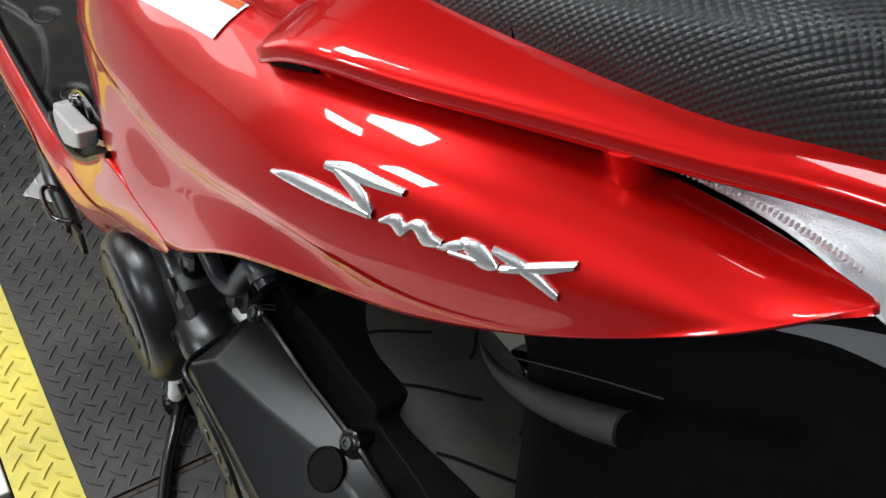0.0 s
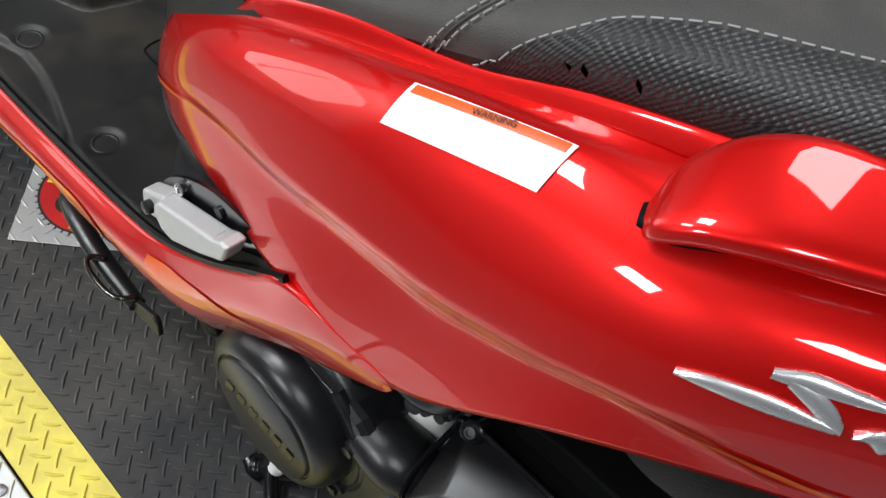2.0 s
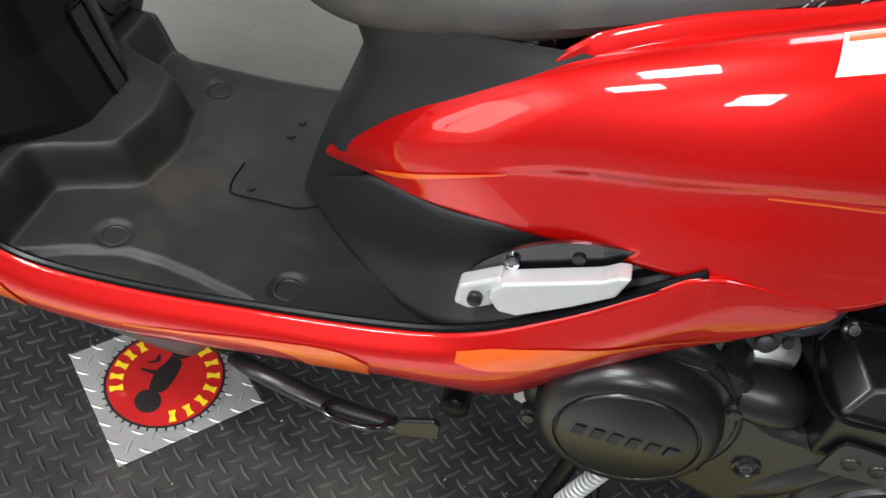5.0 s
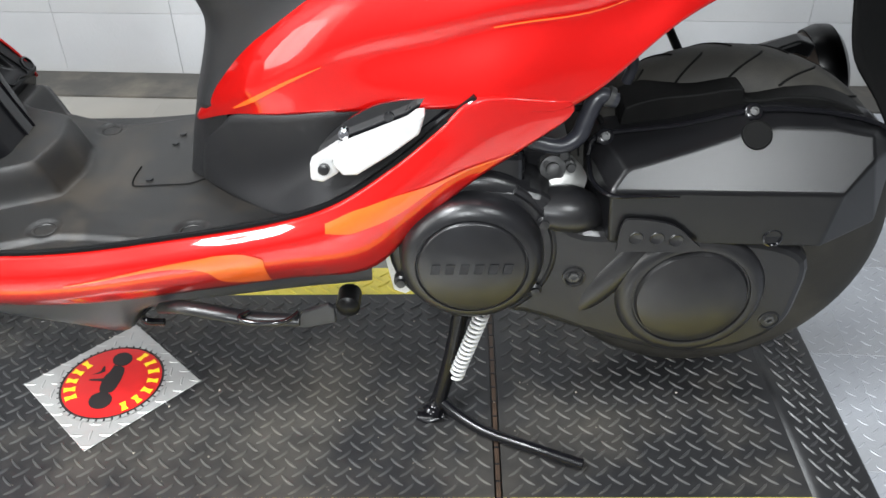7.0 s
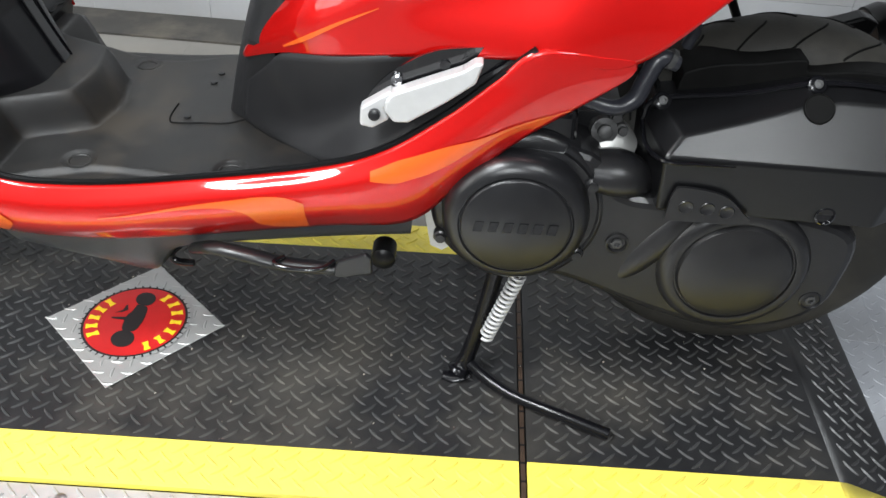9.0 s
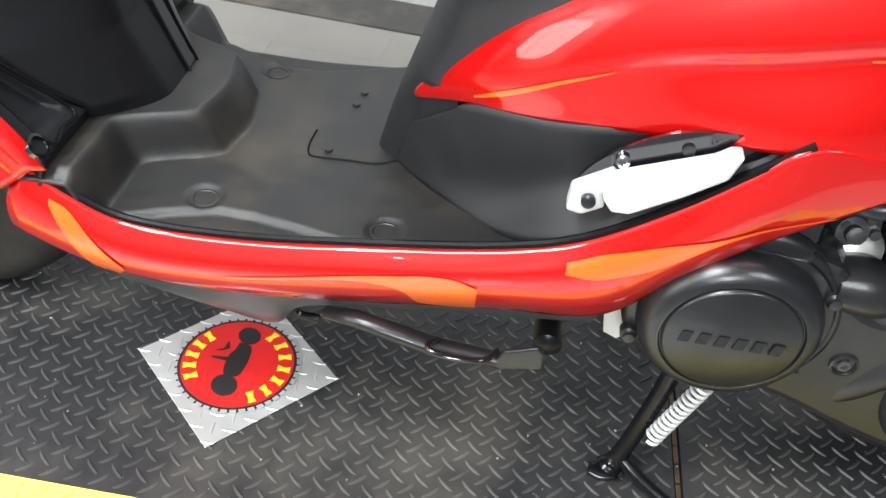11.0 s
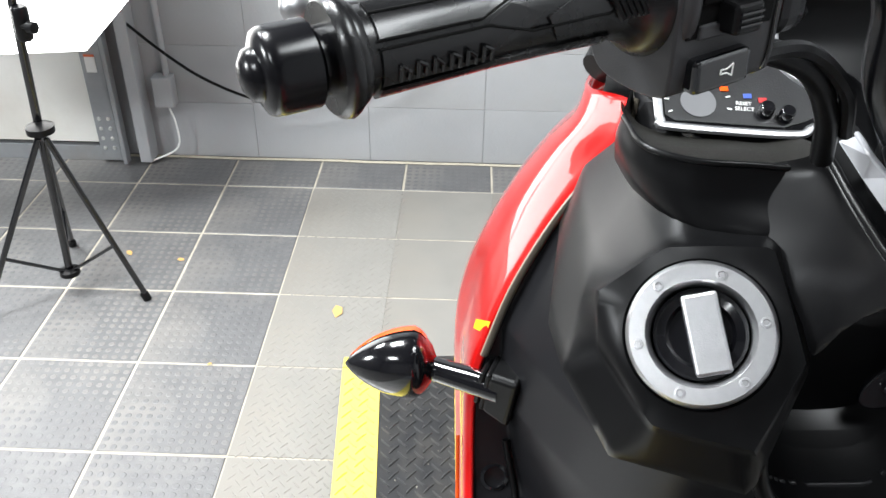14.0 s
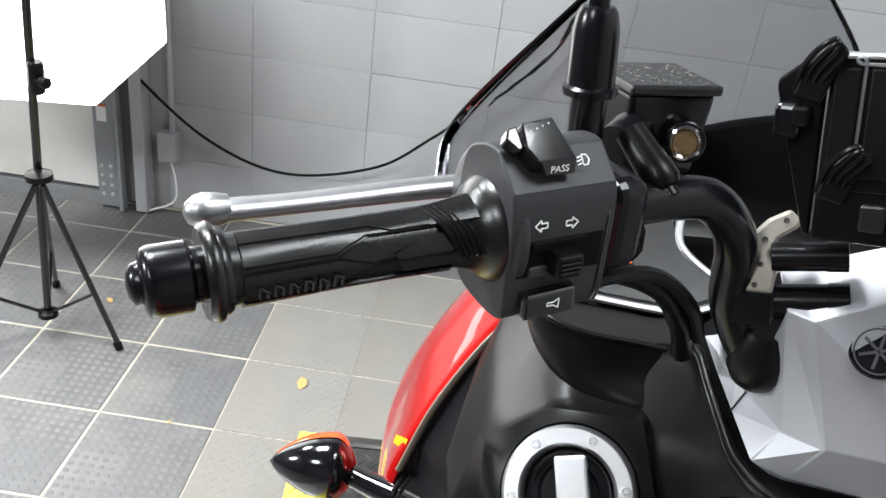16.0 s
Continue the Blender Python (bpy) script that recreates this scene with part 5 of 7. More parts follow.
def pod():
    """The six-sided hump that carries the filler, falling off to the shield."""
    corners = ((-0.020, -0.136, 0.821), (-0.028, -0.095, 0.848), (-0.012, -0.035, 0.859), (0.038, -0.023, 0.810), (0.064, -0.052, 0.764), (0.042, -0.108, 0.765), (-0.004, -0.134, 0.789))
    foot = ((-0.080, -0.122, 0.814), (-0.108, -0.078, 0.874), (-0.100, 0.020, 0.868), (0.022, -0.014, 0.790), (0.057, -0.046, 0.726), (0.028, -0.124, 0.730), (-0.014, -0.150, 0.764))
    side_, up_ = CM.to_3x3() @ Vector((1, 0, 0)), CM.to_3x3() @ Vector((0, 1, 0))

    def ring(pts, n=84):
        """Points at even angles round the filler's axis, on the polygon."""
        flat = [((Vector(p) - CC).dot(side_), (Vector(p) - CC).dot(up_), (Vector(p) - CC).dot(CN)) for p in pts]
        out = []
        for k in range(n):
            a = 2 * math.pi * k / n
            d = (math.cos(a), math.sin(a))
            for p, q in zip(flat, flat[1:] + flat[:1]):
                det = d[0] * (q[1] - p[1]) - d[1] * (q[0] - p[0])
                if abs(det) < 1e-9:
                    continue
                r = (p[0] * (q[1] - p[1]) - p[1] * (q[0] - p[0])) / det
                f = (p[0] * d[1] - p[1] * d[0]) / -det if abs(det) > 1e-9 else 0
                f = ((d[0] * r - p[0]) * (q[0] - p[0]) + (d[1] * r - p[1]) * (q[1] - p[1])) / ((q[0] - p[0]) ** 2 + (q[1] - p[1]) ** 2)
                if r > 0 and -1e-6 <= f <= 1 + 1e-6:
                    out.append(CC + side_ * (d[0] * r) + up_ * (d[1] * r) + CN * (p[2] + (q[2] - p[2]) * f))
                    break
        return out

    def disc(r, h):
        return [CC + side_ * (r * math.cos(2 * math.pi * k / 84)) + up_ * (r * math.sin(2 * math.pi * k / 84)) + CN * h for k in range(84)]

    top, low = ring(corners), ring(foot)
    inner = disc(0.0450, -0.006)
    out = [disc(0.042, -0.012), inner, disc(0.0500, -0.0075)]
    out.append([a.lerp(b, 0.90) - CN * 0.006 for a, b in zip(inner, top)])
    out.append([b - CN * 0.009 for b in top])
    out.append([b.lerp(c, 0.12) - CN * 0.010 for b, c in zip(top, low)])
    out.append([b.lerp(c, 0.88) for b, c in zip(top, low)])
    out.append([c - CN * 0.004 + (c - CC) * 0.03 for c in low])
    out.append([c + Vector((-0.05, 0.004, 0)) + (c - CC) * 0.10 for c in low])
    out.append([c + Vector((-0.17, 0.022, 0)) for c in low])
    return grid(out, True)


bike("cap_surround", pod(), BLACK, "black six-sided filler surround")

# left indicator
IND = Vector((-0.185, -0.268, 0.620))
def drop(sc, off=(0, 0, 0)):
    rows = []
    for i in range(17):
        t = i / 16
        r = max(0.02, min(1, (t / 0.22)) ** 0.55 * (1 - max(0, (t - 0.25) / 0.75) ** 2.0) ** 0.8)
        rows.append([(IND.x + off[0] + 0.030 * sc * r * math.cos(a), IND.y + 0.045 - 0.083 * t, IND.z + off[2] + 0.033 * sc * r * math.sin(a)) for a in (2 * math.pi * k / 20 for k in range(20))])
    return grid(rows, True, True)
ind = bike("indicator", drop(1.0), GLOSSBLACK, "black drop-shaped indicator with an orange lens")
def lens_cap():
    """The front half of the drop, a little proud of it."""
    rows = []
    for i in range(2, 16):
        t = i / 16
        r = max(0.02, min(1, (t / 0.22)) ** 0.55 * (1 - max(0, (t - 0.25) / 0.75) ** 2.0) ** 0.8)
        rows.append([(IND.x - 0.001 + 0.0306 * r * math.cos(a), IND.y + 0.045 - 0.083 * t, IND.z + 0.0336 * r * math.sin(a)) for a in (radians(96 + 168 * k / 14) for k in range(15))])
    return grid(rows)


bike("lens", lens_cap(), AMBER, "orange lens", ind)
bike("stalk", tube([(-0.180, -0.230, 0.618), (-0.168, -0.208, 0.619), (-0.150, -0.170, 0.619)], [0.011, 0.0115, 0.014], 12, 14), GLOSSBLACK, "", ind)
boot_m = facing(Vector((-0.157, -0.176, 0.621)), (-0.35, -0.80, 0.12), (0, 0, 1))
rounded(bike("boot", block((0.038, 0.054, 0.028), boot_m @ pose(0, -0.003, -0.010), 0.78), RUBBER, "square rubber boot", ind, False), 0.005, 3)
for k in range(2):
    rounded(bike("boot_rib", block((0.030 - 0.004 * k, 0.042 - 0.006 * k, 0.005), boot_m @ pose(0, -0.002, 0.003 + 0.006 * k)), RUBBER, "", ind, False), 0.0018, 2)
# wheels
BRIGHTALU = mat("bright_cast_alloy", (0.72, 0.72, 0.71), 0.45, 0.3, 0, 0.12, 90, 0.25, 600)
FX = -0.305
def wheel(name, at, R, w, label):
    hub = Vector(at)
    ring = []
    prof = []
    for k in range(25):
        a = math.pi * k / 24
        prof.append((-(w / 2) * math.cos(a), R - 0.064 + 0.064 * math.sin(a) ** 0.72))
    ty = bike("tyre", lathe(prof, hub, (0, 1, 0), 64), TYRE, label)
    rim = bike("rim", lathe([(-w * 0.36, 0.125), (-w * 0.42, R - 0.078), (-w * 0.46, R - 0.066), (-w * 0.46, R - 0.060), (-w * 0.38, R - 0.058), (-w * 0.28, R - 0.095), (w * 0.28, R - 0.095), (w * 0.4, R - 0.07), (w * 0.36, 0.13)], hub, (0, 1, 0), 56), BRIGHTALU, "silver cast rim")
    for k in range(5):
        a = 2 * math.pi * k / 5
        b = block((0.03, w * 0.5, R - 0.10), Matrix.Translation(hub) @ Matrix.Rotation(a, 4, "Y") @ Matrix.Translation((0, 0, (R - 0.10) / 2)), 0.8)
        rounded(bike("spoke", b, SILVER, "", None, False), 0.006)
    bike("hub", lathe([(-0.07, 0.03), (-0.065, 0.04), (0.065, 0.04), (0.07, 0.03)], hub, (0, 1, 0), 30), CASTALU)
    return ty


wheel("rear_wheel", (1.0, -0.032, 0.262), 0.246, 0.125, "worn rear tyre, dusty black rubber")
wheel("front_wheel", (FX, 0.0, 0.247), 0.247, 0.112, "black front tyre")
disc = bike("brake_disc", lathe([(-0.002, 0.072), (-0.002, 0.116), (0.002, 0.116), (0.002, 0.072)], (FX, -0.070, 0.247), (0, -1, 0), 56), CHROME, "drilled steel brake disc")
# small black discs colour in the dark of the drillings, none is cut
for k in range(30):
    a, r = 2 * math.pi * k / 30, (0.083, 0.094, 0.105)[k % 3]
    bike("hole_disc", lathe([(0, 0.0032), (0.0006, 0.0030), (0.0006, 0.0003)], (FX + r * math.cos(a), -0.0722, 0.247 + r * math.sin(a)), (0, -1, 0), 8), GLOSSBLACK, "", disc)
caliper = bike("brake_caliper", plate([(-0.035, -0.05), (0.02, -0.055), (0.042, -0.02), (0.036, 0.045), (-0.012, 0.06), (-0.04, 0.02)], 0.045, side_plane(-0.062) @ Matrix.Translation((FX + 0.085, 0.262, 0)), 36), BRIGHTALU, "silver brake caliper", None, False)
rounded(caliper, 0.008, 3)
for dx, dz in ((-0.02, 0.03), (0.02, -0.03), (0.026, 0.022)):
    bike("bolt", lathe([(0, 0.008), (0.006, 0.008), (0.008, 0.005), (0.008, 0.0005)], (FX + 0.085 + dx, -0.107, 0.262 + dz), (0, -1, 0), 12), DULL, "", caliper)
for y in (-0.098, 0.098):
    bike("fork_leg", tube([(FX - 0.005, y, 0.235), (FX + 0.02, y, 0.31), (FX + 0.06, y * 0.95, 0.42), (FX + 0.10, y * 0.9, 0.55)], [0.034, 0.040, 0.032, 0.020], 20, 18), BRIGHTALU, "cast silver fork leg")
    bike("fork_cover", plate([(-0.030, -0.05), (0.012, -0.05), (0.018, 0.05), (-0.012, 0.06), (-0.034, 0.01)], 0.012, side_plane(y * 1.22) @ Matrix.Translation((FX - 0.020, 0.335, 0)), 30), RED, "red fork cover", None, False)
    bike("reflector", lathe([(0, 0.020), (0.006, 0.020), (0.009, 0.016), (0.010, 0.0005)], (FX - 0.012, y * 1.36, 0.350), (0, y, 0), 24), AMBER, "orange side reflector")
bike("brake_hose", tube([(FX + 0.05, -0.125, 0.37), (FX + 0.04, -0.135, 0.32), (FX + 0.05, -0.13, 0.27), (FX + 0.075, -0.115, 0.255)], 0.0045, 24, 8), RUBBER, "black brake hose")
bike("axle_nut", lathe([(0, 0.018), (0.012, 0.018), (0.014, 0.012), (0.02, 0.012), (0.021, 0.0005)], (FX, -0.125, 0.247), (0, -1, 0), 6), CHROME, "bright axle nut")
bike("front_mudguard", skin([[(FX - 0.20, -0.068, 0.38), (FX - 0.22, 0, 0.40), (FX - 0.20, 0.068, 0.38)], [(FX - 0.11, -0.08, 0.48), (FX - 0.11, 0, 0.51), (FX - 0.11, 0.08, 0.48)], [(FX, -0.085, 0.50), (FX, 0, 0.535), (FX, 0.085, 0.50)], [(FX + 0.12, -0.075, 0.46), (FX + 0.13, 0, 0.49), (FX + 0.12, 0.075, 0.46)]], 30, 20), RED, "red front mudguard")

# engine and drive
DARKSTEEL = mat("dark_zinc_steel", (0.05, 0.05, 0.05), 0.45, 0.3, 0, 0.3, 80, 0.2, 600)
case = bike("drive_case", plate([(0.60, 0.245), (0.66, 0.225), (0.75, 0.206), (0.82, 0.178), (0.88, 0.156), (0.94, 0.139), (0.985, 0.136), (1.04, 0.150), (1.08, 0.180), (1.095, 0.225), (1.09, 0.30), (1.0, 0.33), (0.86, 0.335), (0.80, 0.345), (0.76, 0.390), (0.66, 0.40), (0.60, 0.35)], 0.09, side_plane(-0.092), 80), DULL, "black drive belt case", None, False)
rounded(case, 0.014, 3)
VC = Vector((0.678, -0.178, 0.309))
variator = bike("belt_cover", lathe([(0, 0.089), (0.015, 0.088), (0.026, 0.084), (0.034, 0.076), (0.035, 0.0685), (0.0325, 0.067), (0.0325, 0.066), (0.036, 0.065), (0.0375, 0.063), (0.0378, 0.0005)], VC, (0, -1, 0), 64), DULL, "round black belt cover with raised marks")
for k in range(6):
    bike("raised_mark", plate([(-0.0065, -0.007), (0.004, -0.007), (0.0065, 0.007), (-0.004, 0.007)], 0.0014, side_plane(-0.2158) @ Matrix.Translation((0.634 + 0.0175 * k, 0.309, 0))), SATIN, "", variator, False)
bike("cover_housing", lathe([(0, 0.108), (0.03, 0.107), (0.038, 0.100), (0.04, 0.09)], (0.682, -0.14, 0.309), (0, -1, 0), 56), DULL, "round housing behind the cover")
duct = rounded(bike("intake_duct", block((0.082, 0.075, 0.086), pose(0.7055, -0.132, 0.400, 0, 4, 0), 0.80), GLOSSBLACK, "gloss black moulded intake duct", None, False), 0.014, 4)
rounded(bike("duct_flange", block((0.106, 0.080, 0.009), pose(0.7045, -0.134, 0.357, 0, 3, 0)), DULL, "", duct, False), 0.004, 3)
rounded(bike("duct_band", block((0.090, 0.079, 0.005), pose(0.7050, -0.133, 0.368, 0, 3, 0)), SATIN, "", duct, False), 0.0022, 3)
bike("duct_bellows", lathe([(0.0, 0.030), (0.004, 0.034), (0.008, 0.034), (0.011, 0.030), (0.014, 0.034), (0.018, 0.034), (0.021, 0.030), (0.024, 0.034), (0.028, 0.034), (0.034, 0.028), (0.05, 0.026)], (0.716, -0.135, 0.438), (0.12, 0.2, 1), 32), RUBBER, "ribbed rubber bellows", duct)
arc = [(VC.x + 0.101 * math.cos(radians(a)), -0.176, VC.z + 0.101 * math.sin(radians(a))) for a in range(-60, 62, 8)]
bike("cover_bracket", tube(arc, 0.0075, 36, 10, 0.8), DULL, "black cast edge round the cover")
bike("case_rib", tube([(0.902, -0.164, 0.334), (0.878, -0.164, 0.302), (0.840, -0.162, 0.248), (0.800, -0.158, 0.190)], [0.016, 0.024, 0.026, 0.018], 24, 24, 1.0), DULL, "smooth raised rib of the belt case", case)
bike("cylinder_head", tube([(0.760, -0.100, 0.352), (0.784, -0.098, 0.366), (0.812, -0.100, 0.350)], [0.034, 0.040, 0.030], 14, 16, 0.8), CASTALU, "grimy alloy cylinder head")
for x, z in ((0.770, 0.398), (0.800, 0.392), (0.790, 0.410)):
    bike("bolt", lathe([(-0.02, 0.008), (0.0, 0.008), (0.002, 0.0055), (0.008, 0.0055), (0.0085, 0.0005)], (x, -0.118, z), (0.1, -1, 0.2), 12), DARKSTEEL)
bike("wire", tube([(0.735, -0.120, 0.47), (0.765, -0.135, 0.458), (0.800, -0.125, 0.475), (0.830, -0.105, 0.455), (0.842, -0.095, 0.42)], 0.0035, 36, 8), RUBBER, "black wire")
bike("wire", tube([(0.800, -0.105, 0.53), (0.812, -0.11, 0.49), (0.806, -0.115, 0.43), (0.785, -0.12, 0.40)], 0.0030, 30, 8), RUBBER)
for a in (28, 130, 205, 325):
    c, s_ = math.cos(radians(a)), math.sin(radians(a))
    bike("bolt", lathe([(0, 0.009), (0.010, 0.009), (0.012, 0.006), (0.016, 0.006), (0.0165, 0.0005)], (VC.x + 0.098 * c, -0.176, VC.z + 0.098 * s_), (0, -1, 0), 12), DULL)
bike("clutch_cover", lathe([(0, 0.096), (0.010, 0.094), (0.018, 0.089), (0.022, 0.081), (0.021, 0.074), (0.0185, 0.073), (0.0185, 0.071), (0.024, 0.068), (0.029, 0.052), (0.031, 0.0005)], (0.954, -0.172, 0.243), (0, -1, 0), 56), DULL, "round black clutch cover")
for x, y, z in ((1.064, -0.178, 0.197), (0.806, -0.180, 0.271)):
    bike("bolt_well", lathe([(0, 0.0145), (0.005, 0.0145), (0.006, 0.012), (0.001, 0.010), (0.001, 0.0005)], (x, y, z), (0, -1, 0), 18), DULL)
    bike("bolt", lathe([(0, 0.007), (0.006, 0.007), (0.0065, 0.004), (0.004, 0.0035), (0.004, 0.0003)], (x, y, z), (0, -1, 0), 6), DARKSTEEL)
# air filter box
MUFF = mat("heat_stained_black", (0.02, 0.016, 0.014), 0.4, 0, 0, 0.4, 40, 0.15, 600, 0.6, (0.07, 0.05, 0.038), spec=0.3)
HOSE = mat("blue_grey_rubber", (0.020, 0.021, 0.027), 0.33, 0, 0, 0.2, 60, 0.1, 800, 0.3, (0.05, 0.05, 0.05), spec=0.5)
SEAM = [Vector(p) for p in ((0.819, -0.128, 0.414), (0.832, -0.13, 0.441), (0.921, -0.13, 0.453), (0.996, -0.13, 0.470), (1.048, -0.13, 0.472), (1.10, -0.13, 0.466), (1.158, -0.13, 0.450), (1.188, -0.122, 0.422))]
RIM = [Vector(p) for p in ((0.836, -0.202, 0.408), (0.856, -0.184, 0.427), (0.927, -0.169, 0.441), (0.986, -0.156, 0.454), (1.032, -0.149, 0.460), (1.097, -0.149, 0.458), (1.142, -0.154, 0.451), (1.141, -0.174, 0.429), (1.104, -0.201, 0.400))]
SLOPE = Vector((0.02, -0.74, 0.67)).normalized()
RIM = [v - SLOPE * (v - Vector((0.97, -0.203, 0.402))).dot(SLOPE) for v in RIM]
LOW = [Vector(p) for p in ((0.842, -0.192, 0.330), (1.095, -0.192, 0.320), (1.175, -0.150, 0.328))]


def air_shell():
    """Flat facets: a level ledge, a sloping panel, an upright side."""
    bm = bmesh.new()
    S, P, L = ([bm.verts.new(v) for v in vs] for vs in (SEAM, RIM, LOW))
    back = [bm.verts.new(v + Vector((0.0, 0.042, 0.002))) for v in SEAM]
    under = [bm.verts.new(v) for v in ((0.822, -0.092, 0.332), (1.178, -0.092, 0.330))]
    for k in range(7):
        bm.faces.new((S[k], S[k + 1], back[k + 1], back[k]))
    for k in range(6):
        bm.faces.new((P[k], P[k + 1], S[k + 1], S[k])).smooth = True
    bm.faces.new((P[6], P[7], S[7], S[6]))
    bm.faces.new(P)
    bm.faces.new((P[0], P[8], L[1], L[0]))
    bm.faces.new((P[8], P[7], L[2], L[1]))
    bm.faces.new((P[7], S[7], L[2]))
    bm.faces.new((S[0], P[0], L[0], under[0], back[0]))
    bm.faces.new((S[7], back[7], under[1], L[2]))
    bm.faces.new((L[0], L[1], L[2], under[1], under[0]))
    bmesh.ops.recalc_face_normals(bm, faces=bm.faces)
    return bm


AIRBOX = mat("grained_satin_plastic", (0.004, 0.004, 0.0045), 0.31, 0, 0, 0.2, 60, 0.06, 1200, spec=0.33, rvary=0.05)
air = bike("air_box", air_shell(), AIRBOX, "satin black air filter box", None, False)
rounded(air, 0.0035, 3, 14)
bike("air_box_seam", tube([v + Vector((0, -0.001, 0.002)) for v in SEAM], 0.0034, 60, 8), SATIN, "", air)
bike("lip", tube([SEAM[0], Vector((0.8205, -0.166, 0.402)), Vector((0.836, -0.203, 0.404)), Vector((0.87, -0.2045, 0.403)), Vector((0.915, -0.2045, 0.402))], [0.003, 0.003, 0.0026, 0.0022, 0.001], 40, 8), SATIN, "", air)
# matt black disc laid on the slope for the shade inside a round notch
bike("pocket_shade", lathe([(-0.012, 0.0175), (0.0012, 0.0175), (0.0016, 0.0165), (0.0006, 0.0155), (0.0004, 0.0005)], (1.006, -0.156, 0.4545), SLOPE, 28), MATTE, "", air)
for x, y, z in ((1.004, -0.133, 0.472), (1.178, -0.128, 0.428), (0.836, -0.134, 0.442)):
    bike("screw_boss", lathe([(-0.03, 0.012), (0.003, 0.0105), (0.0045, 0.0085), (0.0046, 0.0005)], (x, y, z), (0, -0.8, 0.6), 18), SATIN, "", air)
    bike("screw", lathe([(0.004, 0.0055), (0.0072, 0.005), (0.0075, 0.003), (0.006, 0.0026), (0.006, 0.0003)], (x, y, z), (0, -0.8, 0.6), 14), DARKSTEEL, "", air)
bike("screw_well", lathe([(0, 0.012), (0.002, 0.012), (0.003, 0.010), (-0.004, 0.009), (-0.004, 0.0005)], (1.036, -0.194, 0.337), (0, -1, 0.1), 18), GLOSSBLACK, "", air)
bike("sensor_plate", plate([(0.850, 0.324), (0.944, 0.324), (0.938, 0.340), (0.912, 0.362), (0.866, 0.370), (0.854, 0.362)], 0.004, side_plane(-0.199), 34), DULL, "small plate with three dimples", air)
for x, z in ((0.872, 0.344), (0.897, 0.343), (0.920, 0.340)):
    bike("dimple", lathe([(0, 0.009), (0.0015, 0.008), (0.0005, 0.006), (0.0004, 0.0005)], (x, -0.203, z), (0, -1, 0), 18), DULL, "", air)
hug = bike("rear_hugger", plate([(0.853, 0.42), (0.859, 0.460), (0.866, 0.470), (0.90, 0.480), (0.943, 0.484), (0.994, 0.491), (1.004, 0.476), (1.06, 0.480), (1.11, 0.472), (1.16, 0.444), (1.16, 0.42)], 0.058, side_plane(-0.052), 60), MATTE, "black plastic wheel hugger", None, False)
rounded(hug, 0.003, 2)
# thin black tubes on the tyre draw the shade of its grooves
for k in range(6):
    for side in (-1, 1):
        pts = []
        for i in range(9):
            q = i / 8
            y = side * (0.006 + 0.046 * q)
            a = radians(48 + 17 * k + (8 if side > 0 else 0) + 13 * q ** 1.3)
            w = math.acos(min(1, abs(y) / 0.0625))
            r = 0.246 - 0.064 + 0.064 * math.sin(w) ** 0.72
            pts.append((1.0 + r * math.cos(a), -0.032 + y, 0.262 + r * math.sin(a)))
        bike("groove_shade", tube(pts, 0.0016, 24, 6), MATTE)
bike("engine_block", block((0.20, 0.22, 0.16), pose(0.70, 0.0, 0.33)), DULL, "dark engine block", None, False)
bike("cylinder_cover", tube([(0.76, -0.16, 0.36), (0.80, -0.155, 0.355), (0.83, -0.14, 0.34)], [0.03, 0.035, 0.025], 10, 14, 0.8), DULL, "black cast cover")
bike("cylinder_bolt", lathe([(0, 0.018), (0.012, 0.016), (0.013, 0.009), (0.022, 0.009), (0.024, 0.006), (0.024, 0.0005)], (0.778, -0.115, 0.391), (0, -1, 0.3), 18), DARKSTEEL, "grimy alloy fitting")
bike("hose", tube([(0.745, -0.145, 0.444), (0.78, -0.145, 0.436), (0.803, -0.14, 0.446), (0.813, -0.135, 0.470), (0.825, -0.13, 0.492), (0.846, -0.128, 0.486)], [0.009, 0.009, 0.0105, 0.0105, 0.0105, 0.009], 40, 14), HOSE, "blue-grey rubber breather hose")
bike("hose_clip", tube([(0.834, -0.129, 0.493), (0.840, -0.129, 0.490)], 0.0122, 4, 14), DARKSTEEL, "steel hose clip")
bike("hose", tube([(0.846, -0.11, 0.53), (0.862, -0.08, 0.525), (0.873, -0.07, 0.505), (0.868, -0.065, 0.48)], 0.007, 20, 10), HOSE)
bike("muffler", lathe([(0, 0.03), (0.02, 0.05), (0.20, 0.056), (0.215, 0.054), (0.222, 0.046), (0.222, 0.0005)], (0.985, 0.135, 0.355), (0.97, 0.02, 0.23), 32), MUFF, "dull brown-black exhaust muffler")
bike("muffler_cap", lathe([(-0.018, 0.058), (0.0, 0.062), (0.018, 0.058), (0.026, 0.045), (0.028, 0.022), (0.010, 0.020), (0.010, 0.0005)], (1.19, 0.14, 0.405), (0.97, 0.02, 0.23), 32), BLACK, "black end cap of the muffler")
shield_m = bike("muffler_shield", plate([(0.955, 0.402), (0.979, 0.424), (1.10, 0.464), (1.126, 0.474), (1.148, 0.466), (1.142, 0.448), (1.12, 0.455), (1.02, 0.420), (0.965, 0.392)], 0.03, side_plane(0.10), 0), BLACK, "black plastic muffler shield", None, False)
rounded(shield_m, 0.004, 2)
bike("frame_strut", tube([(0.93, 0.06, 0.52), (0.955, 0.07, 0.475), (0.975, 0.08, 0.44)], 0.006, 10, 10), BLACK)

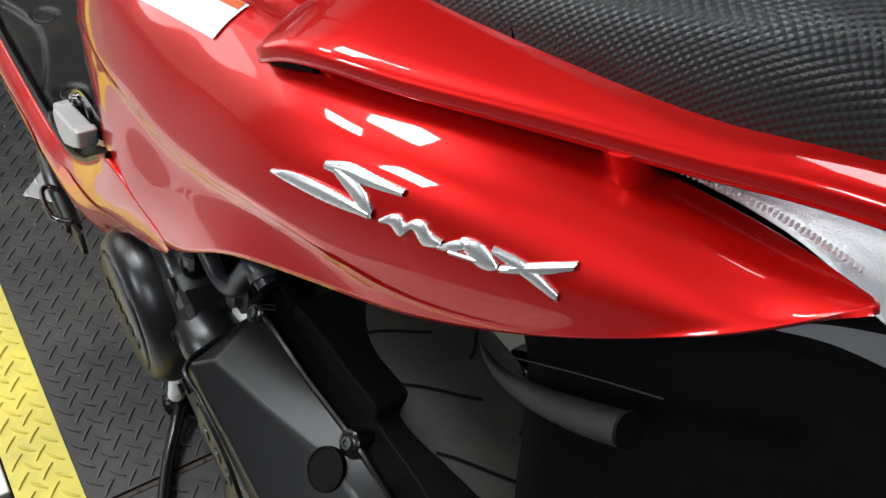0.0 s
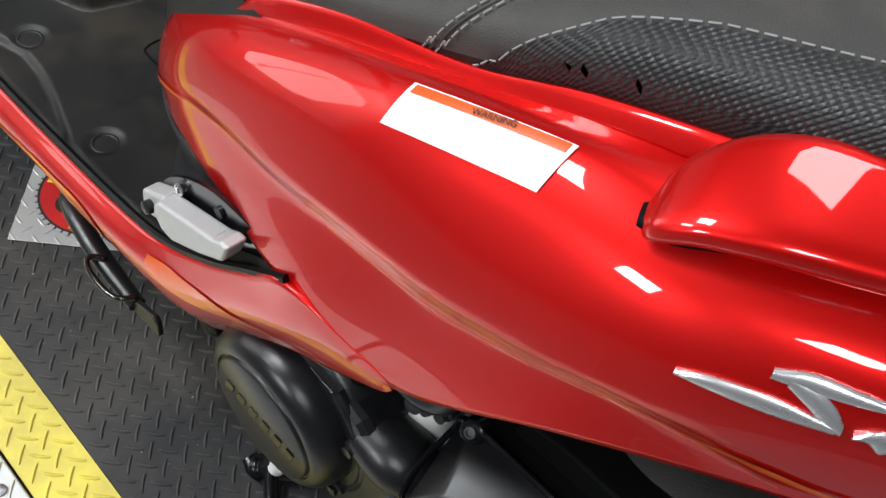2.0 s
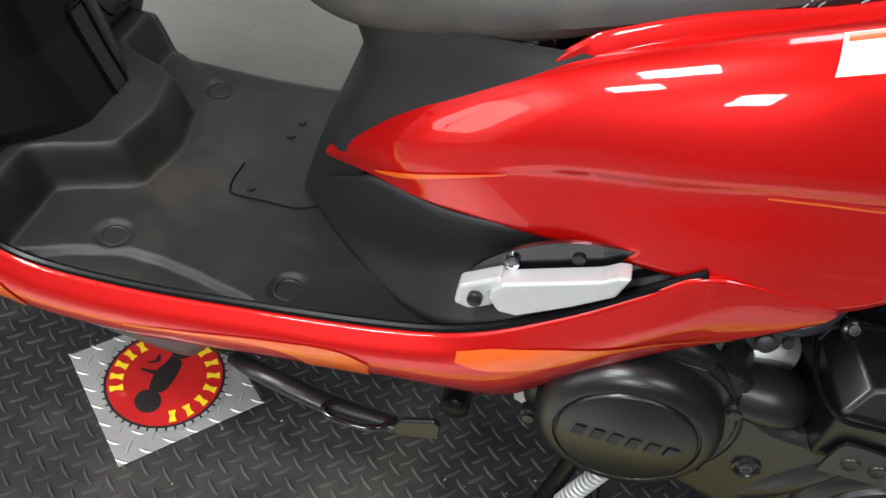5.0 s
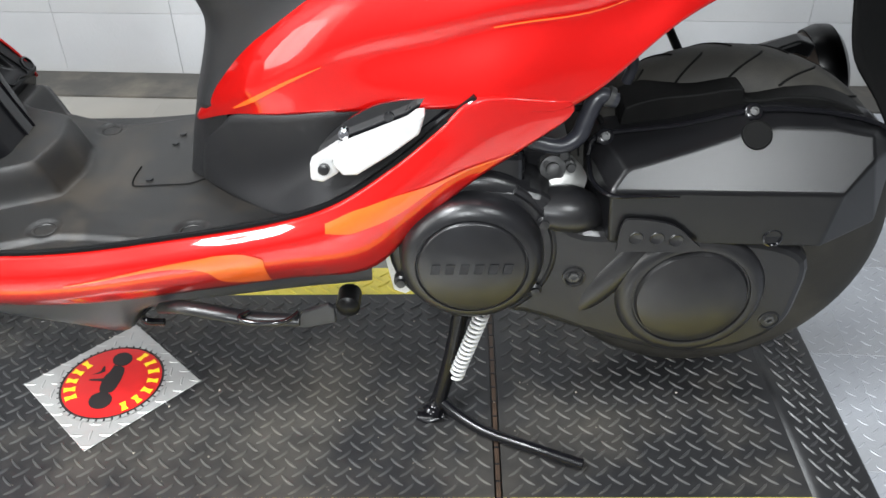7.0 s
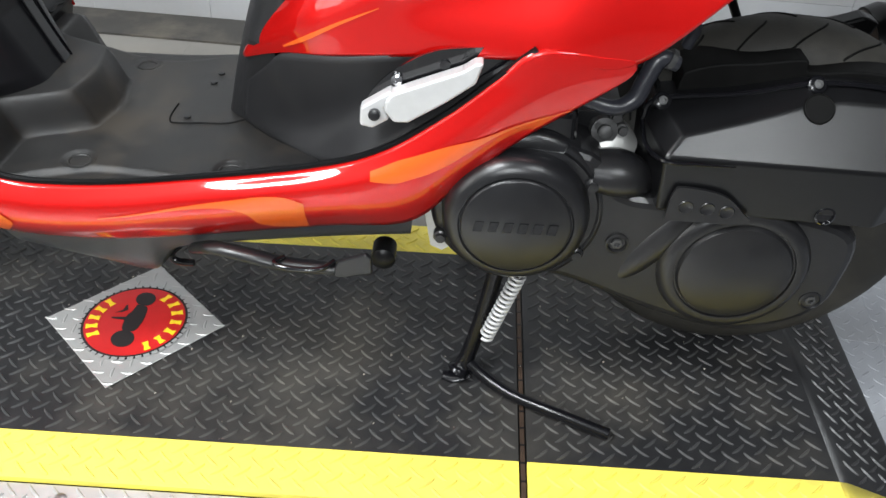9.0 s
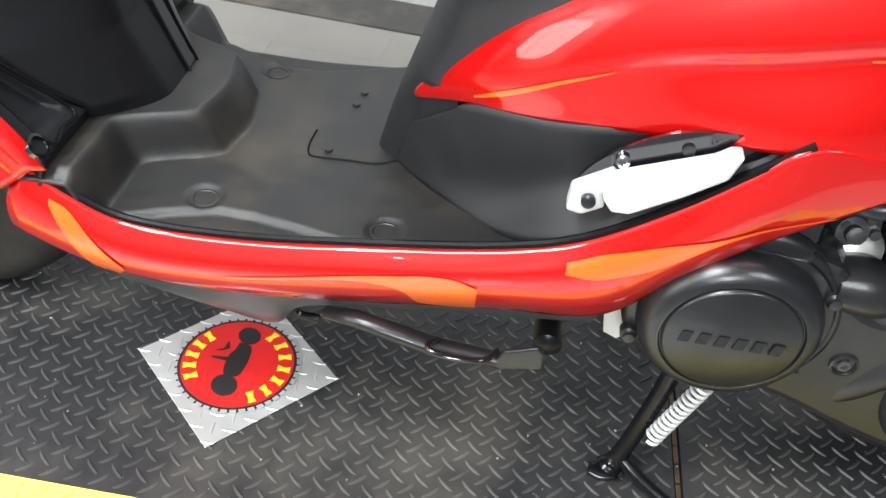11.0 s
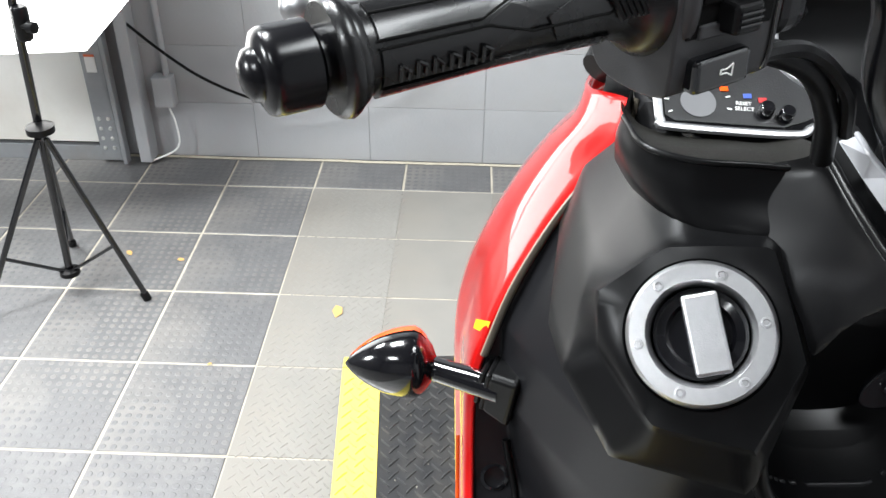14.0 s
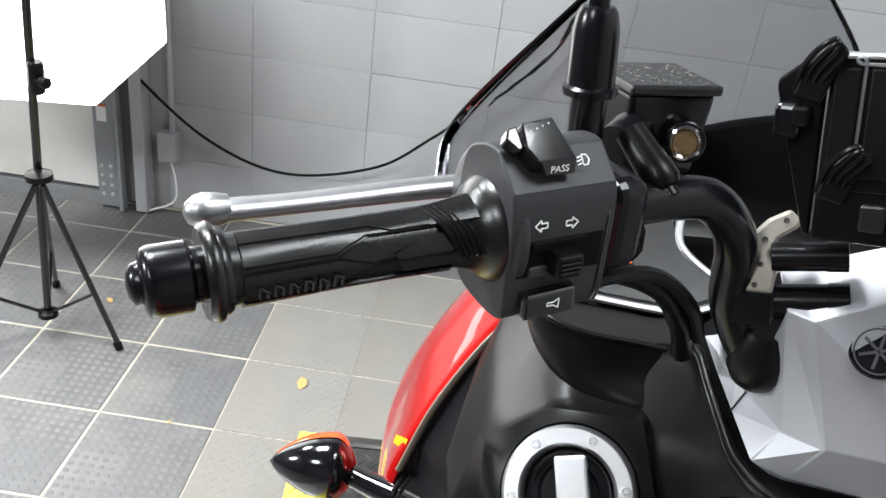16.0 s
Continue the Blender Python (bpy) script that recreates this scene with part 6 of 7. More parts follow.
# stands
bike("centre_stand", tube([(0.672, -0.13, 0.22), (0.652, -0.145, 0.11), (0.632, -0.158, 0.03), (0.622, -0.165, 0.012)], [0.012, 0.011, 0.012, 0.018], 20, 12), SATIN, "black tubular centre stand")
bike("centre_stand", tube([(0.665, 0.08, 0.20), (0.648, 0.12, 0.10), (0.625, 0.155, 0.02), (0.618, 0.165, 0.008)], [0.012, 0.011, 0.012, 0.018], 20, 12), SATIN)
bike("stand_foot", tube([(0.60, -0.165, 0.006), (0.618, -0.166, 0.004), (0.64, -0.166, 0.01)], [0.010, 0.014, 0.009], 10, 12, 0.5), SATIN)
bike("stand_lever", tube([(0.632, -0.158, 0.03), (0.66, -0.178, 0.018), (0.70, -0.205, 0.012), (0.76, -0.235, 0.014), (0.828, -0.264, 0.012)], [0.009, 0.009, 0.008, 0.008, 0.008], 24, 12), SATIN, "black foot lever of the stand")
line = []
for i in range(160):
    t = i / 159
    base = Vector((0.694, -0.170, 0.205)).lerp(Vector((0.657, -0.170, 0.088)), t)
    a = 2 * math.pi * 15 * t
    ax = Vector((-0.048, 0.0, -0.13)).normalized()
    u = ax.orthogonal().normalized()
    line.append(base + 0.0086 * (math.cos(a) * u + math.sin(a) * ax.cross(u)))
bike("spring", tube(line, 0.0023, 320, 8), PEGALU, "bright coil spring of the stand")
bike("side_stand", tube([(0.275, -0.180, 0.222), (0.31, -0.200, 0.240), (0.36, -0.208, 0.236), (0.40, -0.210, 0.229), (0.462, -0.212, 0.228)], [0.009, 0.011, 0.012, 0.012, 0.010], 30, 12, 0.75), DULL, "grey-black side stand, folded up")
foot = bike("side_stand_foot", plate([(0.452, 0.218), (0.466, 0.242), (0.500, 0.256), (0.507, 0.250), (0.508, 0.226), (0.470, 0.217)], 0.007, side_plane(-0.209)), DULL, "flat foot of the side stand", None, False)
rounded(foot, 0.002, 2)
bike("side_stand_loop", tube([(0.398, -0.210, 0.240), (0.389, -0.222, 0.242), (0.397, -0.230, 0.241), (0.425, -0.232, 0.240), (0.448, -0.228, 0.240), (0.460, -0.212, 0.240)], 0.0034, 40, 10), GLOSSBLACK, "black wire loop")
bike("side_stand_hook", tube([(0.236, -0.125, 0.182), (0.222, -0.128, 0.168), (0.228, -0.13, 0.157), (0.252, -0.13, 0.155)], 0.005, 16, 8), SATIN)
bike("stand_stop", lathe([(0, 0.016), (0.03, 0.016), (0.035, 0.010)], (0.515, -0.13, 0.205), (0, -1, 0), 20), RUBBER, "rubber stop")
bike("engine_mount", plate([(0.560, 0.30), (0.60, 0.30), (0.605, 0.215), (0.590, 0.205), (0.575, 0.212)], 0.012, side_plane(-0.12)), PEGALU, "cast alloy engine mount", None, False)

# handlebar, left
B0, B1 = Vector((0.154, -0.294, 1.029)), Vector((0.064, -0.112, 1.038))
BD = (B1 - B0).normalized()
B0 = B0 - BD * 0.021
BU = Vector((0, 0, 1)) - BD * BD.z
BU.normalize()
BR = BU.cross(BD) * -1


def along(d, back=0.0, up=0.0):
    """A place by the bar: d from its end, back towards the rider, and up."""
    return B0 + BD * d + BR * back + BU * up


if BR.x < 0:
    BR = -BR
bike("bar_end", lathe([(0.0185, 0.0005), (0.019, 0.0045), (0.021, 0.0078), (0.0235, 0.0086), (0.0240, 0.0105), (0.0252, 0.0128), (0.0268, 0.0136), (0.0290, 0.0138), (0.0405, 0.0138), (0.0412, 0.0130), (0.0414, 0.0100), (0.0420, 0.0098), (0.0424, 0.0108), (0.0470, 0.0108), (0.05, 0.0105)], B0, BD, 36), SATIN, "satin black bar end weight")
grip = bike("grip", lathe([(0.0460, 0.009), (0.0455, 0.0175), (0.0470, 0.0190), (0.0495, 0.0196), (0.0512, 0.0188), (0.0516, 0.0170), (0.0530, 0.0172), (0.0548, 0.0160), (0.0552, 0.0142), (0.10, 0.0134), (0.140, 0.0136), (0.150, 0.0148), (0.1565, 0.0168), (0.1600, 0.0205), (0.1630, 0.0232), (0.1665, 0.0243), (0.1700, 0.0240), (0.1730, 0.0225), (0.175, 0.012)], B0, BD, 48), GRIP, "black rubber grip with raised panels")


def grip_patch(pts, lift=0.0012):
    """A raised panel on the grip from (distance along, degrees round it)."""
    top = []
    n = len(pts)
    c = (sum(p[0] for p in pts) / n, sum(p[1] for p in pts) / n)
    rows = []
    for k, r in ((1.0, -0.0008), (0.985, lift), (0.5, lift), (0.02, lift)):
        ring = []
        for i in range(n):
            for q in range(4):
                f = q / 4
                d = pts[i][0] * (1 - f) + pts[(i + 1) % n][0] * f
                w = pts[i][1] * (1 - f) + pts[(i + 1) % n][1] * f
                d, w = c[0] + (d - c[0]) * k, radians(c[1] + (w - c[1]) * k)
                rad = float(np.interp(d, (0.055, 0.10, 0.140, 0.150, 0.16), (0.0142, 0.0134, 0.0136, 0.0148, 0.0185))) + r
                ring.append(along(d, rad * math.cos(w), rad * math.sin(w)))
        rows.append(ring)
    return grid(rows, True, True)


for pts in ([(0.058, 28), (0.095, 28), (0.108, 48), (0.156, 48), (0.156, 92), (0.058, 92)],
            [(0.058, -28), (0.092, -28), (0.102, -8), (0.118, 18), (0.106, 42), (0.095, 22), (0.058, 22)],
            [(0.122, -22), (0.15, -22), (0.15, 36), (0.132, 36), (0.118, 14)],
            [(0.058, -70), (0.145, -70), (0.145, -32), (0.098, -32), (0.092, -34), (0.058, -34)]):
    bike("grip_panel", grip_patch(pts), GRIP, "", grip)
for k in range(6):
    d = 0.064 + 0.0058 * k
    for x0, x1, w0, w1 in ((0.0, 0.0, -22, -2), (0.0, 0.0030, -2, -12 + 4 * (k % 2)), (0.0030, 0.0030, -12 + 4 * (k % 2), -22)):
        bike("raised_mark", tube([along(d + x0, 0.0158 * math.cos(radians(w0)), 0.0158 * math.sin(radians(w0))), along(d + x1, 0.0158 * math.cos(radians(w1)), 0.0158 * math.sin(radians(w1)))], 0.0007, 4, 6), GRIP, "", grip)


def grip_line(pts, r=0.0005):
    """A fine moulded line on the grip through (distance along, degrees round it)."""
    out = []
    for (d0, w0), (d1, w1) in zip(pts, pts[1:]):
        for q in range(6):
            d, w = d0 + (d1 - d0) * q / 6, radians(w0 + (w1 - w0) * q / 6)
            rad = float(np.interp(d, (0.055, 0.10, 0.140, 0.150, 0.16), (0.0142, 0.0134, 0.0136, 0.0148, 0.0185))) + 0.0012
            out.append(along(d, rad * math.cos(w), rad * math.sin(w)))
    return tube(out, r, 90, 6)


for pts in (((0.058, 66), (0.108, 66), (0.118, 52), (0.150, 52)), ((0.058, 30), (0.094, 30), (0.107, 50), (0.150, 48)), ((0.058, 20), (0.096, 20), (0.112, 2), (0.142, 2), (0.150, 14))):
    bike("moulded_line", grip_line(pts), MATTE, "", grip)
for k in range(5):
    d = 0.150 + 0.0025 * k
    bike("grip_rib", tube([along(d - 0.016 + 0.0042 * q, (0.0152 + 0.0006 * q) * math.cos(radians(84 - 30 * q)), (0.0152 + 0.0006 * q) * math.sin(radians(84 - 30 * q))) for q in range(4)], 0.0012, 12, 6), RUBBER, "", grip)

SW = along(0.190)
sw_m = facing(SW, -BD, (0, 0, 1))
SWITCH = mat("matt_switch_plastic", (0.026, 0.026, 0.028), 0.45, 0, 0, 0.15, 80, 0.15, 1500, spec=0.4)
sw_line = [tuple(p) for p in spline([(0.0210, 0.0262), (0.0232, 0.0200), (0.0242, 0.0080), (0.0242, -0.010), (0.0236, -0.028), (0.019, -0.0345), (0.0, -0.037), (-0.018, -0.034), (-0.025, -0.018), (-0.025, 0.012), (-0.020, 0.0290), (-0.009, 0.0362), (0.0, 0.0385), (0.0060, 0.0384)], 72)]
sw = bike("switch_box", plate(sw_line, 0.050, sw_m @ Matrix.Translation((0, 0, -0.024))), SWITCH, "black handlebar switch box", None)
rounded(sw, 0.0035, 3)
sharp(sw, 24)
FACE = sw_m @ Matrix(((0, 0, 1, 0), (0, 1, 0, 0), (-1, 0, 0, 0), (0, 0, 0, 1)))


def on_face(u, v, h=0.0, turn=0.0):
    """A pose on the rider's side of the switch box: u inboard, v up, h out of it."""
    return FACE @ pose(u, v, 0.0245 + h, 0, 0, turn)


DIP = FACE @ pose(0, 0.0370, 0.0180, -50, 0, 0) @ Matrix.Translation((-0.0017, -0.0013, 0.0032))
dip = bike("dip_switch", plate([(-0.0158, 0.0183), (-0.0013, 0.0197), (0.0036, 0.0010), (0.0036, 0.0002), (-0.0136, 0.0005), (-0.0172, 0.0075)], 0.0100, DIP @ Matrix.Translation((0, 0, -0.0100))), GLOSSBLACK, "gloss black rocker switch", sw, False)
rounded(dip, 0.0009, 3)
rounded(bike("rocker_flap", plate([(-0.0215, 0.0175), (-0.0172, 0.0182), (-0.0172, 0.0085), (-0.0195, 0.0070), (-0.0238, 0.0130)], 0.0070, DIP @ Matrix.Translation((0, 0, -0.0090))), GLOSSBLACK, "", sw, False), 0.0008, 2)
rounded(bike("pass_key", plate([(-0.0086, 0.0036), (0.0086, 0.0036), (0.0086, -0.0036), (-0.0052, -0.0030)], 0.008, FACE @ pose(-0.0067, 0.0356, 0.0130)), GLOSSBLACK, "", sw, False), 0.0006, 2)
text("pass_word", "PASS", 0.0042, INV @ FACE @ pose(-0.0058, 0.0352, 0.0212), WHITE, sw, 0.0001)
for k in range(4):
    bike("print_dot", lathe([(0, 0.0004), (0.0002, 0.0003), (0.0003, 0.0001)], DIP @ Vector((-0.0130 + 0.0030 * k, 0.0142 + 0.0009 * k, 0.0001)), DIP.to_3x3() @ Vector((0, 0, 1)), 10), INK, "", sw)
for u, v, s_ in ((-0.0122, 0.0118, -1), (0.0020, 0.0112, 1)):
    ring_ = [(s_ * 0.0032, 0), (s_ * 0.0004, 0.0025), (s_ * 0.0004, 0.0011), (-s_ * 0.0026, 0.0011), (-s_ * 0.0026, -0.0011), (s_ * 0.0004, -0.0011), (s_ * 0.0004, -0.0025)]
    m_ = on_face(u, v, -0.0002) @ pose(0, 0, 0, -10, 0, 0)
    bm = join(*[tube([m_ @ Vector((*p, 0)), m_ @ Vector((*q, 0))], 0.00036, 3, 5) for p, q in zip(ring_, ring_[1:] + ring_[:1])])
    bike("arrow_mark", bm, WHITE, "", sw, False)
# a flush black block gives the recess its shade by colour
rounded(bike("slot_shade", block((0.041, 0.0175, 0.003), on_face(-0.0012, -0.0035, -0.0012)), MATTE, "dark slot", sw, False), 0.001)
rounded(bike("slot_floor", block((0.027, 0.0055, 0.004), on_face(-0.003, -0.0098, -0.0002)), SWITCH, "", sw, False), 0.001)
rounded(bike("slot_floor", block((0.027, 0.0050, 0.003), on_face(-0.003, 0.0022, -0.0002)), MATTE, "", sw, False), 0.001)
rounded(bike("signal_switch", block((0.0145, 0.0130, 0.012), on_face(-0.0010, -0.0050, 0.003), 0.86), BLACK, "sliding signal switch", sw, False), 0.002, 3)
for k in range(3):
    bike("switch_rib", block((0.010, 0.0008, 0.0010), on_face(-0.0010, -0.0025 - 0.0022 * k, 0.0092)), GLOSSBLACK, "", sw, False)
rounded(bike("horn_button", block((0.0265, 0.0132, 0.008), on_face(-0.0055, -0.0250, 0.0008, 2)), GLOSSBLACK, "gloss black horn button", sw, False), 0.0022, 3)
horn = [(-0.0030, -0.0008), (0.0, -0.0008), (0.0026, -0.0024), (0.0026, 0.0024), (0.0, 0.0008), (-0.0030, 0.0008)]
m_ = on_face(-0.0042, -0.0246, 0.0050)
bike("horn_mark", join(*[tube([m_ @ Vector((*p, 0)), m_ @ Vector((*q, 0))], 0.0003, 3, 5) for p, q in zip(horn, horn[1:] + horn[:1])]), WHITE, "", sw, False)
m_ = FACE @ pose(0.0085, 0.0352, 0.0160, -45, 0, 0)
beam = [(-0.0004, -0.0024), (0.0018, -0.0021), (0.0028, 0.0), (0.0018, 0.0021), (-0.0004, 0.0024)]
bike("lamp_mark", join(*[tube([m_ @ Vector((*p, 0)), m_ @ Vector((*q, 0))], 0.0003, 3, 5) for p, q in list(zip(beam, beam[1:] + beam[:1])) + [((-0.0032, y), (-0.0010, y + 0.0006)) for y in (-0.002, -0.0005, 0.001)]]), WHITE, "", sw, False)
bike("box_seam", tube([sw_m @ Vector((x, y, -0.0205)) for x, y in ((0.0145, 0.0288), (0.0212, 0.0205), (0.0243, 0.0095), (0.0247, -0.010), (0.0241, -0.028), (0.019, -0.0349))], 0.0005, 30, 5), GLOSSBLACK, "", sw)
bike("box_shoulder", lathe([(-0.001, 0.018), (0.0, 0.0290), (0.002, 0.0318), (0.005, 0.0325), (0.0065, 0.0318)], along(0.1655, -0.005, 0.0015), BD, 40), SWITCH, "rounded outer half of the switch box", sw)
rounded(bike("bar_clamp", block((0.034, 0.046, 0.023), facing(along(0.2275, 0.002, -0.002), BD, (0, 0, 1))), SATIN, "black lever clamp on the bar", None, False), 0.009, 4)
bike("clamp_bolt", lathe([(0.0, 0.0075), (0.020, 0.0085), (0.023, 0.0090), (0.030, 0.0088), (0.0335, 0.0068), (0.034, 0.0045), (0.038, 0.0042), (0.0385, 0.001)], (0.030, -0.098, 1.064), (0.60, 0.46, -0.45), 18), RUBBER, "black rubber cap of the clamp bolt")
bike("clamp_bolt", lathe([(-0.010, 0.0060), (0.008, 0.0060), (0.0085, 0.0050), (0.012, 0.0048), (0.0125, 0.001)], (0.056, -0.092, 1.0205), (0.8, -0.2, -0.1), 6), SATIN, "black hexagon bolt")
bike("handlebar", tube([along(0.17), along(0.222), along(0.245), Vector((0.0407, -0.0598, 1.0390)), Vector((0.0327, -0.0409, 1.0262)), Vector((0.0269, -0.0295, 1.0071)), Vector((0.0233, -0.0239, 0.9778)), Vector((0.0235, -0.0130, 0.9560)), Vector((0.0265, 0.0020, 0.9340))], 0.0108, 48, 18), SATIN, "black tubular handlebar")
bike("brake_lever", tube([along(0.235, -0.028, 0.0), along(0.20, -0.042, -0.003), along(0.16, -0.047, -0.003), along(0.10, -0.046, -0.001), along(0.064, -0.045, 0.001)], [0.007, 0.0065, 0.0068, 0.0060, 0.0066], 30, 14, 0.75), ALU, "polished brake lever")
bike("lever_end", lathe([(-0.009, 0.0005), (-0.0075, 0.0045), (-0.004, 0.0070), (0.0, 0.0078), (0.005, 0.0072), (0.010, 0.0060)], along(0.056, -0.045, 0.002), BD, 18), ALU)
bike("mirror_stem", lathe([(-0.062, 0.0085), (0.0, 0.0085), (0.0005, 0.0126), (0.004, 0.0130), (0.0052, 0.0112), (0.030, 0.0106), (0.037, 0.0092), (0.0400, 0.0075), (0.0405, 0.0050), (0.35, 0.0050)], (0.0340, -0.1218, 1.0815), (-0.04, -0.09, 1), 28), SATIN, "black mirror stem with rubber boot")
resv_m = pose(-0.0300, -0.0760, 1.0485, 0, -4, 18)
resv = bike("brake_reservoir", block((0.040, 0.044, 0.044), resv_m, 1.14), SATIN, "black brake fluid reservoir", None, False)
rounded(resv, 0.003, 3)
rounded(bike("reservoir_lid", block((0.050, 0.054, 0.0055), resv_m @ pose(0, 0, 0.0245)), DULL, "dusty reservoir lid", resv, False), 0.0016, 2)
LIDDUST = mat("dust_on_lid", (0.13, 0.125, 0.115), 0.85, 0, 0, 0.4, 200, 0.6, 900)
for k in range(170):
    b = block((random.uniform(0.0004, 0.0014), random.uniform(0.0004, 0.0012), 0.0003), resv_m @ pose(random.uniform(-0.021, 0.021), random.uniform(-0.023, 0.023), 0.0274, 0, 0, random.uniform(0, 90)))
    if k == 0:
        specks = b
    else:
        join(specks, b)
tagged(bike("dust_specks", specks, LIDDUST, "", resv, False), "", "", "", "stuff")
SN = Vector((1, -0.12, 0.22)).normalized()
SC = Vector((-0.0045, -0.0602, 1.0492))
bike("sight_ring", lathe([(-0.012, 0.0110), (0.0, 0.0110), (0.0008, 0.0100), (0.0008, 0.0092)], SC, SN, 28), SATIN, "", resv)
bike("sight_glass", lathe([(-0.002, 0.0092), (0.0022, 0.0091), (0.0028, 0.0078), (0.0008, 0.0064), (0.0008, 0.0005)], SC, SN, 28), CHROME, "round sight glass", resv)
bike("sight_window", lathe([(0, 0.0064), (0.0004, 0.0005)], SC + SN * 0.0012, SN, 20), mat("amber_fluid", (0.16, 0.10, 0.045), 0.15, 0, 0.5, 0.5, 300), "amber fluid behind the glass", resv)
bike("reservoir_mount", tube([Vector((0.012, -0.100, 1.050)), Vector((0.0, -0.092, 1.052)), Vector((-0.016, -0.084, 1.050))], [0.010, 0.010, 0.012], 10, 12), SATIN, "black cast bracket")
bike("cable_loom", tube([along(0.215, -0.01, -0.03), Vector((0.035, -0.07, 0.985)), Vector((0.02, -0.045, 0.955)), Vector((0.0, -0.03, 0.92))], 0.006, 24, 10), RUBBER, "black cable loom under the bar")
bike("cable_loom", tube([along(0.21, 0.006, -0.035), Vector((0.042, -0.075, 0.995)), Vector((0.03, -0.045, 0.972)), Vector((0.012, -0.028, 0.94))], 0.004, 24, 8), RUBBER)

# clamp, steering cover, phone holder
RM = facing(Vector((0.0236, -0.0153, 1.0042)), (0.88, -0.38, 0.42), (0, 0, 1)) @ pose(0, 0, 0, 0, 0, 12)
riser = bike("bar_riser", plate([(-0.0095, -0.0205), (0.0080, -0.0205), (0.0095, -0.010), (0.0050, 0.000), (0.0090, 0.0085), (0.0180, 0.0150), (0.0190, 0.0185), (0.0130, 0.0240), (0.0030, 0.0185), (-0.0050, 0.0095), (-0.0070, 0.0000), (-0.0080, -0.0100)], 0.012, RM @ pose(0, 0, -0.009)), mat("anodised_alloy", (0.44, 0.40, 0.35), 0.45, 0.6, 0, 0.1, 100, 0.15, 700), "pale alloy bar clamp", None, False)
rounded(riser, 0.002, 2)
for x, y in ((-0.001, -0.0165), (0.001, -0.0055), (0.002, 0.0075), (0.0115, 0.0180)):
    bike("screw", lathe([(0.0028, 0.0016), (0.0036, 0.0014), (0.0034, 0.0008), (0.0034, 0.0002)], RM @ Vector((x, y, 0)), RM.to_3x3() @ Vector((0, 0, 1)), 12), DARKSTEEL, "", riser)
rounded(bike("riser_block", block((0.0195, 0.0165, 0.016), RM @ pose(-0.0008, -0.0290, -0.004)), SATIN, "black clamp block", riser, False), 0.001, 2)
for at, r, way in (((0.0268, -0.0098, 1.0045), 0.0075, 1), ((0.0315, -0.0030, 0.9812), 0.0092, 0)):
    bike("holder_arm", lathe([(0, r), (0.026, r), (0.0262, r * 1.06), (0.0360, r * 1.06), (0.0362, r)], at, (0.31, 0.88, 0.30), 24), SATIN, "black holder arm")
rounded(bike("arm_lug", block((0.011, 0.012, 0.012), facing(Vector((0.0465, 0.0262, 0.9815)), (0.88, -0.38, 0.3), (0, 0, 1))), SATIN, "", None, False), 0.002, 2)
HOLD = facing(Vector((0.0580, 0.0260, 1.0790)), (0.84, -0.50, 0.16), (-0.20, -0.13, 0.97))
holder = bike("phone_holder", plate([(-0.042, -0.0435), (0.044, -0.0435), (0.046, -0.040), (0.046, 0.040), (0.042, 0.0435), (-0.042, 0.0435)], 0.012, HOLD @ Matrix.Translation((0, 0, -0.012))), BLACK, "black phone holder with ribbed claws", None, False)
rounded(holder, 0.0016, 2)
rounded(bike("side_wing", plate([(-0.0435, -0.0435), (-0.0435, 0.0425), (-0.052, 0.0420), (-0.0655, 0.0310), (-0.0655, 0.0260), (-0.0470, -0.0430)], 0.010, HOLD @ Matrix.Translation((0, 0, -0.016))), BLACK, "", holder, False), 0.0016, 2)
for x, y, w, h in ((-0.0345, 0.0125, 0.011, 0.050), (0.0040, 0.0125, 0.058, 0.050)):
    rounded(bike("pad", block((w, h, 0.0024), HOLD @ pose(x, y, 0.0008)), RUBBER, "rubber pad", holder, False), 0.0010, 2)
bike("pad_rim", tube([HOLD @ Vector((x, y, 0.0006)) for x, y in ((-0.0275, -0.0140), (-0.0275, 0.0385), (-0.0265, 0.0390), (0.035, 0.0390))], 0.0010, 60, 6), ALU, "thin bright rim of the pad", holder)
rounded(bike("lower_band", block((0.082, 0.0006, 0.003), HOLD @ pose(0, -0.0185, 0.0006)), GLOSSBLACK, "", holder, False), 0.0004, 1)
rounded(bike("button", block((0.0115, 0.0135, 0.004), HOLD @ pose(-0.0165, -0.0305, 0.0008)), DULL, "square release button", holder, False), 0.0016, 2)
bike("top_bar", tube([HOLD @ Vector((x, 0.0430, -0.001)) for x in (-0.036, 0.0, 0.044)], 0.0018, 12, 8), ALU, "pale top edge of the holder", holder)
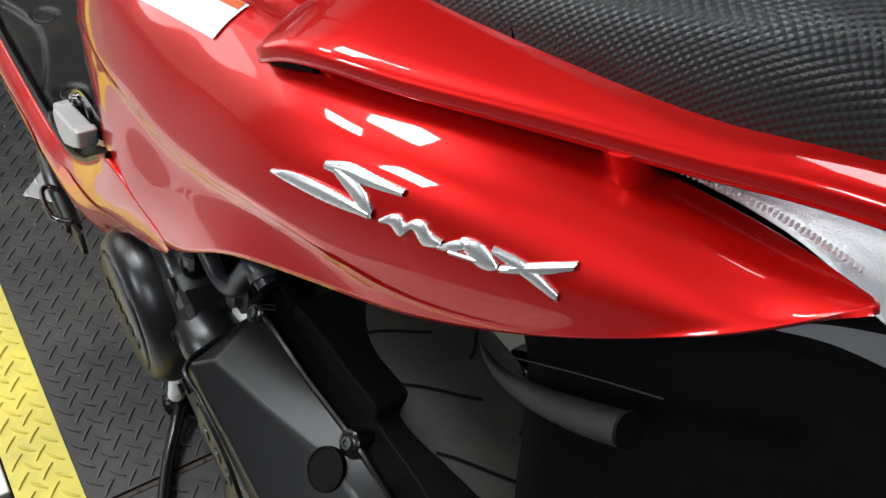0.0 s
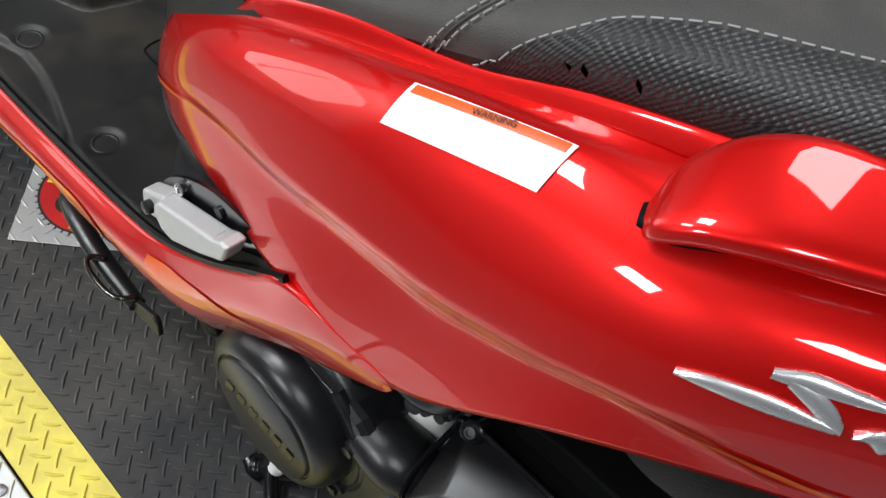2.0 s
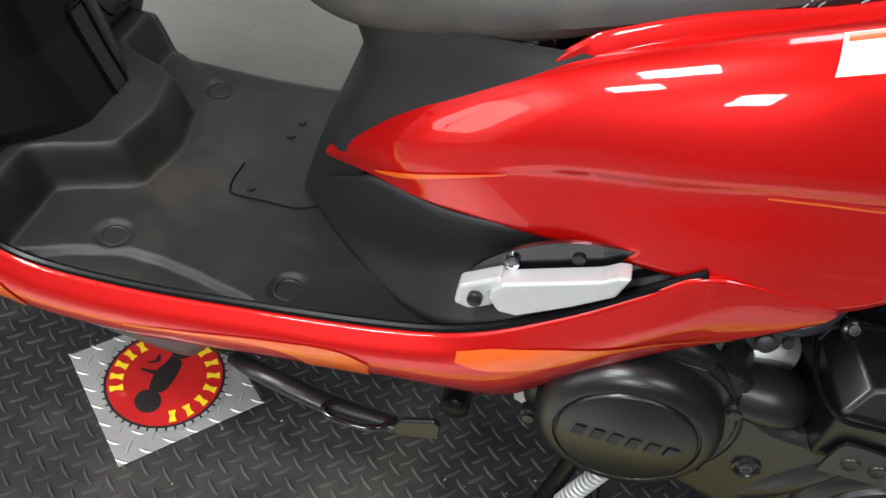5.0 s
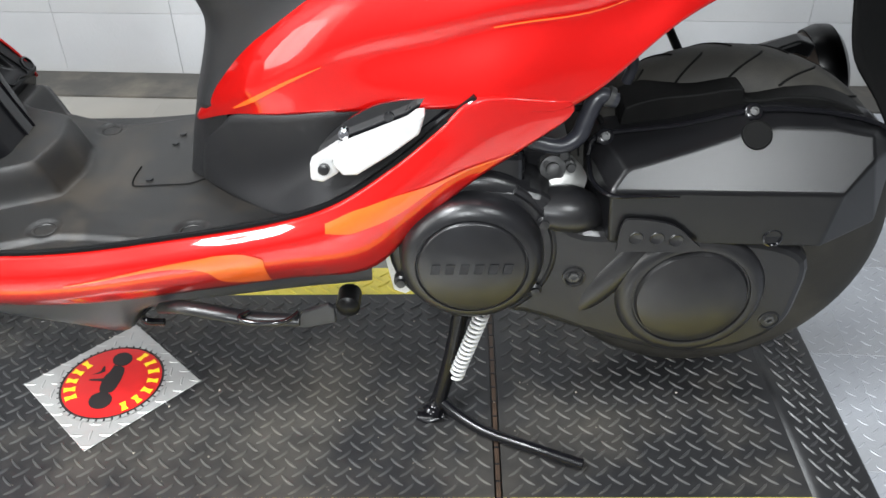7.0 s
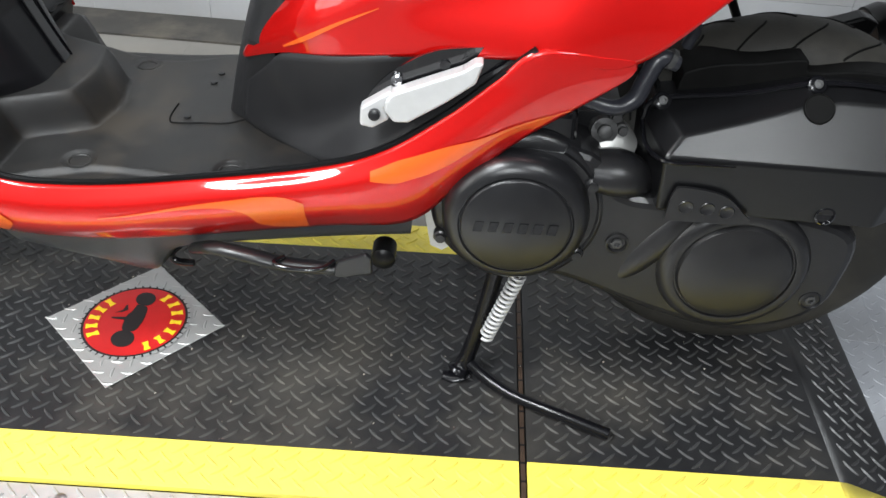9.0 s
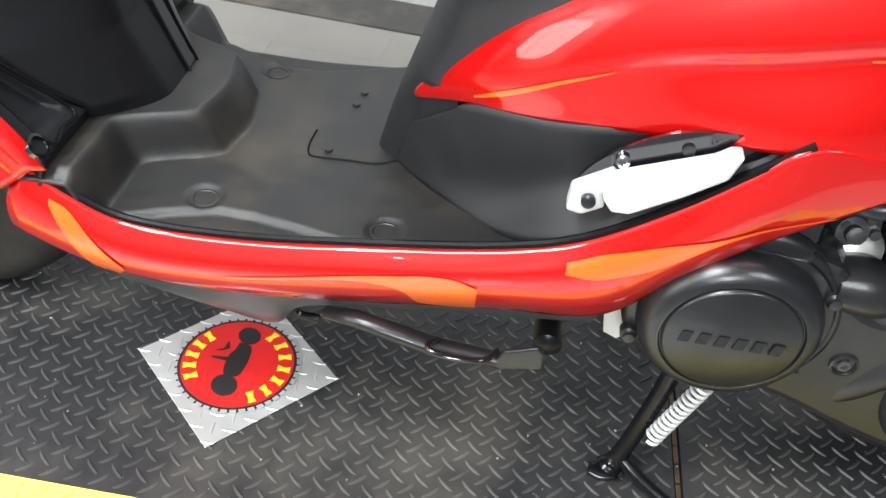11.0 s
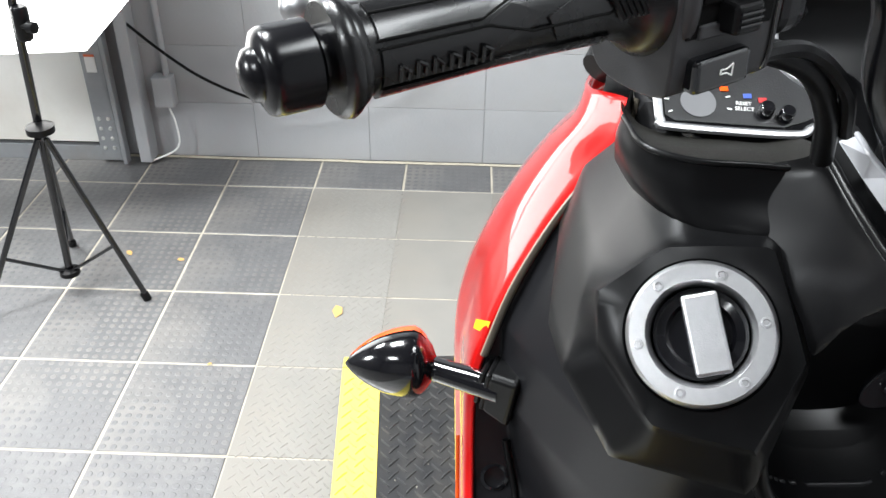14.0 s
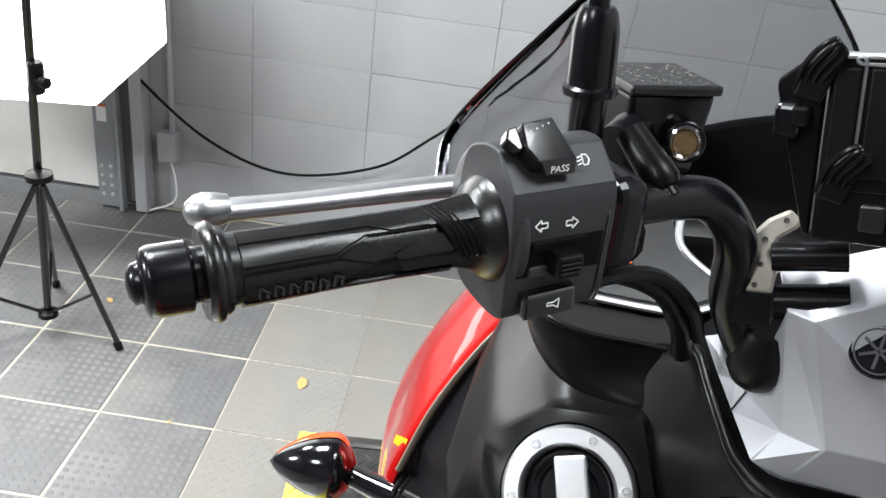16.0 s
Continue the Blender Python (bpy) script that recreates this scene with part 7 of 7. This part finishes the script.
for x0, y0 in ((-0.0570, 0.0300), (-0.0420, -0.0165)):
    for k in range(4):
        dx, dy = 0.0032 * k, -0.0014 * k
        bike("claw", tube([HOLD @ Vector((x0 + dx, y0 + dy - 0.004 + 0.0018 * k, 0.000)), HOLD @ Vector((x0 + dx + 0.0040, y0 + dy + 0.0085, 0.005)), HOLD @ Vector((x0 + dx + 0.0110, y0 + dy + 0.0170, 0.010)), HOLD @ Vector((x0 + 0.0165 + dx * 0.4, y0 + dy + 0.0200, 0.011)), HOLD @ Vector((x0 + 0.0175 + dx * 0.4, y0 + dy + 0.0175, 0.010))], 0.0014, 18, 8), BLACK, "", holder)
    rounded(bike("claw_web", plate([(x0, y0 - 0.006), (x0 + 0.012, y0 - 0.009), (x0 + 0.021, y0 + 0.013), (x0 + 0.013, y0 + 0.017), (x0 + 0.004, y0 + 0.008)], 0.004, HOLD @ Matrix.Translation((0, 0, -0.001))), BLACK, "ribbed claw", holder, False), 0.001, 2)
rounded(bike("hinge", block((0.012, 0.017, 0.014), HOLD @ pose(-0.0585, 0.0120, -0.004)), SATIN, "", holder, False), 0.003, 3)
rounded(bike("hinge_pin", block((0.008, 0.010, 0.012), HOLD @ pose(-0.0525, 0.0145, -0.001)), BLACK, "", holder, False), 0.002, 2)


def cover_shell():
    """A faceted cap: a side panel, a narrow strip, a main face, a lower facet, and the cup round the boot."""
    bm = bmesh.new()
    V = {k: bm.verts.new(p) for k, p in dict(
        tip=(-0.0296, -0.0078, 0.9150), tip2=(-0.0220, -0.0020, 0.9220), cup=(0.0072, -0.0080, 0.9245), cup2=(0.0150, 0.0000, 0.9165), cup3=(0.0242, 0.0040, 0.9145),
        hem=(-0.0030, -0.0035, 0.9060), side=(0.0232, -0.0003, 0.8994), corner=(0.0529, 0.0048, 0.8899), knee=(0.0530, 0.0158, 0.9125),
        top=(0.0440, -0.0010, 0.9837), strip=(0.0735, 0.0300, 0.9200), strip_top=(0.0540, 0.0100, 0.9850),
        low2=(0.1020, 0.0920, 0.9330), top2=(0.0640, 0.0860, 1.0320), foot=(0.0600, 0.0240, 0.8860), foot2=(0.0880, 0.0930, 0.8960), under=(0.050, 0.030, 0.872), under2=(0.070, 0.095, 0.880), back=(0.010, 0.004, 0.990), back2=(0.030, 0.086, 1.036)).items()}
    for f in (("tip", "hem", "cup", "tip2"), ("hem", "side", "cup2", "cup"), ("side", "cup3", "cup2"), ("side", "corner", "knee", "cup3"), ("cup3", "knee", "top"),
              ("top", "knee", "strip", "strip_top"), ("strip_top", "strip", "low2", "top2"), ("corner", "foot", "strip", "knee"), ("strip", "foot", "foot2", "low2"), ("corner", "under", "foot"), ("foot", "under", "under2", "foot2"), ("back", "top", "strip_top"), ("back", "strip_top", "top2", "back2")):
        bm.faces.new([V[k] for k in f])
    bmesh.ops.recalc_face_normals(bm, faces=bm.faces)
    return outward(bm, (1, -0.3, 0.3))


cover = bike("steering_cover", cover_shell(), SILVER, "silver painted steering cover", None, False)
thick(cover, 0.003)
rounded(cover, 0.0045, 4, 8)
bike("cover_lip", tube([(-0.0220, -0.0020, 0.9230), (-0.0060, -0.0060, 0.9250), (0.0072, -0.0085, 0.9250), (0.0150, -0.0010, 0.9170), (0.0242, 0.0035, 0.9150)], 0.0016, 30, 8), SILVER, "bright lip of the cover", cover)
bike("panel_joint", tube([(0.0232, -0.0010, 0.8994), (0.0242, 0.0034, 0.9150)], 0.0005, 8, 6), DULL, "", cover)
COLLAR = [(-0.0420, -0.0120, 0.9060), (-0.0315, -0.0060, 0.9003), (-0.0080, -0.0030, 0.8920), (0.0174, 0.0004, 0.8847), (0.0439, 0.0045, 0.8794), (0.0700, 0.0200, 0.8790), (0.0760, 0.0600, 0.8810)]
bike("collar_edge", tube(COLLAR, 0.0028, 60, 10), BLACK, "rounded edge of the black collar under the cover")
bike("column_collar", skin([[Vector(p) + Vector((-0.030, 0.030, 0.004)) for p in COLLAR], COLLAR, [Vector(p) + Vector((-0.003, -0.006, -0.010)) for p in COLLAR], [(-0.085, -0.045, 0.868), (-0.060, -0.042, 0.862), (-0.022, -0.032, 0.846), (0.012, -0.022, 0.822), (0.026, -0.014, 0.806), (0.026, 0.002, 0.846), (0.020, 0.060, 0.850)]], 40, 30), BLACK, "black plastic panel below the steering cover")
BN = Vector((0.80, -0.42, 0.42)).normalized()
BC = Vector((0.0662, 0.0394, 0.9797))
bike("round_badge", lathe([(-0.004, 0.0138), (0.0012, 0.0138), (0.0018, 0.0126), (0.0010, 0.0120), (0.0010, 0.0005)], BC, BN, 36), GLOSSBLACK, "round black badge with a silver ring", cover)
bike("badge_ring", lathe([(0.0008, 0.0120), (0.0022, 0.0117), (0.0022, 0.0108), (0.0008, 0.0104)], BC, BN, 36), CHROME, "", cover)
for k in range(3):
    bike("badge_bar", block((0.0015, 0.0185, 0.0010), facing(BC + BN * 0.0014, BN) @ pose(0, 0, 0, 0, 0, 60 * k)), CHROME, "", cover, False)
bike("steering_boot", lathe([(-0.0195, 0.0040), (-0.0180, 0.0085), (-0.0130, 0.0135), (-0.0060, 0.0165), (0.0030, 0.0168), (0.0120, 0.0148), (0.0200, 0.0110)], (0.0300, 0.0010, 0.9430), (0.05, -0.1, 1), 28), RUBBER, "black rubber boot round the bar")
bike("steering_neck", lathe([(-0.05, 0.022), (0.0, 0.022), (0.02, 0.020), (0.05, 0.018)], (-0.01, 0.03, 0.92), (0.1, 0, 1), 28), RUBBER, "black rubber steering column")

# instrument, hood and windscreen
GM = facing(Vector((-0.160, -0.033, 0.904)), (0.52, 0.0, 0.86), (-1, 0, 0.5))
gauge_line = [(-0.044, 0.045), (-0.048, -0.030), (-0.048, -0.045), (-0.042, -0.050), (0.036, -0.057), (0.052, -0.052), (0.073, -0.042), (0.072, -0.032), (0.040, 0.0), (0.036, 0.045)]
gauge = bike("instrument", plate(gauge_line, 0.006, GM), GLOSSBLACK, "dark instrument panel with a silver rim", None, False)
bike("gauge_rim", tube([GM @ Vector((x, y, 0.007)) for x, y in gauge_line + gauge_line[:1]], 0.0032, 80, 8, 0.8), ALU, "silver rim", gauge)
bike("gauge_face", plate([(0.92 * x, 0.9 * y) for x, y in gauge_line], 0.0006, GM @ Matrix.Translation((0, 0, 0.0062))), DULL, "", gauge, False)
bike("dial", lathe([(0, 0.012), (0.0004, 0.012), (0.0005, 0.0005)], GM @ Vector((-0.021, -0.031, 0.0072)), GM.to_3x3() @ Vector((0, 0, 1)), 28), mat("grey_dial", (0.10, 0.10, 0.105), 0.4), "grey round dial", gauge)
for k in range(9):
    a = radians(200 - 27 * k)
    bike("tick", block((0.003, 0.0009, 0.0004), GM @ pose(-0.021 + 0.021 * math.cos(a), -0.031 + 0.021 * math.sin(a), 0.0074) @ Matrix.Rotation(a, 4, "Z")), WHITE, "", gauge, False)
for x, y, mm in ((-0.002, -0.0206, AMBER), (0.013, -0.0266, mat("blue_print", (0.03, 0.07, 0.32), 0.4)), (0.0228, -0.030, REDPRINT)):
    bike("lamp_mark", block((0.0055, 0.0036, 0.0006), GM @ pose(x, y, 0.0074)), mm, "", gauge, False)
for word, v in (("RESET", -0.0325), ("SELECT", -0.0368)):
    text("printed_word", word, 0.0040, INV @ GM @ pose(0.0095, v, 0.0072, 0, 0, -5), WHITE, gauge, 0.0001)
for x, v in ((0.0224, -0.0394), (0.0356, -0.0429)):
    bike("knob", lathe([(0, 0.0055), (0.008, 0.005), (0.009, 0.004), (0.009, 0.0005)], GM @ Vector((x, v, 0.006)), GM.to_3x3() @ Vector((0, 0, 1)), 16), GLOSSBLACK, "black reset knob", gauge)
DASH = [(-0.118, -0.106, 0.889), (-0.078, -0.101, 0.888), (-0.060, -0.075, 0.887), (-0.054, -0.040, 0.887), (-0.049, -0.012, 0.888), (-0.062, 0.012, 0.892)]
bike("dash_lip", tube(DASH, 0.0022, 60, 10), BLACK, "rounded black dash lip")
CARBON = mat("woven_black_trim", (0.012, 0.0115, 0.010), 0.4, 0, 0, 0.5, 700, 0.5, 900, spec=0.3)
bike("dash_panel", skin([DASH, [(x - 0.026, 0.96 * y, 0.884) for x, y, z in DASH], [(x - 0.056, 0.86 * y - 0.003, 0.876) for x, y, z in DASH]], 40, 16), CARBON, "woven-look black trim round the instrument")
bike("dash_front", skin([[shield_point(1.0, -1)] + DASH,
                        [shield_point(0.90, -1), (-0.128, -0.107, 0.872), (-0.084, -0.105, 0.870), (-0.056, -0.082, 0.868), (-0.048, -0.045, 0.868), (-0.042, -0.015, 0.869), (-0.055, 0.010, 0.874)],
                        [shield_point(0.83, -1), (-0.140, -0.102, 0.848), (-0.094, -0.097, 0.845), (-0.052, -0.080, 0.846), (-0.036, -0.052, 0.850), (-0.029, -0.025, 0.853), (-0.044, 0.008, 0.864)],
                        [shield_point(0.76, -1), (-0.156, -0.094, 0.822), (-0.116, -0.078, 0.818), (-0.060, -0.062, 0.822), (-0.040, -0.045, 0.830), (-0.035, -0.020, 0.835), (-0.050, 0.004, 0.850)]], 60, 40), BLACK, "black panel below the dash", shield)
bike("dash_hood", skin([[(-0.20, -0.06, 0.955), (-0.21, 0.04, 0.992), (-0.21, 0.12, 1.0), (-0.20, 0.22, 0.96)], [(-0.24, -0.085, 0.90), (-0.24, 0.04, 0.915), (-0.24, 0.12, 0.915), (-0.24, 0.24, 0.90)], [(-0.21, -0.10, 0.86), (-0.21, 0.04, 0.87), (-0.21, 0.12, 0.87), (-0.21, 0.24, 0.86)]], 24, 30), BLACK, "black plastic hood behind the instrument")
bike("hood_edge", tube([(-0.20, -0.06, 0.956), (-0.21, 0.04, 0.993), (-0.21, 0.12, 1.001), (-0.20, 0.22, 0.961)], 0.003, 40, 8), SATIN, "")
SCREEN = [[(-0.27, -0.182, 0.885), (-0.34, -0.02, 0.90), (-0.34, 0.10, 0.90), (-0.27, 0.24, 0.885)], [(-0.295, -0.172, 0.935), (-0.35, -0.02, 0.96), (-0.35, 0.10, 0.96), (-0.295, 0.23, 0.935)], [(-0.30, -0.095, 1.035), (-0.34, -0.01, 1.06), (-0.34, 0.07, 1.06), (-0.30, 0.16, 1.035)], [(-0.30, -0.04, 1.10), (-0.32, 0.0, 1.12), (-0.32, 0.05, 1.12), (-0.30, 0.10, 1.10)]]
screen = bike("windscreen", skin(SCREEN, 24, 24), SMOKE, "smoked clear windscreen")
screen.visible_shadow = False
thick(screen, 0.003)
bike("screen_edge", tube([r[0] for r in SCREEN], 0.0017, 30, 8), GLOSSBLACK, "dark edge of the windscreen", screen)
# taupe colour paints the warm floor's reflection onto the black trim
bike("cowl_trim", tube([shield_point(q, -1) + Vector((0.002, 0.002, 0.003)) for q in (0.45, 0.55, 0.65, 0.75, 0.85, 0.95)], 0.0050, 36, 8, 0.6), mat("trim_reflection_taupe", (0.16, 0.14, 0.11), 0.35), "trim strip along the fairing, warm floor reflection painted as taupe")
bike("mirror_mount", tube([(-0.235, -0.100, 0.875), (-0.25, -0.085, 0.885), (-0.27, -0.075, 0.89)], [0.014, 0.018, 0.012], 10, 14), RUBBER, "grey rubber fairing plug")

# ---- photo light on its stand ----
stand = empty("light_stand", (-1.2, -1.0, FLOOR))
tagged(stand, "black folding tripod light stand on the dark tiles", "light stand")
def on_stand(name, bm, material, label="", parent=None):
    bm.transform(Matrix.Translation((1.2, 1.0, -FLOOR)))
    return part(name, bm, material, parent or stand, label)
top = Vector((-1.15, -0.955, 0.40))
on_stand("pole", tube([(-1.2, -1.01, 0.0), (-1.15, -0.94, 0.9), (-1.12, -0.9, 1.25)], 0.0085, 12), GLOSSBLACK)
on_stand("clamp", lathe([(0, 0.012), (0.004, 0.015), (0.06, 0.015), (0.065, 0.012)], (-1.165, -0.955, 0.56), (0.05, 0.06, 1), 16), BLACK)
on_stand("knob", lathe([(0, 0.005), (0.018, 0.005), (0.02, 0.011), (0.034, 0.011), (0.036, 0.006)], (-1.155, -0.955, 0.59), (0.4, 1, 0), 14), BLACK)
on_stand("collar", lathe([(0, 0.014), (0.003, 0.027), (0.016, 0.027), (0.02, 0.014)], (-1.163, -0.972, 0.37), (0, 0, 1), 18), BLACK)
on_stand("hub", lathe([(0, 0.012), (0.003, 0.022), (0.014, 0.022), (0.018, 0.012)], (-1.198, -1.008, 0.005), (0, 0, 1), 18), BLACK)
for fx, fy in ((-1.1, -1.169), (-1.174, -0.841), (-1.40, -1.08)):
    foot, up = Vector((fx, fy, FLOOR + 0.008)), Vector((-1.163, -0.972, 0.378))
    d = (foot - up).normalized()
    on_stand("leg", tube([up + d * 0.02, foot], 0.0065, 6, 10), GLOSSBLACK)
    on_stand("foot_cap", lathe([(0, 0.006), (0.002, 0.0095), (0.02, 0.0095), (0.024, 0.006)], foot - Vector((0, 0, 0.007)), -d, 12), RUBBER)
    on_stand("brace", tube([(-1.198, -1.008, 0.012), up + (foot - up) * 0.66], 0.0042, 5, 8), GLOSSBLACK)

softbox = empty("softbox", (-1.35, -1.226, 0.95))
tagged(softbox, "large glowing white softbox with cut corners behind the light stand", "softbox")
ring = [(-0.45, -0.34), (-0.29, -0.5), (0.29, -0.5), (0.45, -0.34), (0.45, 0.34), (0.29, 0.5), (-0.29, 0.5), (-0.45, 0.34)]
sm = facing((0, 0, 0), (1.0, 0.12, -0.05))
part("front_cloth", plate(ring, 0.01, sm), SOFT, softbox, "glowing white cloth", False)
back = grid([[sm @ Vector((k * x, k * y, -h)) for x, y in ring] for h, k in ((0.0, 1.0), (0.12, 0.85), (0.3, 0.4), (0.36, 0.15))], True, True)
part("shell", back, BLACK, softbox, "black cloth shell", False)
